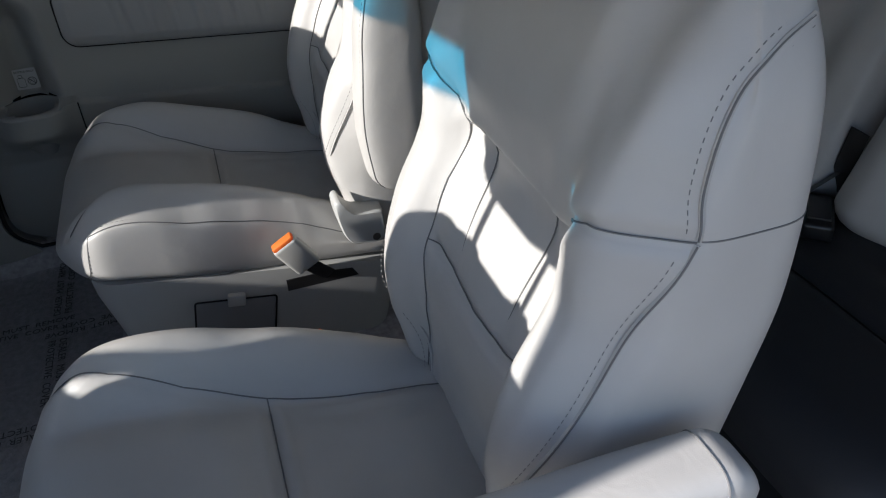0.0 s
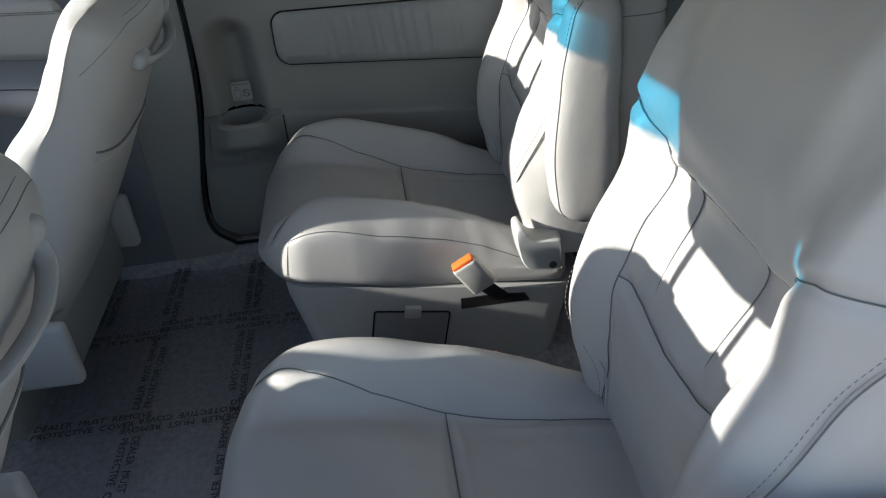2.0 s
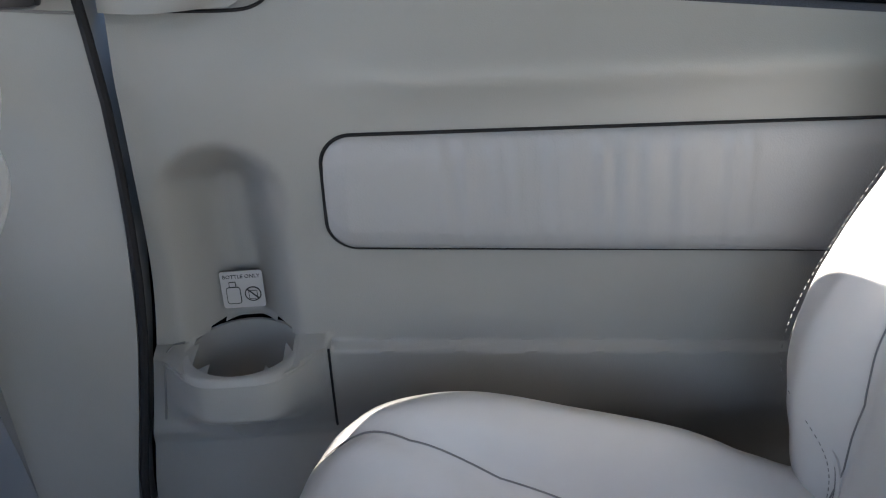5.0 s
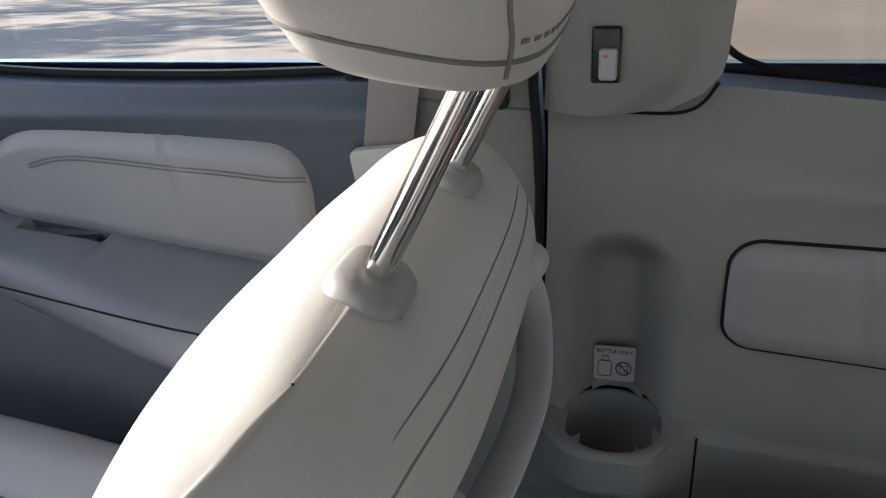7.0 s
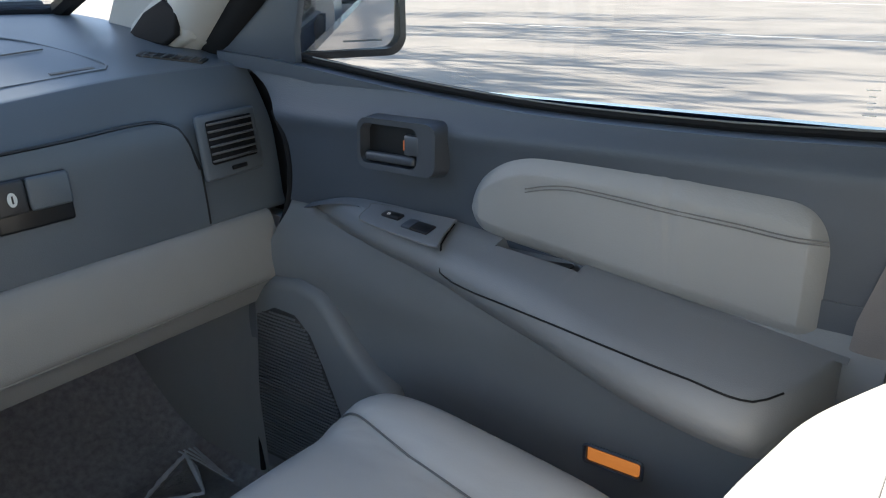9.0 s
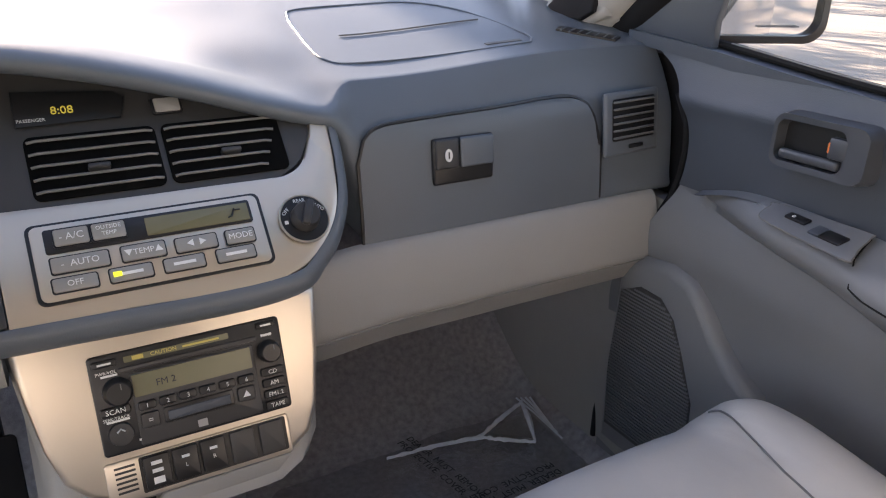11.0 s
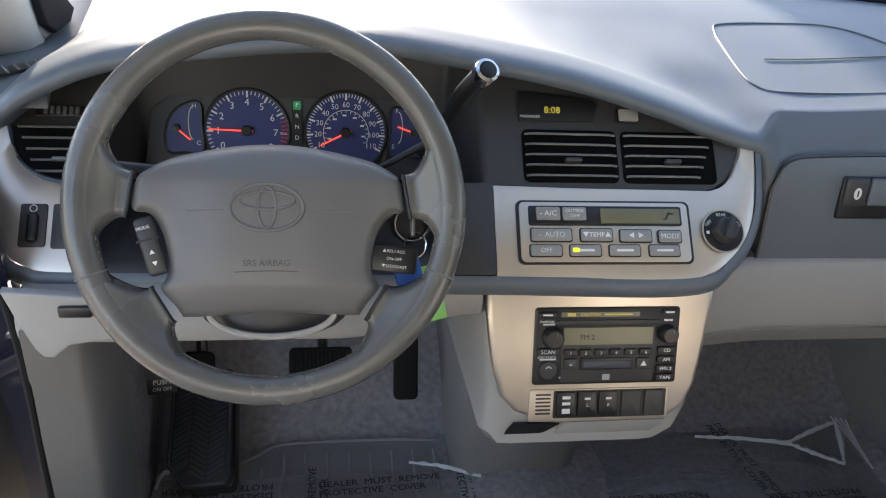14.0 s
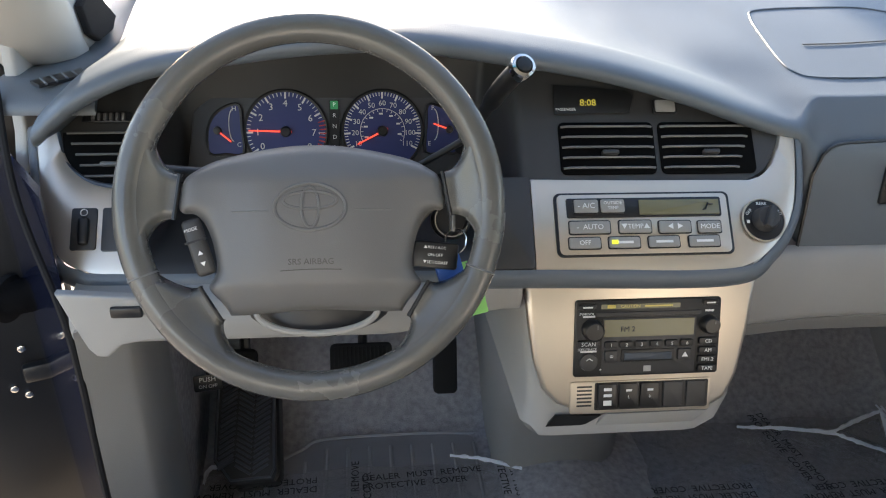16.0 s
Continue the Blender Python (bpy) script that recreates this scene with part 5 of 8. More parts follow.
    HR = Cushion(lambda t: ((0, 0.015 * t + 0.070 * min(t, 0.55), 0.19 * t), (0, 1, 0)), lambda t: lerp_table(t, [(0, 0.108), (0.16, 0.124), (0.4, 0.141), (0.8, 0.141), (1, 0.122)]), lambda t: lerp_table(t, [(0, 0.037), (0.15, 0.048), (0.4, 0.072), (0.75, 0.076), (1, 0.056)]), 3.4, (0.035, 0.2), lambda x, t: (0.012 + 0.020 * step(0.1, 0.5, t)) * math.exp(-(x / 0.10) ** 2), 0.30)
    hr = part("headrest", HR.mesh(90, 50), LEATHER, seat, "grey leather head restraint", tilt @ pose(0, 0.015, rise, -12, 0, 0), sharp=70)
    for ang in (-0.75, math.pi + 0.75):
        ed = [HR.at(t, ang) for t in [0.05 + 0.018 * i for i in range(51)]]
        part("seam", tube(ed, 0.0013, 5), SEAM, hr)
        part("stitching", stitches(bmesh.new(), [p + V((-0.007 if p.x > 0 else 0.007, -0.0005, 0)) for p in ed[4:-8]], 0.010, 0.006, 0.0011), SEAM, hr, kind="stuff")
    lowr = [HR.at(0.08, -2 * math.pi * i / 48) for i in range(49)]
    part("seam", tube(lowr, 0.0011, 5), SEAM, hr)
    part("stitching", stitches(bmesh.new(), [p + V((0, 0, 0.007)) for p in lowr], 0.010, 0.006, 0.0012), SEAM, hr, kind="stuff")
    return seat, tilt


pass_seat, ptl = front_seat("grey leather front passenger seat with chromed headrest posts", (0.397, 0.340, 0.0), -1)
drv_seat, dtl = front_seat("grey leather driver's seat seen from behind", (-0.415, 0.295, 0.0), 1, 27, 0.650)

# ---- third row bench ----
bench = thing("rear_bench", "grey leather rear bench, cushions darkened for the shade", "car seat", (0, -1.10, 0.0))
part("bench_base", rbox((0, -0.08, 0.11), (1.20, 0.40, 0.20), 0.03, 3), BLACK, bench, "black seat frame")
for xs, hw_ in ((-0.375, 0.245), (0.235, 0.350)):
    ln_ = [[(-hw_ + 0.02, 0.30), (hw_ - 0.02, 0.30)]]
    gb_ = groove(ln_, 0.010, 0.010)
    bc = Cushion(lambda t: ((xs, -0.33 + 0.52 * t, 0.262), (0, 0, 1)), lambda t: hw_, lambda t: 0.075, 4.0, (0.08, 0.16), lambda x, t: gb_(x, t * 0.52) + 0.012 * noise.noise(V((x * 3 + xs, t * 14, 4))) * step(0.62, 0.5, t))
    ck_ = part("cushion", bc.mesh(90, 70), SHADED_LEATHER, bench, "grey leather bench cushion, rear shade put into its colour", sharp=70)
    part("seam", tube([bc.on(ln_[0][0][0] + (ln_[0][1][0] - ln_[0][0][0]) * i / 24, 0.30 / 0.52, 0.002) for i in range(25)], 0.0016, 5), BLACK, ck_)
    bb_ = Cushion(lambda t: ((xs, -0.225 - 0.20 * t, 0.30 + 0.54 * t), (0, 0.94, 0.35)), lambda t: hw_ - 0.006 - 0.02 * t, lambda t: 0.066, 3.2, (0.08, 0.12), lambda x, t: 0.030 * step(hw_ - 0.14, hw_ - 0.06, abs(x)) * step(0.75, 0.4, t))
    part("backrest", bb_.mesh(90, 60), LEATHER, bench, "grey leather bench backrest", sharp=70)
blt = thing("lap_belt", "black lap belt buckle lying on the rear bench", "seat belt", (-0.16, -1.24, 0.330))
part("buckle", rbox((0, 0, 0.014), (0.045, 0.105, 0.030), 0.006, 3, pose(0, 0, 0, 0, 0, 48)), BLACK, blt, "black belt buckle")
part("buckle_face", rbox((0, 0, 0.030), (0.034, 0.070, 0.004), 0.001, 1, pose(0, 0, 0, 0, 0, 48)), DARK, blt)
part("strap", tube([(0.03, 0.03, 0.012), (0.06, -0.02, 0.018), (0.05, -0.09, 0.06)], 0.02, 8, flat=(1, 0.08, (0.6, -0.8, 0))), BLACK, blt)
part("strap", tube([(0.05, -0.088, 0.01), (0.040, -0.070, 0.06), (0.036, -0.080, 0.13)], 0.018, 8, flat=(1, 0.08, (1, 0, 0))), BLACK, blt, "black strap between the backrests")


# ---- dashboard ----
FK, RK = 0.87, 0.308


def fp(x, z, out=0.0):
    """A point of the sloping upper fascia at x and height z, out metres in front of it."""
    k = 1 / math.sqrt(1 + FK * FK)
    return V((x, 1.062 + FK * (z - 0.685) - out * k, z + out * FK * k))


def rp(x, z, out=0.0):
    """A point of the steeper radio panel."""
    k = 1 / math.sqrt(1 + RK * RK)
    return V((x, 1.0 + RK * (z - 0.55) - out * k, z + out * RK * k))


def fm(x, z, out=0.0):
    return facing(fp(x, z, out), (1, 0, 0), (0, FK, 1))


def rm(x, z, out=0.0):
    return facing(rp(x, z, out), (1, 0, 0), (0, RK, 1))


def plate(kind, x0, z0, x1, z1, thick, out=0.0, r=0.003, bev=0.001):
    """A rounded plate on the upper ('f') or radio ('r') panel between two corners."""
    k = math.sqrt(1 + (FK if kind == "f" else RK) ** 2)
    m = (fm if kind == "f" else rm)((x0 + x1) / 2, (z0 + z1) / 2, out)
    return prism(rrect(abs(x1 - x0), abs(z1 - z0) * k, min(r, 0.49 * abs(x1 - x0), 0.49 * abs(z1 - z0) * k), 4), thick, m, bev, 2)


dash = thing("dashboard", "grey two-tone dashboard with curved hood over the dials", "dashboard", (0, 0, 0))
HOOD_Y = table([(-0.77, 1.02), (-0.69, 1.035), (-0.60, 1.05), (-0.35, 1.07), (-0.10, 1.09), (0.05, 1.098), (0.16, 1.098), (0.20, 1.094), (0.22, 1.094)])
HOOD_Z = table([(-0.77, 0.755), (-0.74, 0.772), (-0.689, 0.813), (-0.611, 0.845), (-0.53, 0.858), (-0.42, 0.870), (-0.316, 0.871), (-0.199, 0.855), (-0.062, 0.830), (0.048, 0.800), (0.13, 0.773), (0.16, 0.764), (0.20, 0.754), (0.22, 0.752)])


def dash_row(x):
    """The section of the dash top and front at x, from the glass down."""
    far = [(1.74, 0.866), (1.58, 0.853)]
    up = 0.018 * step(0.30, 0.62, x)
    psg = far + [(1.45, 0.833 + up * 0.5), (1.31, 0.805 + up), (1.22, 0.786 + up), (1.172, 0.7765 + up), (1.157, 0.7735 + up), (1.1505, 0.7690 + up), (1.130, 0.746 + up * 0.8), (1.103, 0.708), (1.094, 0.66), (1.088, 0.60), (1.086, 0.575), (1.12, 0.565)]
    ye, ze = HOOD_Y(x), HOOD_Z(x)
    top = max(ze + 0.006, 0.80)
    drv = far + [(1.45, 0.5 * (0.84 + top)), (1.31, 0.35 * 0.82 + 0.65 * top), (1.22, 0.2 * 0.80 + 0.8 * (ze + 0.010)), (ye + 0.075, ze + 0.010), (ye + 0.035, ze + 0.006), (ye + 0.012, ze), (ye + 0.001, ze - 0.007), (ye, ze - 0.015), (ye + 0.006, ze - 0.022), (ye + 0.02, ze - 0.025), (ye + 0.06, ze - 0.027), (1.33, ze - 0.06)]
    flat = [(1.10, 0.70), (1.136, 0.740), (1.172, 0.775), (1.22, 0.786), (1.31, 0.805), (1.45, 0.833), (1.58, 0.853)]
    drv = drv[:2] + [(a, max(b, lerp_line(a, flat) - 0.003)) for a, b in drv[2:6]] + drv[6:]
    w = step(0.207, 0.262, x)
    return [V((x, a[0] * (1 - w) + b[0] * w, a[1] * (1 - w) + b[1] * w)) for a, b in zip(drv, psg)]


def dense(row, n=4):
    return smooth_line(row, n)


top = loft([dense(dash_row(-0.737 + 1.516 * i / 120)) for i in range(121)], cap=False, closed=False)
part("dash_top", top, DASH, dash, "dark grey grained dash top", sharp=60)
part("dash_corner", sheet(lambda u, v: V((-0.800 + 0.120 * u, 1.078 + 0.43 * v, 0.784 + 0.022 * math.sin(min(1.0, v / 0.09) * math.pi / 2) + 0.030 * step(0.35, 1.0, v))), 10, 60, thick=(0, 0, -0.010)), DASH, dash, "dark grey corner of the dash top", sharp=60)

# dark fascia with the deep bowl of the instruments
F_LOW = table([(-0.745, 0.745), (-0.723, 0.712), (-0.691, 0.692), (-0.658, 0.685), (-0.40, 0.686), (-0.155, 0.69), (0.117, 0.688), (0.159, 0.701), (0.178, 0.722), (0.190, 0.742)])


def fascia(u, v):
    x = -0.745 + 0.935 * u
    bx = step(-0.655, -0.625, x) * (1 - step(-0.190, -0.160, x))
    a, b = F_LOW(x) - 0.002 - 0.086 * bx, HOOD_Z(x) - 0.022
    b = max(b, a + 0.004)
    z = a + (b - a) * v
    p = fp(x, z)
    bowl = step(-0.655, -0.615, x) * (1 - step(-0.205, -0.165, x)) * step(0.05, 0.22, v)
    p.y += bowl * max(0.0, 1.235 - p.y)
    p.y = min(p.y, HOOD_Y(x) + 0.14 + bowl * 0.2)
    return p


part("fascia", sheet(fascia, 150, 40), DARK, dash, "near-black fascia round dials and vents", sharp=60)
# silver band
out_all = [(-0.766, 0.748), (-0.752, 0.679), (-0.730, 0.626), (-0.704, 0.611), (-0.653, 0.606), (-0.401, 0.604), (-0.156, 0.601), (0.093, 0.598), (0.154, 0.618), (0.190, 0.655), (0.204, 0.70), (0.209, 0.750)]
so = smooth_line([(x, z, 0) for x, z in out_all], 8)
left_i, left_o = [(-0.742, 0.748), (-0.723, 0.711), (-0.691, 0.692), (-0.658, 0.684), (-0.640, 0.684)], [(-0.766, 0.748), (-0.752, 0.679), (-0.730, 0.626), (-0.690, 0.608), (-0.640, 0.606)]
right_i, right_o = [(-0.157, 0.690), (-0.036, 0.688), (0.06, 0.6875), (0.117, 0.687), (0.141, 0.688), (0.163, 0.698), (0.181, 0.724), (0.189, 0.752)], [(-0.157, 0.601), (-0.036, 0.599), (0.06, 0.596), (0.120, 0.602), (0.160, 0.622), (0.188, 0.653), (0.202, 0.700), (0.208, 0.752)]
for ii, oo in ((left_i, left_o), (right_i, right_o)):
    si, so2 = smooth_line([(x, z, 0) for x, z in ii], 10), smooth_line([(x, z, 0) for x, z in oo], 10)
    bs = bmesh.new()
    loft([[fp(a.x, a.y, -0.006), fp(a.x, a.y, 0.003), fp(a.x * 0.94 + b.x * 0.06, a.y * 0.94 + b.y * 0.06, 0.0055), fp(a.x * 0.1 + b.x * 0.9, a.y * 0.1 + b.y * 0.9, 0.0055), fp(b.x, b.y, 0.003), fp(b.x, b.y, -0.006)] for a, b in zip(si, so2)], bm=bs)
    part("silver_band", bs, SILVER, dash, "brushed silver trim band", sharp=50)
lip = []
for i, p in enumerate(so):
    d = (so[min(i + 1, len(so) - 1)] - so[max(i - 1, 0)]).normalized()
    n_ = V((d.y, -d.x, 0))
    lip.append([fp(p.x + n_.x * k, p.y + n_.y * k, o) for k, o in ((0.0, -0.004), (0.0, 0.0035), (0.004, 0.0045), (0.009, 0.0015), (0.0135, -0.006), (0.015, -0.016), (0.013, -0.030))])
part("dash_lip", loft(lip, cap=False, closed=False), DASH, dash, "rounded grey lip under the silver band", sharp=60)

part("column_surround", plate("f", -0.222, 0.602, -0.1580, 0.692, 0.008, -0.0025, 0.004), DARK, dash, "dark panel beside the column")
# centre vents
for (x0, x1, lean, cx) in ((-0.112, 0.010, 0.0, -0.05), (0.022, 0.146, 0.022, 0.086)):
    vt = part("air_vent", plate("f", x0 - 0.003, 0.6945, x1 + 0.003, 0.749, 0.002, 0.0005, 0.008), VENT_DARK, dash, "black air vent")
    sl = bmesh.new()
    for i in range(5):
        z = 0.7005 + 0.0107 * i
        r0 = x1 - lean * (1 - i / 4)
        sl_pts = [fp(x0, z, 0.004), fp(x0 + 0.008, z, 0.0065), fp(r0 - 0.008, z, 0.0065), fp(r0, z, 0.004)]
        part("louvre", tube(sl_pts, 0.0016, 6, flat=(1.0, 0.8, (0, 0, 1))), LOUVRE, vt, "thin grey louvre")
    sl.free()
    part("vent_tab", rbox((0, 0, 0), (0.022, 0.006, 0.010), 0.002, 2, fm(cx, 0.7155, 0.008)), DARK, vt)
# left vent
lv = part("air_vent", prism([(-0.035, -0.03), (-0.010, -0.036), (0.055, -0.036), (0.055, 0.03), (-0.042, 0.032)], 0.002, fm(-0.692, 0.717, 0.001), 0.001), VENT_DARK, dash, "black outer air vent")
for i in range(5):
    z = 0.698 + 0.0105 * i
    part("louvre", tube([fp(-0.728 + 0.006 * (4 - i), z, 0.004), fp(-0.64, z, 0.005)], 0.0016, 6), LOUVRE, lv)
tw_ = part("thumb_slot", rbox((0, 0, 0), (0.060, 0.014, 0.004), 0.005, 3, fm(-0.681, 0.7555, 0.003)), BLACK, lv, "black thumb wheel slot")
for i in range(6):
    part("wheel_rib", rbox((0, 0, 0), (0.0045, 0.010, 0.006), 0.0015, 2, fm(-0.698 + 0.0072 * i, 0.7555, 0.005)), LOUVRE, tw_)
part("vent_tab", rbox((0, 0, 0), (0.026, 0.005, 0.008), 0.002, 2, fm(-0.672, 0.7085, 0.008)), LOUVRE, lv, "grey vent tab")
part("vent_bezel", tube(smooth_line([fp(-0.740, 0.742, 0.002), fp(-0.728, 0.712, 0.002), (fp(-0.700, 0.694, 0.002)), fp(-0.665, 0.6875, 0.002), fp(-0.630, 0.6870, 0.002)], 6), 0.0035, 6), PANEL_DARK, lv, "dark curved bezel")
# clock and hazard switch
ck = part("clock_window", prism([(-0.053, -0.020), (0.048, -0.018), (0.055, 0.006), (0.045, 0.014), (-0.053, 0.022)], 0.002, fm(-0.065, 0.772, 0.003), 0.001), BLACK, dash, "black clock window")
part("clock_digits", words("8:08", 0.0130, fm(-0.073, 0.7685, 0.0057)), CLOCK_LED, ck, "yellow lit digits")
part("clock_print", words("PASSENGER", 0.0052, fm(-0.1035, 0.7615, 0.0057), 0.0002), WHITE, ck)
hz = part("hazard_switch", plate("f", 0.015, 0.7575, 0.048, 0.773, 0.003, 0.002, 0.003), BLACK, dash, "hazard switch")
part("switch_cap", plate("f", 0.018, 0.7590, 0.045, 0.7715, 0.003, 0.004, 0.002), BUTTON, hz)

# climate panel
hv = part("climate_panel", plate("f", -0.130, 0.6115, 0.101, 0.6745, 0.003, 0.0055, 0.008), BLACK, dash, "climate control panel")
part("panel_face", plate("f", -0.1265, 0.6135, 0.0975, 0.6725, 0.003, 0.0065, 0.007), SILVER, hv, "silver face")
part("display_strip", plate("f", -0.115, 0.649, 0.088, 0.6685, 0.002, 0.0095, 0.003), BLACK, hv, "black display strip")
lcd = part("display", plate("f", -0.021, 0.651, 0.085, 0.666, 0.001, 0.0116, 0.001), LCD, hv, "olive liquid crystal display")
ic = bmesh.new()
tube([fp(0.062, 0.655, 0.0135), fp(0.066, 0.6555, 0.0135), fp(0.070, 0.662, 0.0135)], 0.0009, 4, bm=ic)
tube([fp(0.070, 0.6605, 0.0135), fp(0.076, 0.6605, 0.0135)], 0.0009, 4, bm=ic)
part("display_icon", ic, INK, lcd)


def button(parent, kind, x0, z0, x1, z1, label="", text="", size=0.0075, base=0.0095, mat=None, ink=None):
    b = part("button", plate(kind, x0, z0, x1, z1, 0.0035, base, 0.0025, 0.0012), mat or HV_BUTTON, parent)
    if kind == "f":
        part("button_gap", plate(kind, x0 - 0.0013, z0 - 0.0010, x1 + 0.0013, z1 + 0.0010, 0.0014, base, 0.003, 0), BLACK, b)
    m = (fm if kind == "f" else rm)((x0 + x1) / 2, (z0 + z1) / 2, base + 0.0039)
    if text:
        part("lettering", words(text, size, m, 0.0002), ink or WHITE, b)
    elif label == "bar":
        part("print_bar", rbox((0, 0, 0), (abs(x1 - x0) * 0.55, abs(z1 - z0) * 0.30, 0.0004), 0, 1, m), ink or WHITE, b)
    return b


button(hv, "f", -0.106, 0.6535, -0.0745, 0.6665, text="- A/C", size=0.010, base=0.0116)
ob_ = button(hv, "f", -0.0715, 0.6535, -0.0405, 0.6665, base=0.0116)
part("lettering", words("OUTSIDE", 0.0058, fm(-0.056, 0.6626, 0.0156), 0.0002), WHITE, ob_)
part("lettering", words("TEMP", 0.0058, fm(-0.056, 0.6577, 0.0156), 0.0002), WHITE, ob_)
button(hv, "f", -0.113, 0.6335, -0.061, 0.6455, text="-  AUTO", size=0.0095)
button(hv, "f", -0.049, 0.6335, -0.0075, 0.6455, text="\u25bcTEMP\u25b2", size=0.0085)
button(hv, "f", 0.003, 0.6330, 0.0445, 0.6445, text="\u25c4  \u25ba", size=0.0085)
button(hv, "f", 0.0545, 0.6325, 0.0845, 0.6440, text="MODE", size=0.0090)
for i, x0 in enumerate((-0.115, -0.064, -0.0125, 0.0405)):
    b = button(hv, "f", x0, 0.6190, x0 + 0.040, 0.6295, text="OFF" if i == 0 else "", label="bar", size=0.0085)
    if i == 1:
        part("indicator", rbox((0, 0, 0), (0.008, 0.005, 0.001), 0, 1, fm(x0 + 0.007, 0.6245, 0.0140)), GREEN_LED, b, "lit yellow-green indicator")
kb = part("rear_fan_dial", lathe([(0.0282, 0), (0.0282, 0.003), (0.0265, 0.0045), (0.0001, 0.0045)], 40, fm(0.1445, 0.6445, 0.005)), BLACK, dash, "black rotary dial")
part("dial_ring", tube([fm(0.1445, 0.6445, 0.009) @ V((0.0282 * math.cos(a), 0.0282 * math.sin(a), 0)) for a in [2 * math.pi * i / 40 for i in range(40)]], 0.0014, 6, True), SILVER, kb)
kn = part("knob", lathe([(0.0165, 0), (0.0155, 0.012), (0.0135, 0.0145), (0.0001, 0.0145)], 28, fm(0.1445, 0.6445, 0.0095)), DARK, kb)
part("knob_grip", rbox((0, 0, 0.017), (0.009, 0.030, 0.010), 0.003, 2, fm(0.1445, 0.6445, 0.0095) @ pose(0, 0, 0, 0, 0, -24)), DARK, kn)
for tx, px, py, rz in (("OFF", -0.0195, 0.0105, 40), ("REAR", -0.001, 0.0215, 0), ("AUTO", 0.0185, 0.0115, -42)):
    part("lettering", words(tx, 0.0058, fm(0.1445, 0.6445, 0.0098) @ pose(px, py, 0, 0, 0, rz), 0.0002), WHITE, kb)
part("dial_mark", rbox((-0.0215, -0.002, 0), (0.004, 0.004, 0.0006), 0, 1, fm(0.1445, 0.6445, 0.0098)), WHITE, kb)
# switches on the left wing
dmr = part("dimmer", plate("f", -0.7145, 0.628, -0.685, 0.667, 0.004, 0.004, 0.003), DARK, dash, "dark dimmer switch")
part("dimmer_wheel", rbox((0, 0, 0.004), (0.012, 0.034, 0.010), 0.004, 3, fm(-0.699, 0.645, 0.006)), BLACK, dmr)
part("dimmer_mark", tube([fm(-0.70, 0.6625, 0.0086) @ V((0.004 * math.cos(a), 0.004 * math.sin(a), 0)) for a in [math.pi * i / 6 for i in range(12)]], 0.0007, 4, True), WHITE, dmr)
part("blank_switch", plate("f", -0.679, 0.6265, -0.655, 0.667, 0.004, 0.004, 0.003), DARK, dash, "dark blank switch")

# centre stack: silver radio plate on a light grey body
po = [(-0.166, 0.572), (-0.160, 0.52), (-0.152, 0.471), (-0.140, 0.434), (-0.120, 0.414), (-0.088, 0.4025), (0.090, 0.4025), (0.113, 0.416), (0.127, 0.446), (0.137, 0.50), (0.145, 0.572)]
k_ = math.sqrt(1 + RK * RK)
part("radio_plate", prism([(x + 0.01, (z - 0.487) * k_) for x, z in reversed(po)], 0.012, rm(-0.01, 0.487, -0.008), 0.007, 4), SILVER, dash, "brushed silver plate round the radio", sharp=50)
stack = []
for z, xl, xr, y0 in ((0.585, -0.172, 0.152, 1.012), (0.50, -0.164, 0.144, 0.998), (0.44, -0.158, 0.136, 0.978), (0.405, -0.160, 0.128, 0.958), (0.385, -0.166, 0.112, 0.945), (0.372, -0.155, 0.085, 0.940), (0.362, -0.13, 0.05, 0.955), (0.350, -0.12, 0.04, 1.02)):
    stack.append([V((xl, y0 + 0.02, z)), V((xl + 0.012, y0 + 0.006, z)), V((xl + 0.03, y0 + 0.004, z)), V((xr - 0.03, y0 + 0.004, z)), V((xr - 0.012, y0 + 0.006, z)), V((xr, y0 + 0.02, z)), V((xr + 0.012, 1.36, z)), V((xl - 0.012, 1.36, z))])
part("stack_body", loft(stack), DASH_LOW, dash, "light grey body of the centre stack", sharp=50)
part("tray_pocket", prism([(-0.137, 0.3795), (-0.122, 0.4015), (-0.060, 0.3985), (-0.079, 0.3855), (-0.10, 0.3800)], 0.003, Matrix(((1, 0, 0, 0), (0, 0, -1, 0.9515), (0, 1, 0, 0), (0, 0, 0, 1))), 0), BLACK, dash, "dark open tray pocket")
part("tray_drawer", prism([(-0.072, 0.377), (-0.052, 0.4005), (0.088, 0.4015), (0.070, 0.382)], 0.004, Matrix(((1, 0, 0, 0), (0, 0, -1, 0.952), (0, 1, 0, 0), (0, 0, 0, 1))), 0.002), DASH_LOW, dash, "light grey tray front")
foot = []
for z, xl, xr, y0 in ((0.375, -0.155, 0.085, 1.04), (0.25, -0.145, 0.09, 1.14), (0.10, -0.135, 0.095, 1.22), (0.02, -0.135, 0.10, 1.24)):
    foot.append([V((xl, y0 + 0.03, z)), V((xl + 0.03, y0, z)), V((xr - 0.03, y0, z)), V((xr, y0 + 0.03, z)), V((xr, 1.60, z)), V((xl, 1.60, z))])
part("stack_foot", loft(foot), DASH_LOW, dash, "grey cover over the floor tunnel", sharp=50)

# radio
YELLOW_INK = material("yellow_print", (0.60, 0.48, 0.12), 0.6, vary=0.05)
rad = thing("car_radio", "black car radio with cassette and disc slots in a silver plate", "car radio", (0, 0, 0))
part("case", plate("r", -0.100, 0.4505, 0.0965, 0.5500, 0.010, -0.002, 0.004, 0.002), BLACK, rad, "black radio face")
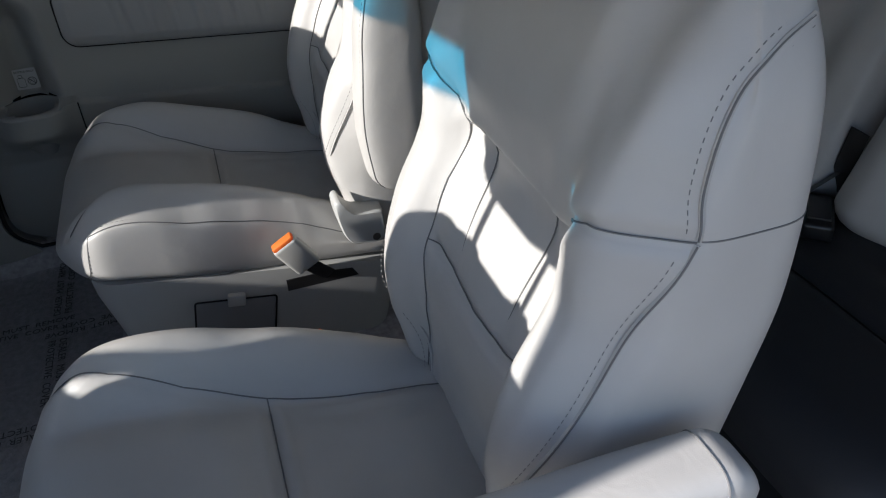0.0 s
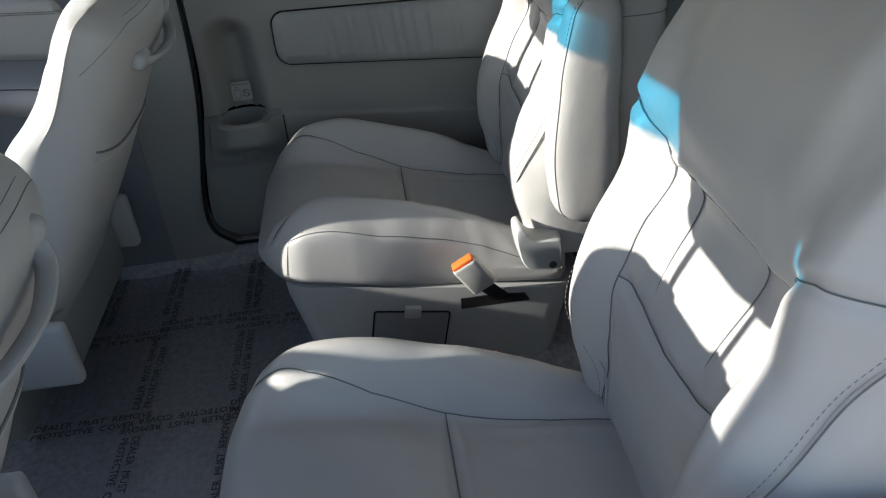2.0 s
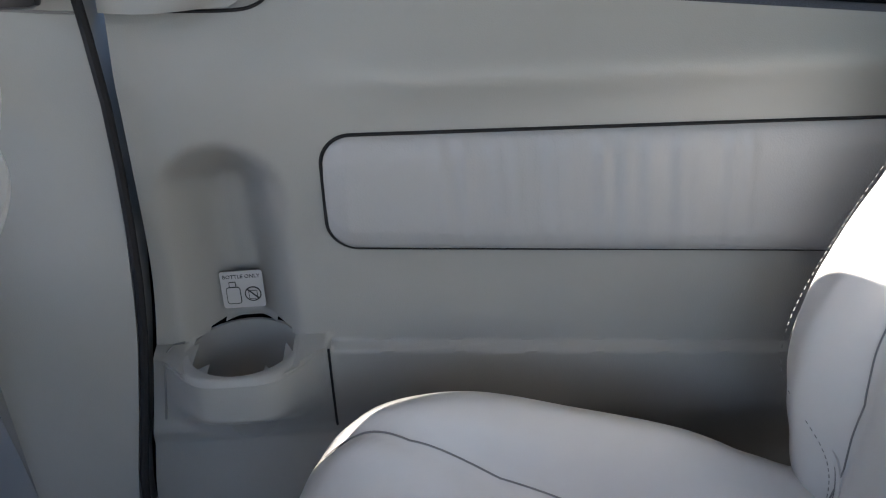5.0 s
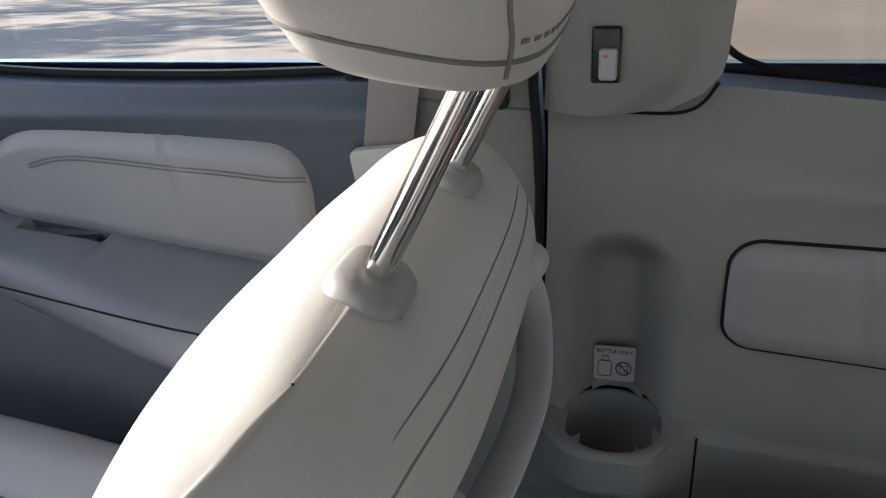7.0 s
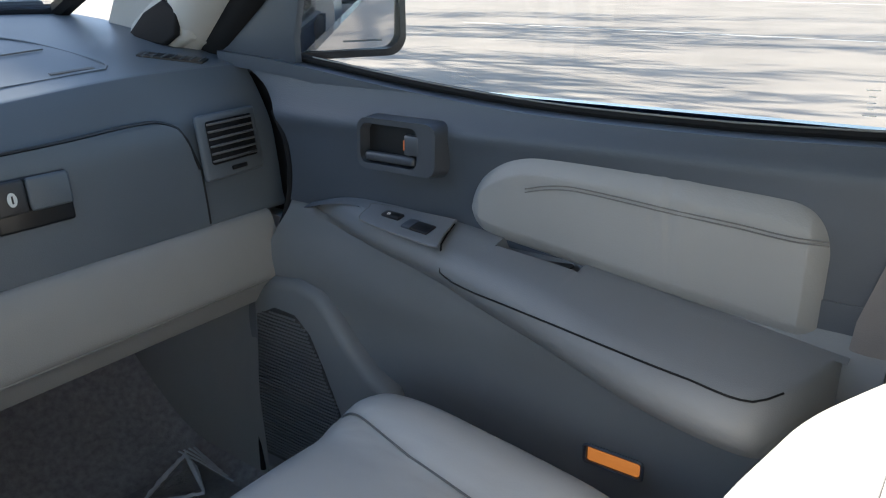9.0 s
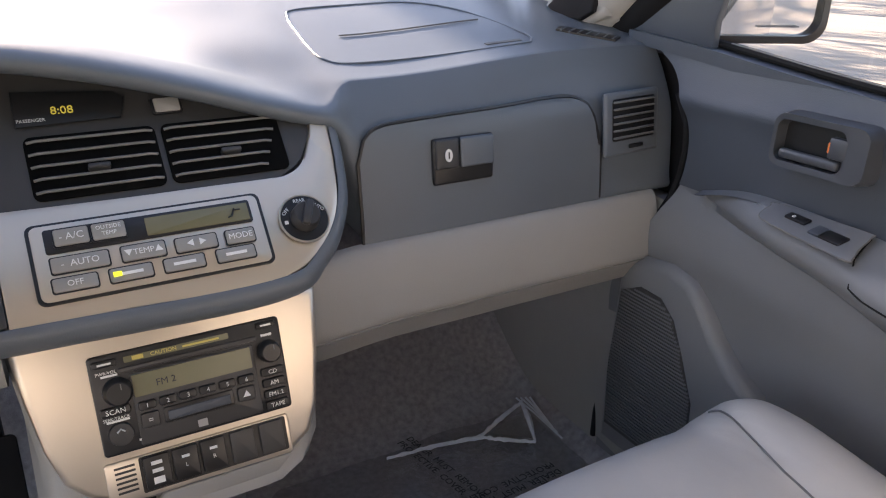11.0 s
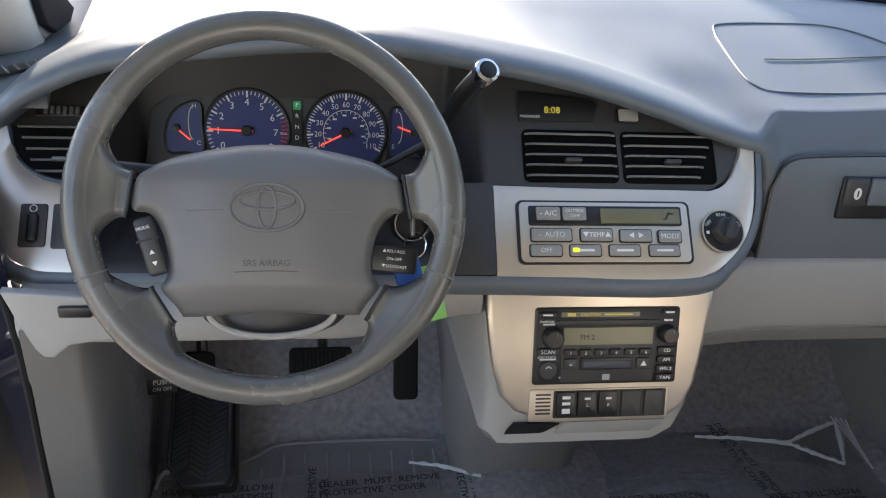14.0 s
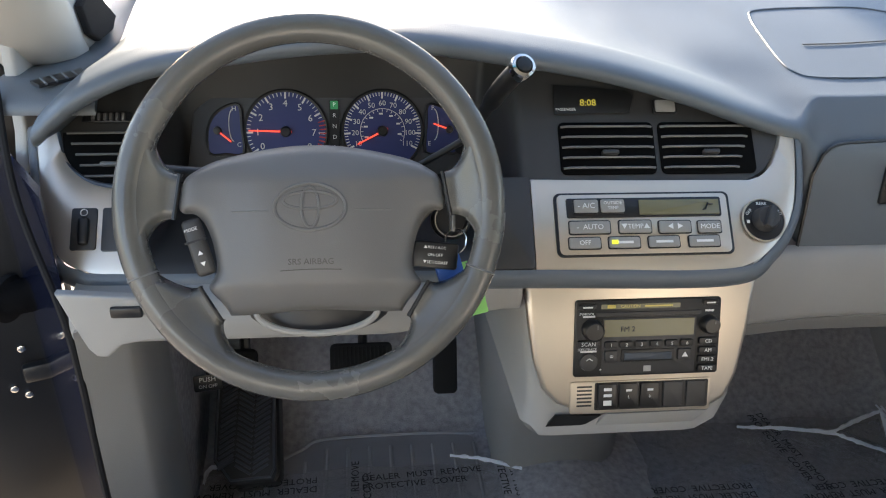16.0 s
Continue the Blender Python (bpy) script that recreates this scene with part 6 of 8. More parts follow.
part("disc_slot", plate("r", -0.073, 0.5295, 0.069, 0.5345, 0.002, 0.008, 0.002), DARK, rad, "disc slot")
part("caution_strip", plate("r", -0.066, 0.5385, 0.040, 0.5445, 0.0006, 0.008, 0.001, 0), LCD, rad, "narrow strip of small yellow print")
part("strip_print", plate("r", -0.008, 0.5405, 0.030, 0.5425, 0.0003, 0.0087, 0.0005, 0), YELLOW_INK, rad)
part("strip_lettering", words("CAUTION", 0.0058, rm(-0.027, 0.5414, 0.0088), 0.0002), YELLOW_INK, rad)
part("disc_mark", plate("r", -0.058, 0.5395, -0.047, 0.5437, 0.0003, 0.0087, 0.0005, 0), YELLOW_INK, rad)
for tx_, lx, lz in (("PWR/VOL", -0.0845, 0.5325), ("SEEK/TRACK", -0.0825, 0.4868), ("TUNE", 0.0800, 0.5330)):
    part("lettering", words(tx_, 0.0046, rm(lx, lz, 0.0084), 0.0002), WHITE, rad)
part("inner_frame", plate("r", -0.064, 0.4535, 0.0635, 0.5270, 0.0015, 0.008, 0.003), DARK, rad)
dsp = part("display", plate("r", -0.062, 0.5030, 0.0595, 0.5250, 0.001, 0.0095, 0.001, 0), LCD, rad, "olive radio display")
part("display_text", words("FM 2", 0.010, rm(-0.030, 0.5125, 0.0108), 0.0002), INK, dsp)
for kx, kz, rr in ((-0.077, 0.513, 0.0145), (0.080, 0.516, 0.0125)):
    kk = part("knob", lathe([(rr, 0), (rr, 0.004), (rr * 0.9, 0.012), (rr * 0.75, 0.014), (0.0001, 0.0142)], 24, rm(kx, kz, 0.008)), BLACK, rad, "black rotary knob")
    part("knob_mark", rbox((0.003, rr * 0.45, 0.0146), (0.001, rr * 0.4, 0.0005), 0, 1, rm(kx, kz, 0.008)), THREAD, kk)
ec = part("rocker", lathe([(0.0125, 0), (0.0115, 0.004), (0.0001, 0.005)], 24, rm(-0.081, 0.471, 0.008)), DARK, rad)
part("rocker_mark", tube([rm(-0.081, 0.474, 0.0135) @ V(p) for p in ((-0.004, 0, 0), (0, 0.003, 0), (0.004, 0, 0))], 0.0008, 4), WHITE, ec)
for i in range(6):
    x0 = -0.061 + 0.0205 * i
    button(rad, "r", x0, 0.4885, x0 + 0.0175, 0.4975, text=str(i + 1), size=0.0065, base=0.0095, mat=BLACK)
tp = part("cassette_slot", plate("r", -0.038, 0.4700, 0.0345, 0.4860, 0.002, 0.0095, 0.002), BLACK, rad, "cassette slot")
part("cassette_flap", plate("r", -0.034, 0.4725, 0.0305, 0.4820, 0.0015, 0.0112, 0.001), PANEL_DARK, tp)
button(rad, "r", -0.0605, 0.4705, -0.0425, 0.4855, text="=", size=0.009, base=0.0095, mat=DARK)
button(rad, "r", 0.0385, 0.4705, 0.0575, 0.4855, text="\u25b2", size=0.009, base=0.0095, mat=DARK)
for i, tx in enumerate(("CD", "AM", "FM1.2", "TAPE")):
    z0 = 0.4895 - 0.0120 * i
    button(rad, "r", 0.0675, z0, 0.0925, z0 + 0.0092, text=tx, size=0.0068, base=0.008, mat=BLACK)
button(rad, "r", -0.0965, 0.4900, -0.0680, 0.4990, text="SCAN", size=0.0075, base=0.008, mat=BLACK)
button(rad, "r", -0.0965, 0.5385, -0.0730, 0.5455, label="bar", base=0.008, mat=BLACK)
button(rad, "r", 0.0700, 0.5410, 0.0910, 0.5475, text="", label="bar", base=0.008, mat=BLACK)
part("maker_plate", plate("r", -0.0065, 0.4565, 0.0035, 0.4640, 0.0006, 0.0095, 0.0005, 0), PAPER, rad, "tiny pale plate")
pr = bmesh.new()
for x, z, w in ((-0.0545, 0.4605, 0.022), (0.044, 0.4615, 0.014), (-0.082, 0.5295, 0.016), (-0.0815, 0.4845, 0.022), (0.080, 0.5335, 0.012)):
    join(pr, rbox((0, 0, 0), (w, 0.0022, 0.0003), 0, 1, rm(x, z, 0.0092)))
part("small_print", pr, WHITE, rad, "lines of tiny white print", kind="stuff")
# switch row
swr = thing("switch_row", "row of five dark switches under the radio", "switch panel", (0, 0, 0))
part("frame", plate("r", -0.1035, 0.4010, 0.0895, 0.4440, 0.004, 0.003, 0.004, 0.0015), SILVER, swr, "silver frame")
part("recess", plate("r", -0.0705, 0.4060, 0.0850, 0.4425, 0.0010, 0.0068, 0.002, 0), BLACK, swr)
for i, x0 in enumerate((-0.067, -0.038, -0.009, 0.0225, 0.0545)):
    b = part("switch", plate("r", x0, 0.4085, x0 + 0.026, 0.4415, 0.004, 0.0072, 0.002, 0.0012), BLACK if i < 3 else DARK, swr, "black rocker switch" if i < 3 else "dark blank switch")
    if i == 0:
        for z in (0.4345, 0.4265, 0.4165):
            part("print_bar", rbox((0, 0, 0), (0.011, 0.004 if z > 0.42 else 0.007, 0.0003), 0, 1, rm(x0 + 0.013, z, 0.0115)), WHITE, b)
    elif i < 3:
        part("print_bar", rbox((0, 0, 0), (0.008, 0.003, 0.0003), 0, 1, rm(x0 + 0.013, 0.4325, 0.0115)), WHITE, b)
        part("print_bar", words("L" if i == 1 else "R", 0.006, rm(x0 + 0.013, 0.4235, 0.0115), 0.0002), WHITE, b)
gl = bmesh.new()
for i in range(6):
    rbox((0, 0, 0), (0.020, 0.0022, 0.0012), 0, 1, rm(-0.0845, 0.4125 + 0.005 * i, 0.0072), gl)
part("sensor_grille", gl, DARK, swr, "small slotted grille")

# passenger side: glovebox
gb = thing("glovebox", "closed grey glovebox with a dark latch", "glovebox", (0, 0, 0))


def pface(x, z, out=0.0):
    """The front of the dash on the passenger side."""
    y = lerp_line(z, [(0.565, 1.086), (0.60, 1.088), (0.66, 1.094), (0.712, 1.100), (0.737, 1.113), (0.757, 1.136)])
    return V((x, y - out, z))


GT = table([(0.245, 0.690), (0.252, 0.706), (0.268, 0.719), (0.30, 0.7235), (0.45, 0.728), (0.571, 0.732), (0.605, 0.722), (0.618, 0.703), (0.626, 0.66)])
part("lid", sheet(lambda u, v: pface(0.245 + 0.388 * u, 0.577 + (GT(0.245 + 0.388 * u) - 0.577) * v, 0.0045), 60, 30, thick=(0, 0.004, 0)), DASH, gb, "smooth grey glovebox lid", sharp=60)
gap = [pface(0.243, 0.577, 0.003)] + [pface(0.243, 0.60 + 0.02 * i, 0.003) for i in range(5)] + [pface(0.243 + 0.385 * i / 40, GT(0.243 + 0.385 * i / 40) + 0.002, 0.003) for i in range(1, 40)] + [pface(0.632, 0.66 - 0.02 * i, 0.003) for i in range(5)]
part("lid_gap", tube(gap, 0.0026, 6), BLACK, gb, "dark gap round the lid")
lt = part("latch", rbox((0, -0.007, 0), (0.093, 0.062, 0.008), 0.005, 3, facing(pface(0.392, 0.677, 0.006), (1, 0, 0), (0, 0.1, 1))), BLACK, gb, "black latch recess")
part("latch_lever", rbox((0.019, 0.003, 0.006), (0.052, 0.040, 0.008), 0.004, 3, facing(pface(0.392, 0.677, 0.006), (1, 0, 0), (0, 0.1, 1))), DASH, lt)
part("lock_plate", rbox((-0.027, 0.003, 0.006), (0.036, 0.040, 0.008), 0.004, 3, facing(pface(0.392, 0.677, 0.006), (1, 0, 0), (0, 0.1, 1))), DARK, lt)
part("key_slot", prism([(0.0055 * math.cos(a), 0.0085 * math.sin(a)) for a in [2 * math.pi * i / 16 for i in range(16)]], 0.001, facing(pface(0.365, 0.680, 0.0165), (1, 0, 0), (0, 0.1, 1)), 0), WHITE, lt, "white ring of the lock")
part("key_hole", rbox((0, 0, 0.0012), (0.002, 0.009, 0.0006), 0, 1, facing(pface(0.365, 0.680, 0.0165), (1, 0, 0), (0, 0.1, 1))), BLACK, lt)
# outer vent on the passenger side
sv = part("air_vent", rbox((0, 0, 0), (0.116, 0.094, 0.010), 0.008, 3, facing(pface(0.689, 0.688, 0.004), (1, 0.10, 0), (0, 0.12, 1))), DASH, dash, "grey outer air vent")
svm = facing(pface(0.689, 0.695, 0.010), (1, 0.10, 0), (0, 0.12, 1))
part("vent_opening", prism(rrect(0.090, 0.062, 0.004), 0.001, svm, 0), BLACK, sv, "black vent opening")
for i in range(6):
    part("louvre", rbox((0, -0.026 + 0.0105 * i, 0.002), (0.088, 0.0032, 0.005), 0.001, 1, svm), LOUVRE, sv)
part("thumb_wheel", rbox((0.005, -0.0415, 0.001), (0.030, 0.007, 0.004), 0.002, 2, svm), BLACK, sv)
# lower light grey panels
lowp = [(1.090, 0.578), (1.076, 0.572), (1.066, 0.545), (1.060, 0.505), (1.058, 0.480), (1.062, 0.470), (1.074, 0.458), (1.088, 0.434), (1.10, 0.426), (1.16, 0.424), (1.35, 0.43)]
part("lower_panel", loft([smooth_line([V((x, p[0] - 0.016 * step(0.30, 0.14, x), p[1])) for p in lowp], 3) for x in [0.140 + 0.60 * i / 20 for i in range(21)]], cap=False, closed=False), DASH_LOW, dash, "light grey lower dash panel", sharp=60)
part("lower_crease", tube([(x, 1.0605 - 0.016 * step(0.30, 0.14, x), 0.4705) for x in [0.15 + 0.585 * i / 20 for i in range(21)]], 0.0012, 5), PANEL, dash)
kneep = [(1.00, 0.600), (0.965, 0.590), (0.948, 0.570), (0.950, 0.545), (0.962, 0.532), (1.0, 0.522), (1.12, 0.50), (1.30, 0.50)]
part("knee_panel", loft([smooth_line([V((x, p[0] + 0.05 * step(-0.35, -0.18, x), p[1] + 0.0 * x)) for p in kneep], 3) for x in [-0.708 + 0.538 * i / 24 for i in range(25)]], cap=False, closed=False), DASH_LOW, dash, "light grey knee panel under the wheel", sharp=60)
part("knee_flap", prism([(-0.716, 0.610), (-0.703, 0.566), (-0.692, 0.534), (-0.684, 0.523), (-0.672, 0.5215), (-0.664, 0.528), (-0.654, 0.538), (-0.625, 0.5435), (-0.60, 0.545), (-0.60, 0.600)], 0.012, Matrix(((1, 0, 0, 0), (0, 0, -1, 0.956), (0, 1, 0, 0), (0, 0, 0, 1))), 0.004, 3), DASH_LOW, dash, "light grey corner flap of the knee panel")
part("data_socket", rbox((-0.640, 0.942, 0.586), (0.036, 0.008, 0.014), 0.003, 2), BLACK, dash, "small dark opening with a bolt")
# air bag cover and demister grilles on the dash top


def tp_(x, y):
    """Height of the passenger dash top."""
    up = 0.018 * step(0.30, 0.62, x)
    return V((x, y, lerp_line(y, [(1.172, 0.775 + up), (1.22, 0.786 + up), (1.31, 0.805 + up), (1.45, 0.833 + up * 0.5), (1.58, 0.853), (1.74, 0.866)])))


ab = smooth_line([tp_(x, y) + V((0, 0, 0.0006)) for x, y in ((0.262, 1.228), (0.255, 1.26), (0.262, 1.34), (0.275, 1.42), (0.30, 1.455), (0.40, 1.465), (0.50, 1.45), (0.555, 1.37), (0.585, 1.24), (0.580, 1.205), (0.55, 1.198), (0.40, 1.205), (0.29, 1.212))], 8, True)
abc = part("airbag_cover", tube(ab, 0.0016, 6, True), DASH, dash, "raised rim of the air bag cover")
part("airbag_slit", tube([tp_(x, 1.318 - 0.03 * (x - 0.317)) + V((0, 0, 0.0018)) for x in [0.317 + 0.018 * i for i in range(14)]], 0.0012, 5), SEAM, abc)
part("airbag_print", rbox((0, 0, 0), (0.062, 0.007, 0.0008), 0, 1, facing(tp_(0.535, 1.213) + V((0, 0, 0.0006)), (1, -0.03, 0.05), (0, 1, 0.21))), SEAM, abc, "small dark moulded print")
for s in (1, -1):
    dm_ = facing((0.694, 1.213, 0.8015), (0.75, -0.66, -0.14), (0.66, 0.75, 0.16)) if s > 0 else facing((-0.716, 1.130, 0.8062), (0.62, 0.78, 0.03), (-0.78, 0.62, 0.02))
    dv = part("demister", prism([(-0.050, -0.010), (0.045, -0.016), (0.052, 0.012), (-0.046, 0.014)], 0.004, dm_, 0.001), BLACK, dash, "black demister grille")
    for i in range(7):
        part("slat", tube([dm_ @ V((-0.042 + 0.0135 * i, -0.012, 0.0036)), dm_ @ V((-0.034 + 0.0135 * i, 0.012, 0.0036))], 0.0017, 5), DASH, dv)

# ---- instrument cluster ----
ic_ = thing("instrument_cluster", "blue-faced instrument cluster under the dash hood", "instruments", (0, 0, 0))
IM = facing((-0.402, 1.222, 0.712), (1, 0, 0), (0, 0.30, 1))
part("back_plate", prism([(-0.215, -0.075), (0.215, -0.075), (0.20, 0.02), (0.165, 0.048), (0.06, 0.062), (-0.06, 0.062), (-0.165, 0.048), (-0.20, 0.02)], 0.006, IM @ pose(0, 0, -0.008), 0.003), material("cluster_plate", (0.07, 0.07, 0.075), 0.5, vary=0.1), ic_, "dark dial surround")


def dial(cx, r, n_big, n_small, nums, a0, a1, needle, nlen):
    d = part("dial", lathe([(r, 0), (r, 0.002), (0.0001, 0.002)], 48, IM @ pose(cx, -0.008, 0)), GAUGE_BLUE, ic_, "round blue dial")
    tk = bmesh.new()
    for i in range(n_big + 1):
        a = radians(a0 + (a1 - a0) * i / n_big)
        join(tk, rbox((r * 0.90, 0, 0), (r * 0.16, 0.0026, 0.0006), 0, 1, IM @ pose(cx, -0.008, 0.0028, 0, 0, math.degrees(a))))
    for i in range(n_small + 1):
        a = a0 + (a1 - a0) * i / n_small
        join(tk, rbox((r * 0.93, 0, 0), (r * 0.09, 0.0011, 0.0005), 0, 1, IM @ pose(cx, -0.008, 0.0027, 0, 0, a)))
    part("scale", tk, WHITE, d, "white scale marks")
    nb = bmesh.new()
    for i, tx in enumerate(nums):
        a = radians(a0 + (a1 - a0) * i / (len(nums) - 1))
        words(tx, r * (0.19 if len(nums) > 9 else 0.24), IM @ pose(cx + r * 0.70 * math.cos(a), -0.008 + r * 0.70 * math.sin(a), 0.0030), 0.0002, bm=nb)
    part("numerals", nb, WHITE, d, "white numerals")
    na = radians(needle)
    part("needle", tube([IM @ V((cx - 0.008 * math.cos(na), -0.008 - 0.008 * math.sin(na), 0.006)), IM @ V((cx + nlen * math.cos(na), -0.008 + nlen * math.sin(na), 0.006))], [0.0016, 0.0009], 6), NEEDLE, d, "red pointer")
    part("dial_ring", tube([IM @ V((cx + (r + 0.0012) * math.cos(a), -0.008 + (r + 0.0012) * math.sin(a), 0.001)) for a in [2 * math.pi * i / 48 for i in range(48)]], 0.0026, 6, True), BLACK, d, "dark ring round the dial")
    part("hub", lathe([(0.0075, 0.002), (0.0075, 0.008), (0.006, 0.010), (0.0001, 0.010)], 20, IM @ pose(cx, -0.008, 0)), BLACK, d)
    return d


tach = dial(-0.074, 0.0555, 8, 40, [str(i) for i in range(9)], 212, -33.7, 178, 0.051)
red = bmesh.new()
for i in range(9):
    join(red, rbox((0.0516, 0, 0), (0.0092, 0.0016, 0.0006), 0, 1, IM @ pose(-0.074, -0.008, 0.0030, 0, 0, 15.4 - 6.14 * i)))
part("red_zone", red, material("dial_red", (0.55, 0.035, 0.03), 0.5), tach, "red marks of the top speed band")
sp_ = dial(0.0615, 0.0555, 10, 50, [str(10 * i) for i in range(1, 12)], 207, -27, 207, 0.040)
part("inner_scale", tube([IM @ V((0.0615 + 0.0315 * math.cos(a), -0.008 + 0.0315 * math.sin(a), 0.0028)) for a in [radians(210 - 6 * i) for i in range(40)]], 0.0006, 4), WHITE, sp_)
km = bmesh.new()
for i in range(19):
    a = radians(207 - 13 * i)
    join(km, rbox((0.0290, 0, 0), (0.0033, 0.0009, 0.0005), 0, 1, IM @ pose(0.0615, -0.008, 0.0027, 0, 0, math.degrees(a))))
for i in range(7):
    a = radians(200 - 35 * i)
    join(km, rbox((0.0615 + 0.0245 * math.cos(a), -0.008 + 0.0245 * math.sin(a), 0.0027), (0.0055, 0.0024, 0.0005), 0, 1, IM))
part("inner_marks", km, WHITE, sp_, "small inner scale marks")
for cx, tx, na in ((-0.158, ("H", "C"), -40), (0.147, ("F", "E"), 160)):
    sgn = 1 if cx < 0 else -1
    sg = part("side_gauge", prism([(p.x, p.y) for p in smooth_line([(sgn * a, b, 0) for a, b in ((-0.022, -0.036), (0.0, -0.037), (0.024, -0.036), (0.023, 0.0), (0.021, 0.030), (0.004, 0.029), (-0.014, 0.017), (-0.024, -0.006))], 3, True)], 0.002, IM @ pose(cx, -0.002, 0), 0), GAUGE_BLUE, ic_, "small blue gauge")
    part("gauge_ring", tube([IM @ V((cx + p.x, -0.002 + p.y, 0.001)) for p in smooth_line([(sgn * a, b, 0) for a, b in ((-0.022, -0.036), (0.0, -0.037), (0.024, -0.036), (0.023, 0.0), (0.021, 0.030), (0.004, 0.029), (-0.014, 0.017), (-0.024, -0.006))], 3, True)], 0.0024, 6, True), BLACK, sg, "dark ring round the gauge")
    arc = [IM @ V((cx + sgn * (0.012 + 0.006 * math.cos(q)), 0.001 + 0.022 * math.sin(q), 0.003)) for q in [radians(90 + 18 * i) for i in range(11)]]
    part("scale", tube(arc, 0.0008, 4), WHITE, sg)
    lb = words(tx[0], 0.009, IM @ pose(cx + sgn * 0.014, 0.024, 0.003), 0.0002)
    part("letter", lb, WHITE, sg)
    part("letter", words(tx[1], 0.009, IM @ pose(cx + sgn * 0.019, -0.026, 0.003), 0.0002), WHITE, sg)
    hub = V((cx - sgn * 0.010, -0.006, 0.005))
    part("needle", tube([IM @ hub, IM @ (hub + V((0.024 * math.cos(radians(na)), 0.024 * math.sin(radians(na)), 0)))], 0.0011, 5), NEEDLE, sg)
    part("hub", lathe([(0.006, 0), (0.005, 0.006), (0.0001, 0.007)], 16, IM @ Matrix.Translation(hub - V((0, 0, 0.004)))), BLACK, sg)
gs = part("gear_window", prism(rrect(0.014, 0.076, 0.002), 0.001, IM @ pose(-0.006, -0.002, 0.0), 0), BLACK, ic_, "narrow gear indicator")
for i, tx in enumerate("PRND2"):
    part("gear_letter", words(tx, 0.0082, IM @ pose(-0.006, 0.029 - 0.0150 * i, 0.0022), 0.0002), WHITE, gs)
part("gear_lamp", rbox((-0.006, 0.0285, 0.0012), (0.0105, 0.0115, 0.0006), 0, 1, IM), GEAR_LED, gs, "lit green park lamp")

# ---- steering wheel ----
wh = thing("steering_wheel", "grey leather four-spoke steering wheel", "steering wheel", (0, 0, 0))
TAU = radians(25)
WM = facing((-0.418, 0.876, 0.742), (1, 0, 0), (0, math.sin(TAU), math.cos(TAU)))
RW = 0.1785
part("rim", tube([WM @ V((RW * math.cos(a), RW * math.sin(a), 0)) for a in [2 * math.pi * i / 96 for i in range(96)]], 0.0150, 16, True), WHEEL_LEATHER, wh, "worn grey leather rim", sharp=80)
for a in (-21, 201):
    part("rim_joint", tube([WM @ (Matrix.Rotation(radians(a), 4, "Z") @ V((RW + 0.0152 * math.cos(q), 0, 0.0152 * math.sin(q)))) for q in [2 * math.pi * i / 16 for i in range(16)]], 0.0012, 4, True), SEAM, wh)
thr = bmesh.new()
for i in range(150):
    a = 2 * math.pi * i / 150
    p = WM @ V(((RW - 0.0150) * math.cos(a), (RW - 0.0150) * math.sin(a), 0.0055))
    q = WM @ V(((RW - 0.0150) * math.cos(a + 0.018), (RW - 0.0150) * math.sin(a + 0.018), 0.0062))
    tube([p, q], 0.0006, 4, bm=thr)
part("stitching", thr, WHEEL_LEATHER, wh, "stitching round the inside of the rim", kind="stuff")


PAD_TOP = table([(-0.128, 0.030), (-0.122, 0.036), (-0.10, 0.0485), (-0.065, 0.0575), (-0.03, 0.0632), (0.0, 0.0648), (0.03, 0.0632), (0.065, 0.0575), (0.10, 0.0485), (0.122, 0.036), (0.128, 0.030)])
PAD_W = table([(0.0, 0.087), (0.06, 0.093), (0.16, 0.1055), (0.20, 0.1065), (0.245, 0.102), (0.30, 0.0985), (0.42, 0.1000), (0.56, 0.1055), (0.68, 0.1150), (0.74, 0.1255), (0.77, 0.1320), (0.82, 0.1335), (0.92, 0.1310), (1.0, 0.1255)])


def pad_point(u, v):
    """The air bag cover: u from side to side, v from bottom to top."""
    x = (2 * u - 1) * PAD_W(v)
    lo, hi = -0.1055 + 0.002 * math.cos(x * 40), PAD_TOP(x * 0.125 / PAD_W(v) if v > 0.9 else x)
    y = lo + (hi - lo) * v
    e = min(PAD_W(v) - abs(x), (hi - y) * 0.9, (y - lo) * 0.9)
    rim = 1 - math.exp(-max(0.0, e) / 0.0045)
    dome = 0.012 * math.exp(-((x / 0.075) ** 4)) * math.exp(-(((y + 0.02) / 0.075) ** 4))
    brow = -0.010 * step(0.025, 0.062, y) - 0.007 * step(-0.07, -0.10, y)
    return WM @ V((x, y, -0.014 + 0.016 * rim + dome + brow))


pad_b = sheet(pad_point, 90, 80)
sheet(lambda u, v: WM @ V(((2 * u - 1) * PAD_W(v), -0.1055 + (PAD_TOP((2 * u - 1) * 0.125) + 0.1055) * v, -0.04)), 20, 40, bm=pad_b)
side_l = [[pad_point(u, v / 60) for v in range(61)] for u in (0, 1)]
for row in side_l:
    loft([row, [p - WM.to_3x3() @ V((0, 0, 0.026)) for p in row]], cap=False, closed=False, bm=pad_b)
for v in (0, 1):
    row = [pad_point(u / 40, v) for u in range(41)]
    loft([row, [p - WM.to_3x3() @ V((0, 0, 0.026)) for p in row]], cap=False, closed=False, bm=pad_b)
pad = part("centre_pad", pad_b, WHEEL_PAD, wh, "grey padded wheel centre", sharp=60)


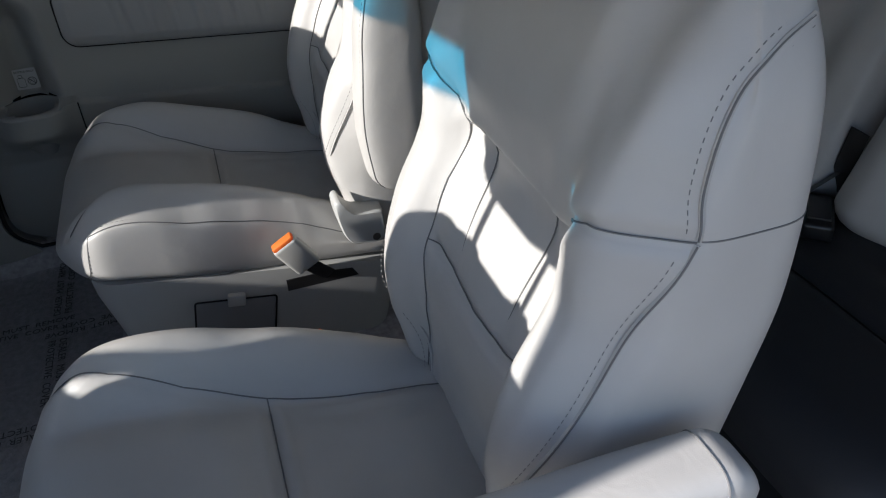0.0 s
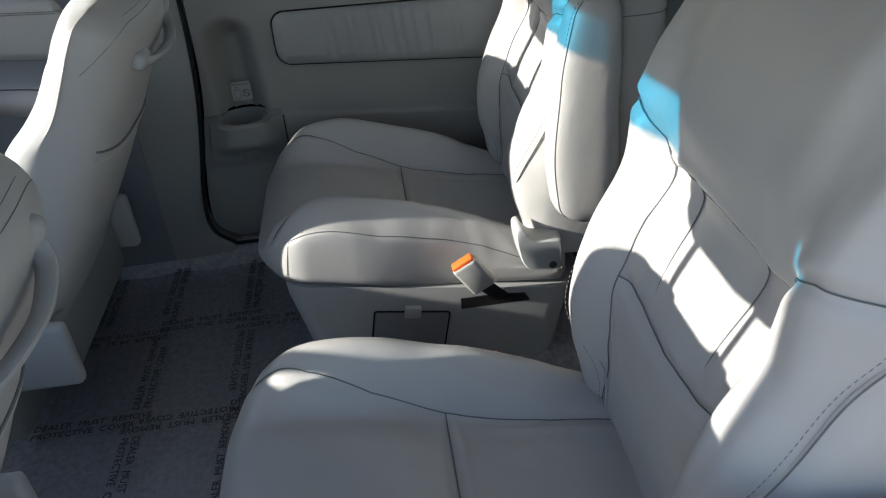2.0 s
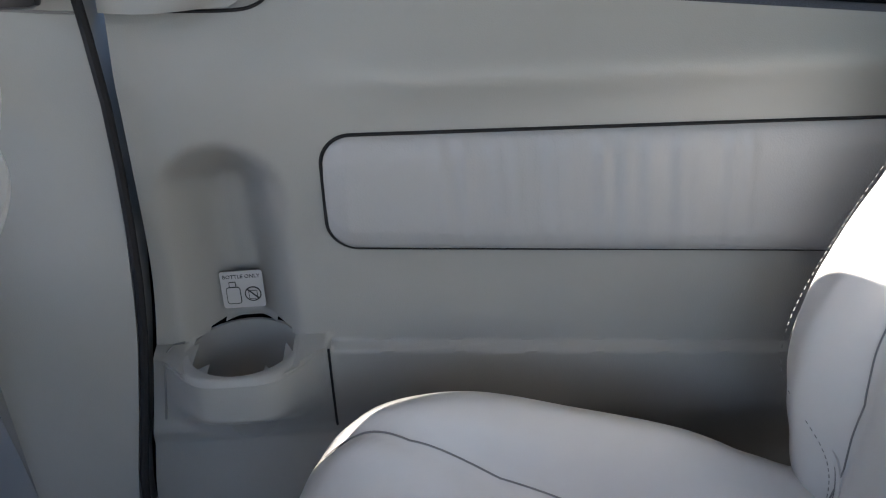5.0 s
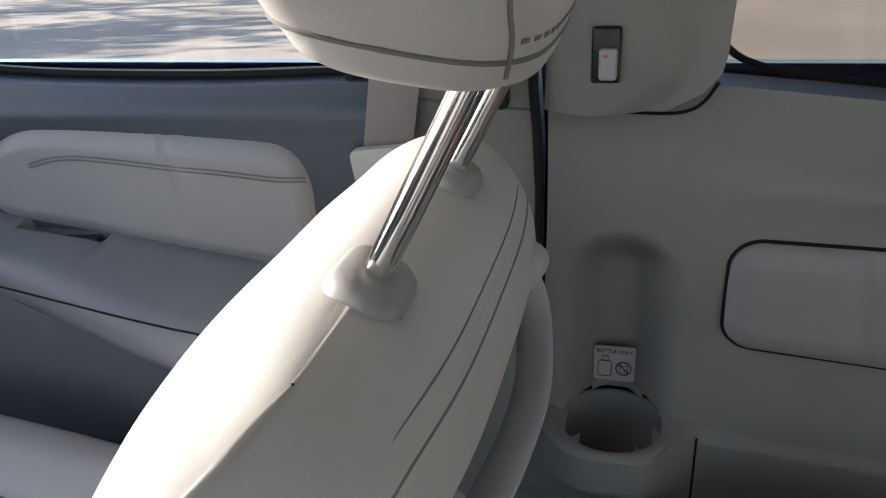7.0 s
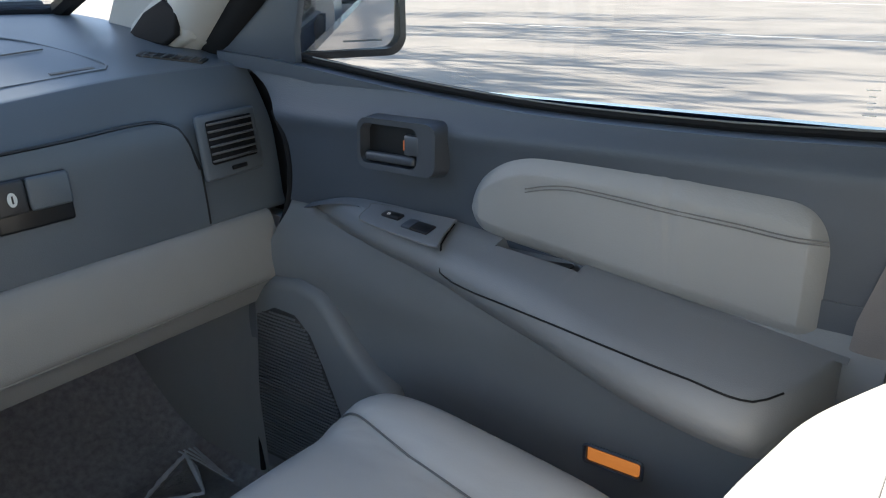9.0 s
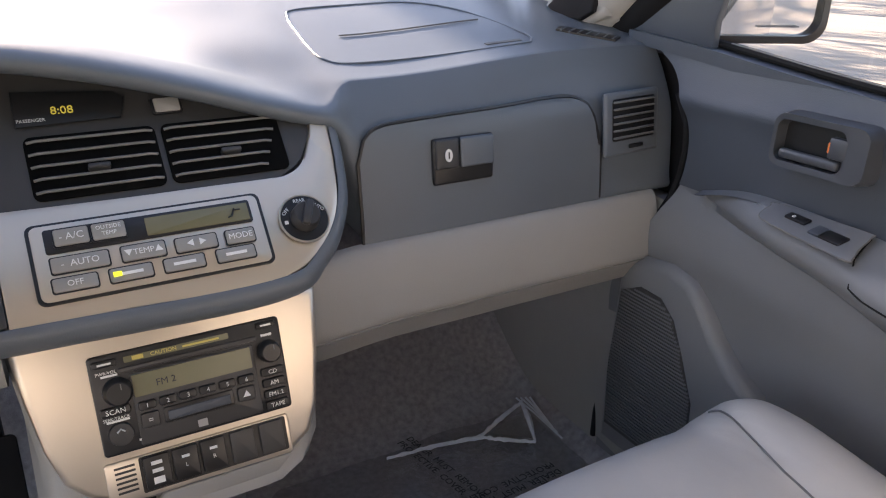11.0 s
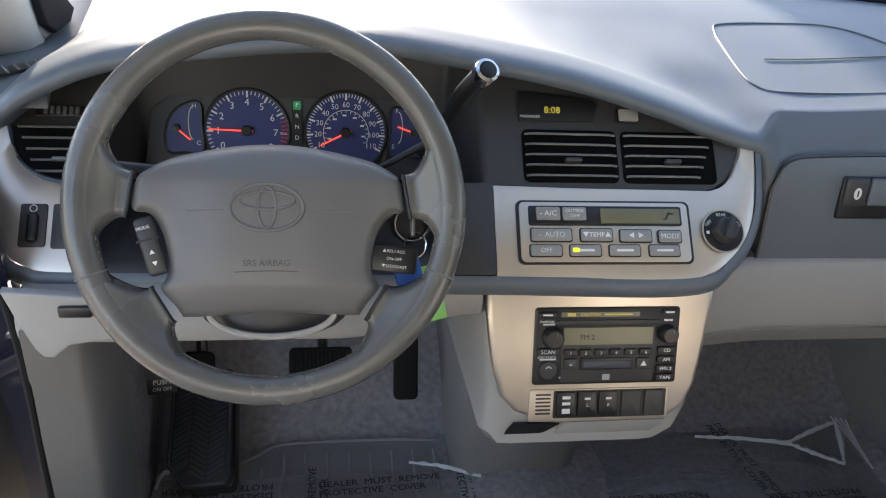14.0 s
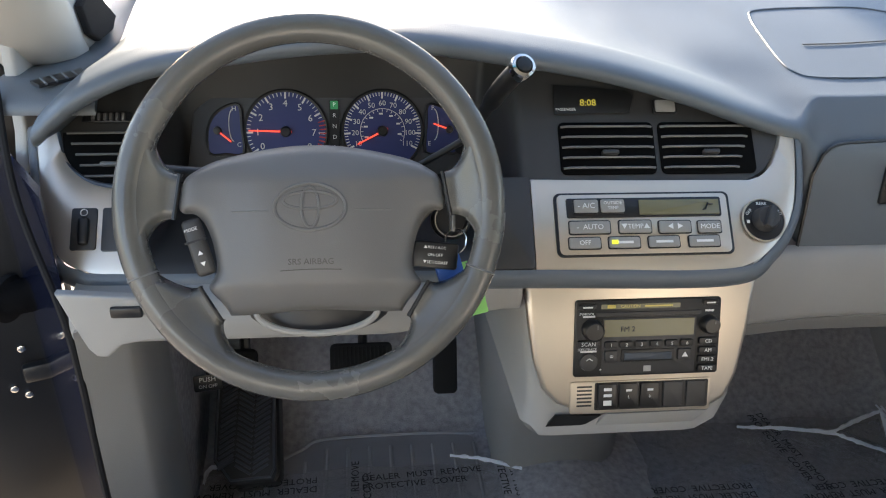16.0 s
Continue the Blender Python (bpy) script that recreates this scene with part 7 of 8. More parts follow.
def pad_lift(x, y, lift=0.0):
    """A place on the face of the pad."""
    v = (y + 0.1035) / (PAD_TOP(x) + 0.1035)
    p = pad_point(0.5 + 0.5 * x / PAD_W(v), v)
    return p + WM.to_3x3() @ V((0, 0, lift))


part("pad_print", words("SRS AIRBAG", 0.0085, Matrix.Translation(pad_lift(-0.003, -0.052, 0.0002) - WM.translation) @ WM, 0.0004), WHEEL_LEATHER, pad, "moulded air bag lettering")
part("pad_print", tube([pad_lift(-0.033 + 0.006 * i, -0.0595, 0.0) for i in range(11)], 0.0005, 4), WHEEL_LEATHER, pad)
for k, (rx, ry, oy) in enumerate(((0.0345, 0.0225, 0.002), (0.026, 0.0085, 0.0085), (0.0085, 0.0200, 0.002))):
    part("emblem", tube([pad_lift(-0.0025 + rx * math.cos(a), oy + ry * math.sin(a), 0.0) for a in [2 * math.pi * i / 48 for i in range(48)]], 0.0019 if k == 0 else 0.0015, 6, True), WHEEL_PAD, pad, "raised plain oval of the emblem")
for s in (-1, 1):
    part("pad_line", tube([pad_lift(-0.001 + s * (0.042 + 0.0036 * i), -0.0005, 0.0) for i in range(11)], 0.0008, 5), SEAM, pad)
# spokes: an upper and a lower pair of leather webs that flare into the rim
def web(a0, a1, t0, t1, s, flare):
    """A spoke from the pad's edge a0-a1 to the rim between two angles."""
    A0, A1 = V((*a0, 0)), V((*a1, 0))

    def on_rim(v):
        a = radians(t0 + (t1 - t0) * v)
        return V(((RW - 0.006) * math.cos(a), (RW - 0.006) * math.sin(a), 0))

    def f(u, v):
        k = u ** flare
        ca, cb = (A0 + A1) * 0.5, on_rim(0.5)
        p = ca.lerp(cb, u) + (A0.lerp(A1, v) - ca).lerp(on_rim(v) - cb, k)
        e = min(1.0, min(v, 1 - v) * (A1 - A0).lerp(on_rim(1) - on_rim(0), k).length / 0.010)
        p.z = -0.003 + 0.0145 * step(0.15, 1.0, u) - 0.011 * (1 - math.sqrt(max(0.0, 1 - (1 - e) ** 2)))
        return WM @ V((s * p.x, p.y, p.z))
    return sheet(f, 24, 36, thick=WM.to_3x3() @ V((0, 0, -0.012)))


for s in (-1, 1):
    for a0, a1, t0, t1, fl in (((0.1305, 0.0365), (0.1385, -0.0090), 26, -14, 2.4), ((0.1150, -0.0760), (0.0935, -0.1120), -19, -66, 1.9)):
        part("spoke", web(a0, a1, t0, t1, s, fl), WHEEL_LEATHER, wh, "grey leather wheel spoke", sharp=60)
        part("spoke_gap", tube([WM @ V((s * a0[0] * 0.992, a0[1] * 0.992, -0.004)), WM @ V((s * a1[0] * 0.992, a1[1] * 0.992, -0.004))], 0.0022, 6), BLACK, wh)
au = part("audio_control", rbox((0, 0, 0), (0.019, 0.058, 0.012), 0.005, 3, WM @ pose(-0.1135, -0.0365, -0.004, 0, 0, 16)), DARK, wh, "dark audio control pad")
part("lettering", words("MODE", 0.0046, WM @ pose(-0.1195, -0.0190, 0.0026, 0, 0, 16), 0.0002), WHITE, au)
part("arrow", words("\u25b2", 0.0055, WM @ pose(-0.1110, -0.0420, 0.0026, 0, 0, 16), 0.0002), WHITE, au)
part("arrow", words("\u25bc", 0.0055, WM @ pose(-0.1080, -0.0530, 0.0026, 0, 0, 16), 0.0002), WHITE, au)
part("pad_split", rbox((0, 0, 0), (0.022, 0.002, 0.0006), 0, 1, WM @ pose(-0.1150, -0.0300, 0.0024, 0, 0, 16)), BLACK, au)

# column, stalks, ignition
col = thing("steering_column", "dark steering column with stalks and ignition lock", "steering column", (0, 0, 0))
part("shroud", loft([[WM @ V((0.055 * k * math.cos(a), -0.012 + 0.05 * k * math.sin(a) - 0.01 * (1 - k), z)) for a in [2 * math.pi * i / 20 for i in range(20)]] for k, z in ((0.9, -0.035), (1.1, -0.06), (1.2, -0.20), (1.2, -0.38))]), DARK, col, "dark column shroud", sharp=60)
part("lower_shroud", loft([[WM @ V((w * math.cos(a), -0.105 + 0.030 * math.sin(a), z)) for a in [2 * math.pi * i / 20 for i in range(20)]] for w, z in ((0.050, -0.03), (0.075, -0.05), (0.09, -0.20))]), DARK, col, "dark lower column cover", sharp=60)
part("column_edge", tube([WM @ V((0.062 * math.cos(a), -0.104 + 0.024 * math.sin(a), -0.02)) for a in [math.pi + math.pi * i / 20 for i in range(21)]], 0.0035, 8), DASH_LOW, col, "pale rim of the column cover")
part("stalk", tube([WM @ V((-0.04, 0.03, -0.07)), WM @ V((-0.10, 0.036, -0.055)), WM @ V((-0.16, 0.040, -0.045))], [0.007, 0.008, 0.009], 10), BLACK, col, "black light stalk")
part("stalk", tube([WM @ V((0.04, 0.03, -0.07)), WM @ V((0.10, 0.040, -0.060)), WM @ V((0.155, 0.070, -0.05))], [0.0035, 0.0035, 0.004], 10), BLACK, col, "black wiper stalk")
cz = part("cruise_stalk", rbox((0, 0, 0), (0.048, 0.028, 0.012), 0.003, 2, WM @ pose(0.122, -0.050, -0.022, 0, 0, -6)), BLACK, col, "black cruise stalk end with small white print")
for i, tx_ in enumerate(("\u25b2RES / ACC", "ON-OFF", "\u25bcSET/COAST")):
    part("lettering", words(tx_, 0.0043, WM @ pose(0.122, -0.042 - 0.0078 * i, -0.0155, 0, 0, -6), 0.0002), WHITE, cz)
part("ignition_ring", lathe([(0.0215, 0), (0.0215, 0.012), (0.017, 0.016), (0.0155, 0.010), (0.0001, 0.010)], 28, WM @ pose(0.142, -0.014, -0.055)), BLACK, col, "black ignition lock")
part("ignition_metal", tube([WM @ V((0.142 + 0.0175 * math.cos(a), -0.014 + 0.0175 * math.sin(a), -0.039)) for a in [2 * math.pi * i / 28 for i in range(28)]], 0.0012, 6, True), CHROME, col)
ky = thing("car_keys", "keys with a blue head and green tag in the ignition", "keys", (0, 0, 0))
part("key_blade", rbox((0, 0, 0), (0.004, 0.020, 0.022), 0.0015, 2, WM @ pose(0.142, -0.016, -0.030)), LOUVRE, ky)
part("blue_key", rbox((0, 0, 0), (0.030, 0.042, 0.006), 0.004, 2, WM @ pose(0.140, -0.072, -0.032, 0, 12, 15)), BLUE_KEY, ky, "blue plastic key head")
part("key_ring", tube([WM @ V((0.145 + 0.011 * math.cos(a), -0.036 + 0.013 * math.sin(a), -0.026)) for a in [2 * math.pi * i / 24 for i in range(24)]], 0.0009, 5, True), CHROME, ky)
part("tag", rbox((0, 0, 0), (0.022, 0.060, 0.0012), 0.0004, 1, WM @ pose(0.166, -0.088, -0.050, 0, 10, 12)), GREEN_TAG, ky, "green paper tag")
part("tag_print", rbox((0, 0, 0), (0.012, 0.020, 0.0006), 0, 1, WM @ pose(0.165, -0.080, -0.0490, 0, 10, 12)), PAPER, ky)
# gear selector on the column
gsx = thing("gear_lever", "column gear lever with a chromed end", "gear lever", (0, 0, 0))
part("lever", tube(smooth_line([(-0.247, 1.075, 0.730), (-0.232, 1.045, 0.775), (-0.213, 1.012, 0.823), (-0.197, 0.992, 0.852)], 6), [0.0085] * 10 + [0.0115] * 9, 12), BLACK, gsx, "glossy black lever shaft")
gd_ = V((0.17, -0.72, 0.62)).normalized()
gm = facing((-0.194, 0.988, 0.856), gd_.orthogonal(), gd_.cross(gd_.orthogonal()))
part("end_cap", lathe([(0.0135, -0.012), (0.0145, 0.0), (0.0135, 0.004), (0.010, 0.0055), (0.0085, 0.003), (0.0001, 0.003)], 28, gm), CHROME, gsx, "chromed lever end")
part("end_button", lathe([(0.0088, 0.002), (0.0084, 0.0062), (0.006, 0.0070), (0.0001, 0.0072)], 20, gm), BLACK, gsx)


# ---- driver's doorway: trim, body, open door ----
kl = bmesh.new()


def kick_l(u, v):
    z = 0.0 + 0.56 * v
    return V((-0.703 + 0.045 * min(1.0, u / 0.7) - 0.02 * step(0.7, 1, u), 0.94 + 0.055 * u / 0.7 + 0.16 * step(0.62, 1, u), z))


sheet(kick_l, 20, 16, thick=(-0.004, 0.03, 0), bm=kl)
setting("kick_panel_left", kl, DASH_LOW, "light grey trim at the foot of the driver's doorway", "wall")
kc = sheet(lambda u, v: V((-0.680 - 0.02 * u, 1.165 + 0.48 * u, 0.0 + 0.56 * v)), 8, 10, thick=(-0.03, 0, 0))
setting("kick_carpet_left", kc, CARPET, "dark carpet beside the driver's footwell", "wall")
jam = sheet(lambda u, v: V((-0.714 - 0.168 * u, 0.962 + 0.25 * u + 0.02 * (1 - v), -0.06 + 0.78 * v)), 10, 16, thick=(-0.01, 0.03, 0))
setting("door_jamb_left", jam, PAINT, "dark blue painted door jamb", "car body")
setting("trim_seal_left", tube(smooth_line([(-0.712, 0.958, 0.0), (-0.712, 0.950, 0.15), (-0.709, 0.942, 0.35), (-0.707, 0.942, 0.50), (-0.722, 0.965, 0.58), (-0.77, 1.03, 0.70), (-0.79, 1.10, 0.85), (-0.78, 1.10, 1.0)], 6), 0.0045, 8), RUBBER, "black rubber seal of the driver's doorway", "trim")
od = thing("door_3", "open driver's door with black edge and bolts", "door", (0, 0, 0), kind="structure")
DM = facing((-0.835, 1.20, 0.0), (0.93, 0.37, 0), (0, 0, 1)) @ Matrix.Scale(-1, 4, (1, 0, 0))
part("door_edge", prism([(-0.03, -0.16), (0.90, -0.12), (0.92, 0.70), (0.86, 0.80), (0.02, 0.84), (-0.02, 0.78)], 0.10, DM @ pose(0, 0, -0.10), 0.02, 3), BLACK, od, "black inner face of the open door")
part("door_skin", prism([(-0.03, -0.18), (0.92, -0.14), (0.94, 0.72), (0.0, 0.80)], 0.02, DM @ pose(0, 0, -0.125), 0.005), PAINT, od, "dark blue outer skin")
for bx, bz in ((0.056, 0.38), (0.079, 0.312), (0.062, 0.296)):
    part("bolt", lathe([(0.006, 0), (0.006, 0.004), (0.004, 0.005), (0.0001, 0.005)], 8, DM @ pose(bx, bz, 0.0)), CHROME, od, "steel hinge bolt")
part("check_strap", rbox((0.025, 0.338, 0.006), (0.075, 0.030, 0.02), 0.006, 2, DM), BLACK, od)
bt = []
for i in range(41):
    bt.append(0.022 + 0.004 * math.sin(i * math.pi / 2.0))
part("cable_boot", tube([V((-0.800, 1.165, 0.492)).lerp(V((-0.882, 1.165, 0.474)), i / 40) for i in range(41)], bt, 12), RUBBER, od, "ribbed black rubber cable sleeve")
part("boot_collar", lathe([(0.036, 0), (0.036, 0.01), (0.02, 0.014)], 20, facing((-0.886, 1.172, 0.473), (0.3, 0.9, 0.1), (0.1, 0, 1))), RUBBER, od)

# ---- pedals ----
ped = thing("brake_pedal", "black ribbed brake pedal on its arm", "pedal", (0, 0, 0))
PM = facing((-0.381, 1.352, 0.214), (1, 0, 0), (0, 0.45, 1))
part("pad", prism(rrect(0.115, 0.060, 0.010), 0.014, PM, 0.004), RUBBER, ped, "black ribbed rubber pad")
rb_ = bmesh.new()
for i in range(14):
    rbox((-0.048 + 0.0074 * i, 0, 0.0155), (0.0035, 0.050, 0.004), 0.001, 1, PM, rb_)
part("ribs", rb_, RUBBER, ped)
part("arm", tube([(-0.378, 1.37, 0.22), (-0.378, 1.40, 0.30), (-0.378, 1.36, 0.44)], 0.009, 8), BLACK, ped)
acc = thing("accelerator_pedal", "tall black accelerator pedal", "pedal", (0, 0, 0))
part("pad", prism(rrect(0.046, 0.125, 0.010), 0.014, facing((-0.222, 1.37, 0.190), (1, 0, 0), (0, 0.5, 1)), 0.005), RUBBER, acc, "black rubber pad")
part("arm", tube([(-0.222, 1.40, 0.23), (-0.222, 1.42, 0.32), (-0.23, 1.38, 0.45)], 0.008, 8), BLACK, acc)
pb = thing("parking_brake", "black parking brake pedal with white lettering", "pedal", (0, 0, 0))
part("pad", prism(rrect(0.06, 0.052, 0.012), 0.016, facing((-0.600, 1.35, 0.215), (1, 0, 0), (0, 0.45, 1)), 0.006), RUBBER, pb)
part("arm", tube([(-0.595, 1.37, 0.22), (-0.60, 1.42, 0.32), (-0.62, 1.38, 0.46)], 0.010, 8), BLACK, pb)
PL = facing((-0.640, 1.25, 0.249), (1, 0.15, 0), (0, 0.35, 1))
tg_ = part("sign", prism(rrect(0.046, 0.028, 0.003), 0.003, PL, 0.001), BLACK, pb, "small black plate")
part("lettering", words("PUSH", 0.0115, PL @ pose(0, 0.006, 0.0034), 0.0003), WHITE, tg_)
part("lettering", words("ON OFF", 0.0085, PL @ pose(0, -0.006, 0.0034), 0.0003), WHITE, tg_)
part("sign_stem", tube([PL @ V((0, 0, 0)), PL @ V((0.01, 0.05, -0.10))], 0.005, 6), BLACK, pb)
FOOT_RUBBER = material("footrest_rubber", (0.035, 0.035, 0.038), 0.5, vary=0.1)
fr = thing("footrest", "black rubber footrest with herringbone ribs", "footrest", (0, 0, 0))
FM = facing((-0.598, 1.285, 0.085), (1, 0, 0), (0, 1, 0.62))
FR = [(-0.055, 0.14), (0.050, 0.14), (0.062, -0.060), (0.056, -0.076), (-0.018, -0.080), (-0.050, -0.040)]
part("pad", prism(FR, 0.020, FM, 0.006, 3), FOOT_RUBBER, fr, "black rubber pad")
part("base", prism([(a + 0.006, b) for a, b in FR], 0.060, FM @ pose(0, 0, -0.058), 0.004), BLACK, fr, "black wedge under the pad")
hb_ = bmesh.new()
for i in range(20):
    for cx, rz in ((-0.028, 32), (0.003, -32), (0.034, 32)):
        join(hb_, rbox((0, 0, 0), (0.032, 0.0042, 0.005), 0, 1, FM @ pose(cx, -0.058 + 0.0098 * i + (0.014 if cx < -0.02 and i == 0 else 0), 0.0212, 0, 0, rz)))
part("herringbone", hb_, PANEL_DARK, fr, kind="stuff")
part("rim", tube([FM @ V((x, y, 0.021)) for x, y in ((-0.052, 0.13), (-0.047, -0.038), (-0.016, -0.076), (0.052, -0.072), (0.058, -0.058), (0.048, 0.13))], 0.0025, 6), PANEL_DARK, fr)

# ---- floor mat and protective film ----
mat_ = thing("floor_mat", "dark rubber floor mat with raised ribs", "floor mat", (0, 0, 0))
MO = smooth_line([(-0.56, 0.80, 0), (-0.56, 1.27, 0), (-0.535, 1.31, 0), (-0.50, 1.335, 0), (-0.46, 1.362, 0), (-0.30, 1.368, 0), (-0.17, 1.362, 0), (-0.145, 1.34, 0), (-0.14, 1.20, 0), (-0.14, 0.80, 0)], 4)
part("sheet", prism([(p.x, p.y) for p in reversed(MO)], 0.008, pose(0, 0, 0.004), 0.002), material("mat_rubber", (0.32, 0.32, 0.335), 0.55, grain=0.1, vary=0.1), mat_, "dark grey rubber sheet")
for i in range(10):
    x = -0.535 + 0.0415 * i
    y1 = 1.255 if i < 1 else 1.30 if i < 2 else 1.335
    part("rib", tube([(x, 0.82, 0.013), (x, y1 - 0.01, 0.013), (x, y1, 0.010)], 0.0042, 6), material("mat_rib", (0.36, 0.36, 0.375), 0.42) if i == 0 else bpy.data.materials["mat_rib"], mat_)
part("edge", tube([(p.x * 1.0, p.y, 0.012) for p in MO], 0.004, 6), bpy.data.materials["mat_rib"], mat_)


def film(name, x0, y0, x1, y1, z, label):
    f = thing(name, label, "plastic film", (0, 0, 0))
    nx, ny = max(8, int((x1 - x0) * 45)), max(8, int((y1 - y0) * 45))

    def fn(u, v):
        x, y = x0 + (x1 - x0) * u, y0 + (y1 - y0) * v
        x += 0.010 * noise.noise(V((y * 9, 1, 0))) * (1 if u in (0, 1) else 0)
        y += 0.012 * noise.noise(V((x * 9, 7, 0))) * (1 if v in (0, 1) else 0)
        return V((x, y, z + 0.009 * abs(noise.noise(V((x * 7, y * 7, 0)))) + 0.0016 * (0.5 - abs(noise.noise(V((x * 15 + y * 5, y * 9, 2)))))))
    part("sheet", sheet(fn, nx, ny), FILM, f, "thin clear crinkled film")
    return f


def film_text(f, cx, cy, turn, z, w=0.21):
    """Two lines of print centred at cx, cy."""
    b = words("DEALER  MUST  REMOVE", 0.0205, pose(cx, cy, z, 0, 0, turn) @ pose(-w / 2, 0.011, 0), 0.0002, "LEFT")
    words("PROTECTIVE  COVER", 0.0205, pose(cx, cy, z, 0, 0, turn) @ pose(-w / 2, -0.011, 0), 0.0002, "LEFT", bm=b)
    part("print", b, INK, f, "two lines of black print")


ZF = 0.0165
rear_film = film("protective_film", -0.72, -0.10, 0.74, 0.40, 0.012, "clear protective film with black print on the carpet")
for k, (cx, cy) in enumerate(((0.335, 0.305), (0.63, 0.115), (0.335, -0.07), (0.05, 0.12), (-0.25, 0.305), (-0.25, -0.07), (0.63, 0.45))):
    for dx, dy, tn in ((-0.135, 0, -90), (0.135, 0, 90), (0, 0.095, 180), (0, -0.095, 0)):
        x, y = cx + dx, cy + dy
        if -0.09 < y < 0.40 and -0.70 < x < 0.72:
            film_text(rear_film, x, y, tn, ZF + 0.005)
drv_film = film("protective_film", -0.70, 0.82, -0.10, 1.27, 0.018, "clear protective film with black print over the floor mat")
film_text(drv_film, -0.275, 1.228, 3, 0.028, 0.22)
film_text(drv_film, -0.385, 1.16, 90, 0.028)
film_text(drv_film, -0.57, 1.222, 182, 0.028)
film_text(drv_film, -0.11, 1.19, -88, 0.028)
film_text(drv_film, -0.275, 0.98, 180, 0.028)
psg_film = film("protective_film", 0.13, 0.86, 0.72, 1.36, 0.010, "clear protective film with black print in the passenger footwell")
for cx, cy, tn in ((0.46, 1.27, -80), (0.24, 1.165, 180), (0.55, 1.155, 182), (0.33, 1.02, 0), (0.62, 1.02, 90)):
    film_text(psg_film, cx, cy, tn, 0.0195)

# Opaque blue-white puts the glints of the clear film into the colour.
FILM_GLINT = material("film_glint", (0.78, 0.83, 0.90), 0.16, vary=0.12, vary_size=30)
scr = thing("film_scrap", "crumpled shiny scrap of clear film on the floor", "plastic film", (0, 0, 0))


def strip(pts, widths, rise):
    """A narrow crinkled band along points on the floor."""
    p = smooth_line(pts, 8)
    n = len(p) - 1

    def f(u, v):
        i = min(n - 1, int(u * n))
        q, d = p[i].lerp(p[i + 1], u * n - i), (p[i + 1] - p[i]).normalized()
        w = lerp_table(u, [(k / (len(widths) - 1), x) for k, x in enumerate(widths)])
        r = q + V((-d.y, d.x, 0)) * w * (v - 0.5)
        r.z += rise * (1 - (2 * v - 1) ** 2) + 0.003 * noise.noise(V((u * 12, v * 3, 5)))
        return r
    return sheet(f, 40, 6, thick=(0, 0, -0.0008))


part("fold", strip([(0.381, 1.325, 0.028), (0.477, 1.315, 0.028), (0.577, 1.294, 0.030)], (0.003, 0.006, 0.009, 0.014), 0.005), FILM_GLINT, scr, "folded strip with the glint in its colour")
part("fold", strip([(0.572, 1.296, 0.030), (0.640, 1.320, 0.040), (0.697, 1.334, 0.048)], (0.006, 0.012, 0.007), 0.005), FILM_GLINT, scr, "folded strip with the glint in its colour")
part("fold", strip([(0.697, 1.336, 0.048), (0.683, 1.290, 0.042), (0.657, 1.228, 0.030)], (0.006, 0.013, 0.005), 0.005), FILM_GLINT, scr, "folded strip with the glint in its colour")
part("fold", strip([(0.572, 1.294, 0.030), (0.612, 1.262, 0.030), (0.657, 1.228, 0.030)], (0.006, 0.011, 0.005), 0.004), FILM_GLINT, scr, "folded strip with the glint in its colour")
part("sheet", prism([(0.59, 1.292), (0.655, 1.238), (0.690, 1.325)], 0.0006, pose(0, 0, 0.034), 0), FILM, scr, "clear film between the folds")
sc2 = thing("film_scrap", "narrow shiny strip of clear film on the floor", "plastic film", (0, 0, 0))
part("fold", strip([(-0.216, 1.278, 0.032), (-0.17, 1.268, 0.034), (-0.12, 1.248, 0.036), (-0.085, 1.230, 0.036)], (0.003, 0.007, 0.010, 0.004), 0.004), FILM_GLINT, sc2, "folded edge with the glint in its colour")
sc4 = thing("film_scrap", "shiny turned-up edge of the film beside the footrest", "plastic film", (0, 0, 0))
part("fold", strip([(-0.670, 1.235, 0.030), (-0.664, 1.272, 0.034), (-0.620, 1.274, 0.032), (-0.560, 1.262, 0.030)], (0.004, 0.010, 0.006, 0.004), 0.005), FILM_GLINT, sc4, "turned-up edge with the glint in its colour")
sc3 = thing("film_scrap", "folded shiny edge of film by the passenger door", "plastic film", (0, 0, 0))
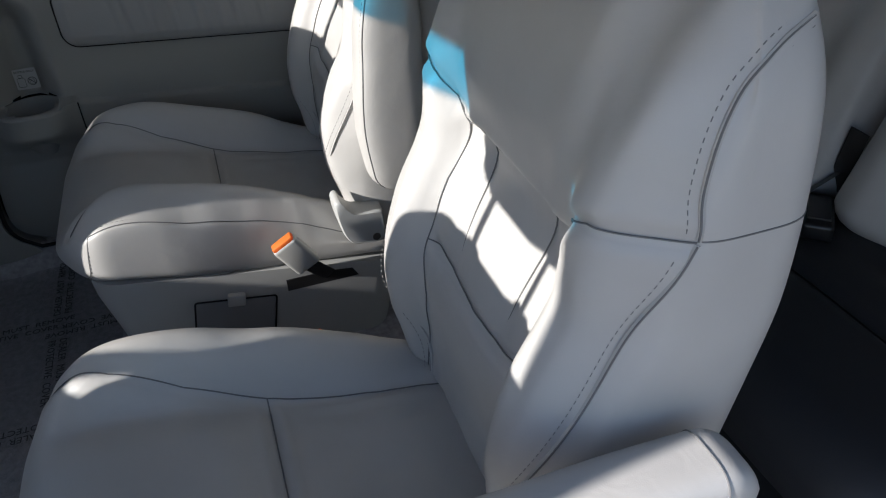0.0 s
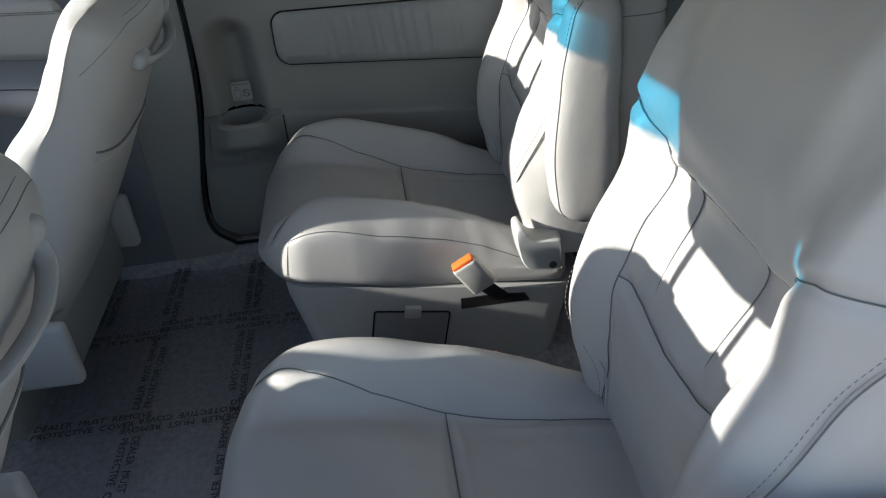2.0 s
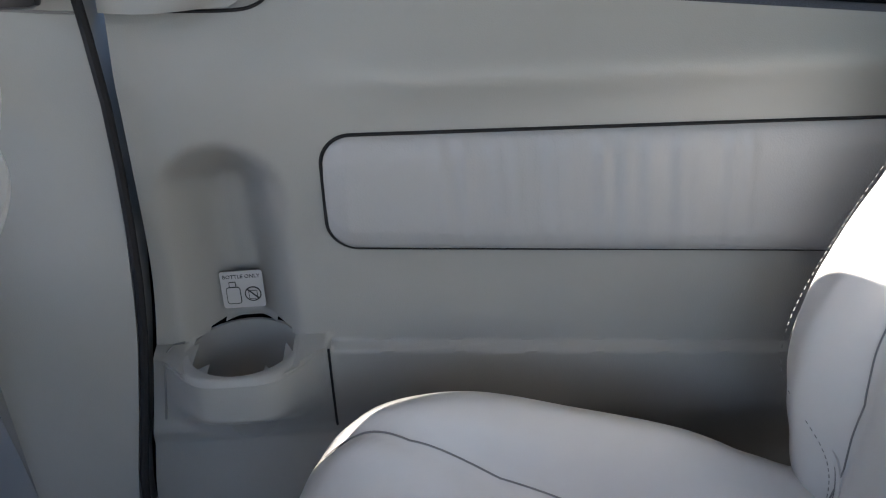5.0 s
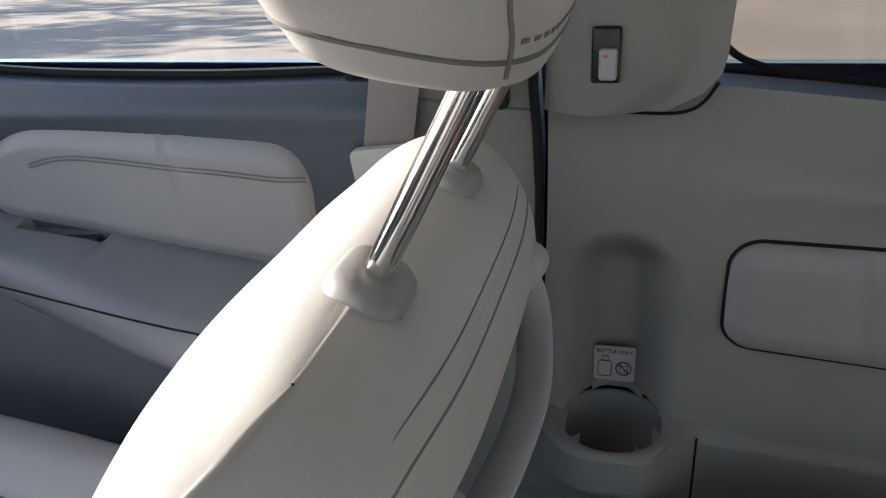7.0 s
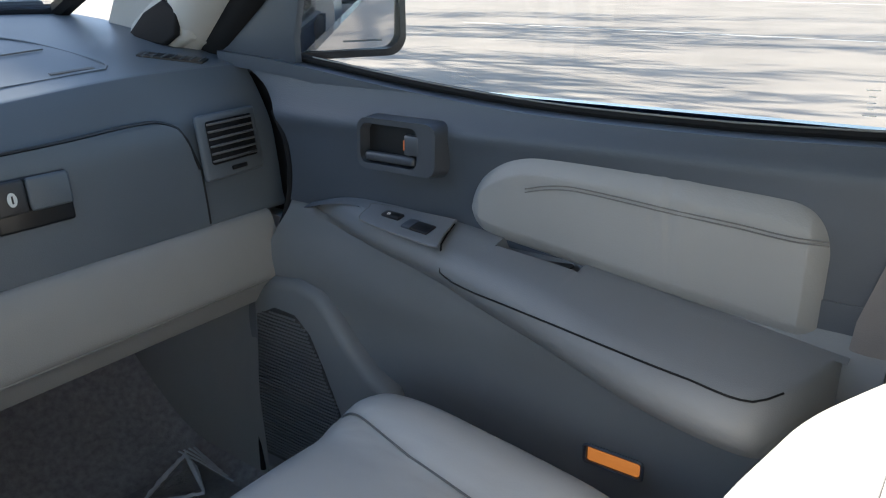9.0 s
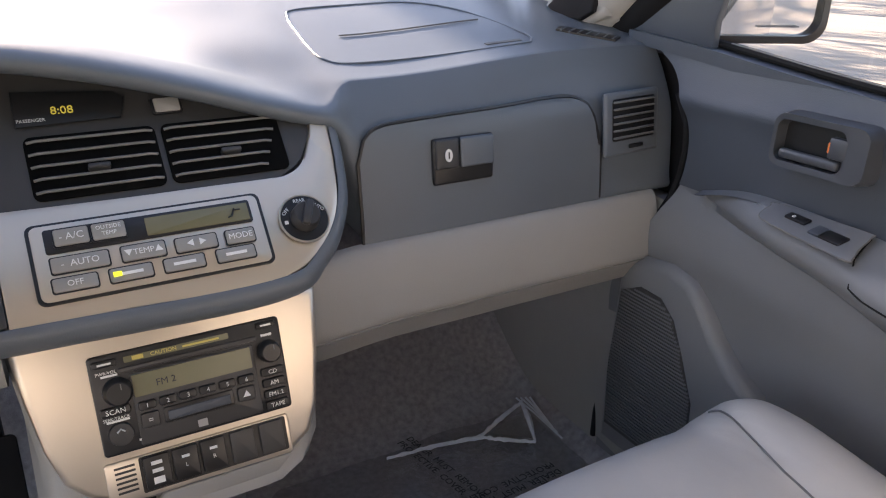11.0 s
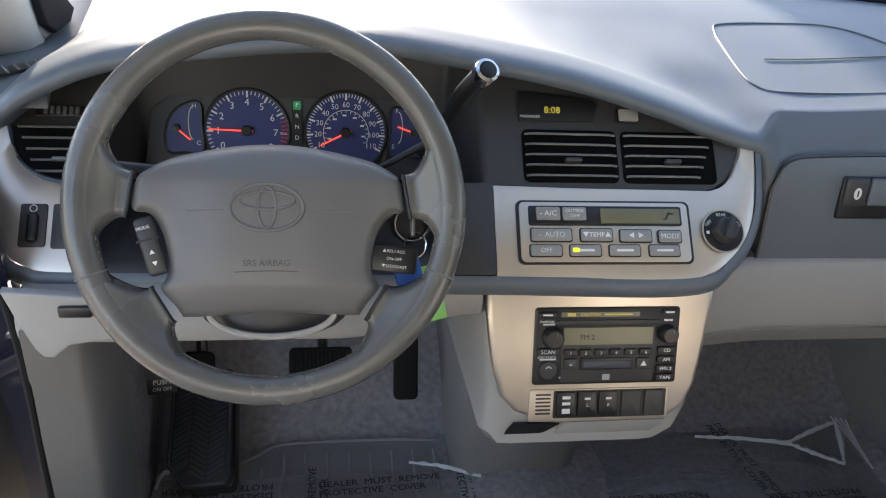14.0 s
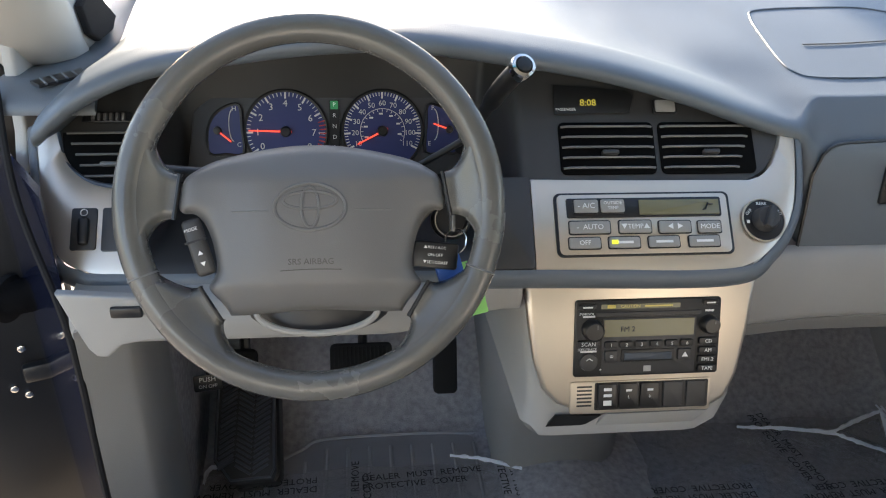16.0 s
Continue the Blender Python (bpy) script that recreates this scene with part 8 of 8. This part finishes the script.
for k in range(4):
    dx, q = 0.009 * k, 1 - 0.16 * k
    part("fold", tube([(0.690 + dx, 1.345 - 0.004 * k, 0.055), (0.702 + dx * 0.7, 1.345 - 0.05 * q, 0.043), (0.712 + dx * 0.4, 1.345 - 0.13 * q, 0.028)], 0.0016, 5, flat=(1.6, 0.5, (1, 0, 0))), FILM_GLINT, sc3, "folded edge with the glint in its colour")

# ---- trees beyond the lot that throw the long shadows on the asphalt, one more to shade the van ----
def tree(at, h, seed, low=0.35, girth=0.28):
    rnd = random.Random(seed)
    t = thing("tree", "tall bare-limbed tree placed for the shadow it casts", "tree", at, group="trees beyond the lot")
    b = bmesh.new()
    tube(smooth_line([(0, 0, 0), (0.1, 0.05, h * 0.35), (-0.1, 0.1, h * 0.7), (0.05, 0, h)], 5), [girth * (1 - 0.9 * i / 15) for i in range(16)], 8, bm=b)
    part("trunk", b, BARK, t)
    lb, lf = bmesh.new(), bmesh.new()
    for i in range(26):
        z = h * rnd.uniform(low, 0.97)
        a, ln = rnd.uniform(0, 6.28), rnd.uniform(0.2, 0.36) * (h * 1.12 - z) + 0.5
        e = V((math.cos(a) * ln, math.sin(a) * ln, z + ln * 0.45))
        m_ = V((math.cos(a) * ln * 0.5, math.sin(a) * ln * 0.5, z + ln * 0.12))
        tube([(0, 0, z), m_, e], [0.07, 0.045, 0.015], 5, bm=lb)
        for j in range(26):
            c = m_.lerp(e, rnd.uniform(0, 1.1)) + V((rnd.gauss(0, 0.35), rnd.gauss(0, 0.35), rnd.gauss(0, 0.3)))
            d1 = V((rnd.gauss(0, 1), rnd.gauss(0, 1), rnd.gauss(0, 1))).normalized() * 0.16
            d2 = d1.orthogonal().normalized() * 0.08
            lf.faces.new([lf.verts.new(c + q) for q in (d1, d2, -d1, -d2)])
    part("limbs", lb, BARK, t)
    part("crown", lf, material("leaf", (0.07, 0.10, 0.04), 0.7, vary=0.3) if "leaf" not in bpy.data.materials else bpy.data.materials["leaf"], t, kind="stuff")
    return t


for i, (x, y, h) in enumerate(((9.0, 24.0, 9.0), (13.5, 27.0, 11.0), (7.0, 19.0, 7.0), (17.0, 22.0, 8.5), (22.0, 30.0, 12.0), (5.0, 30.0, 10.0))):
    tree((x, y, -0.46), h, 40 + i)
# Unseen tree added ahead of the van; its trunk shades the right doors.
tree((-0.46, 10.0, -0.46), 12.0, 61, 0.58, 0.35)
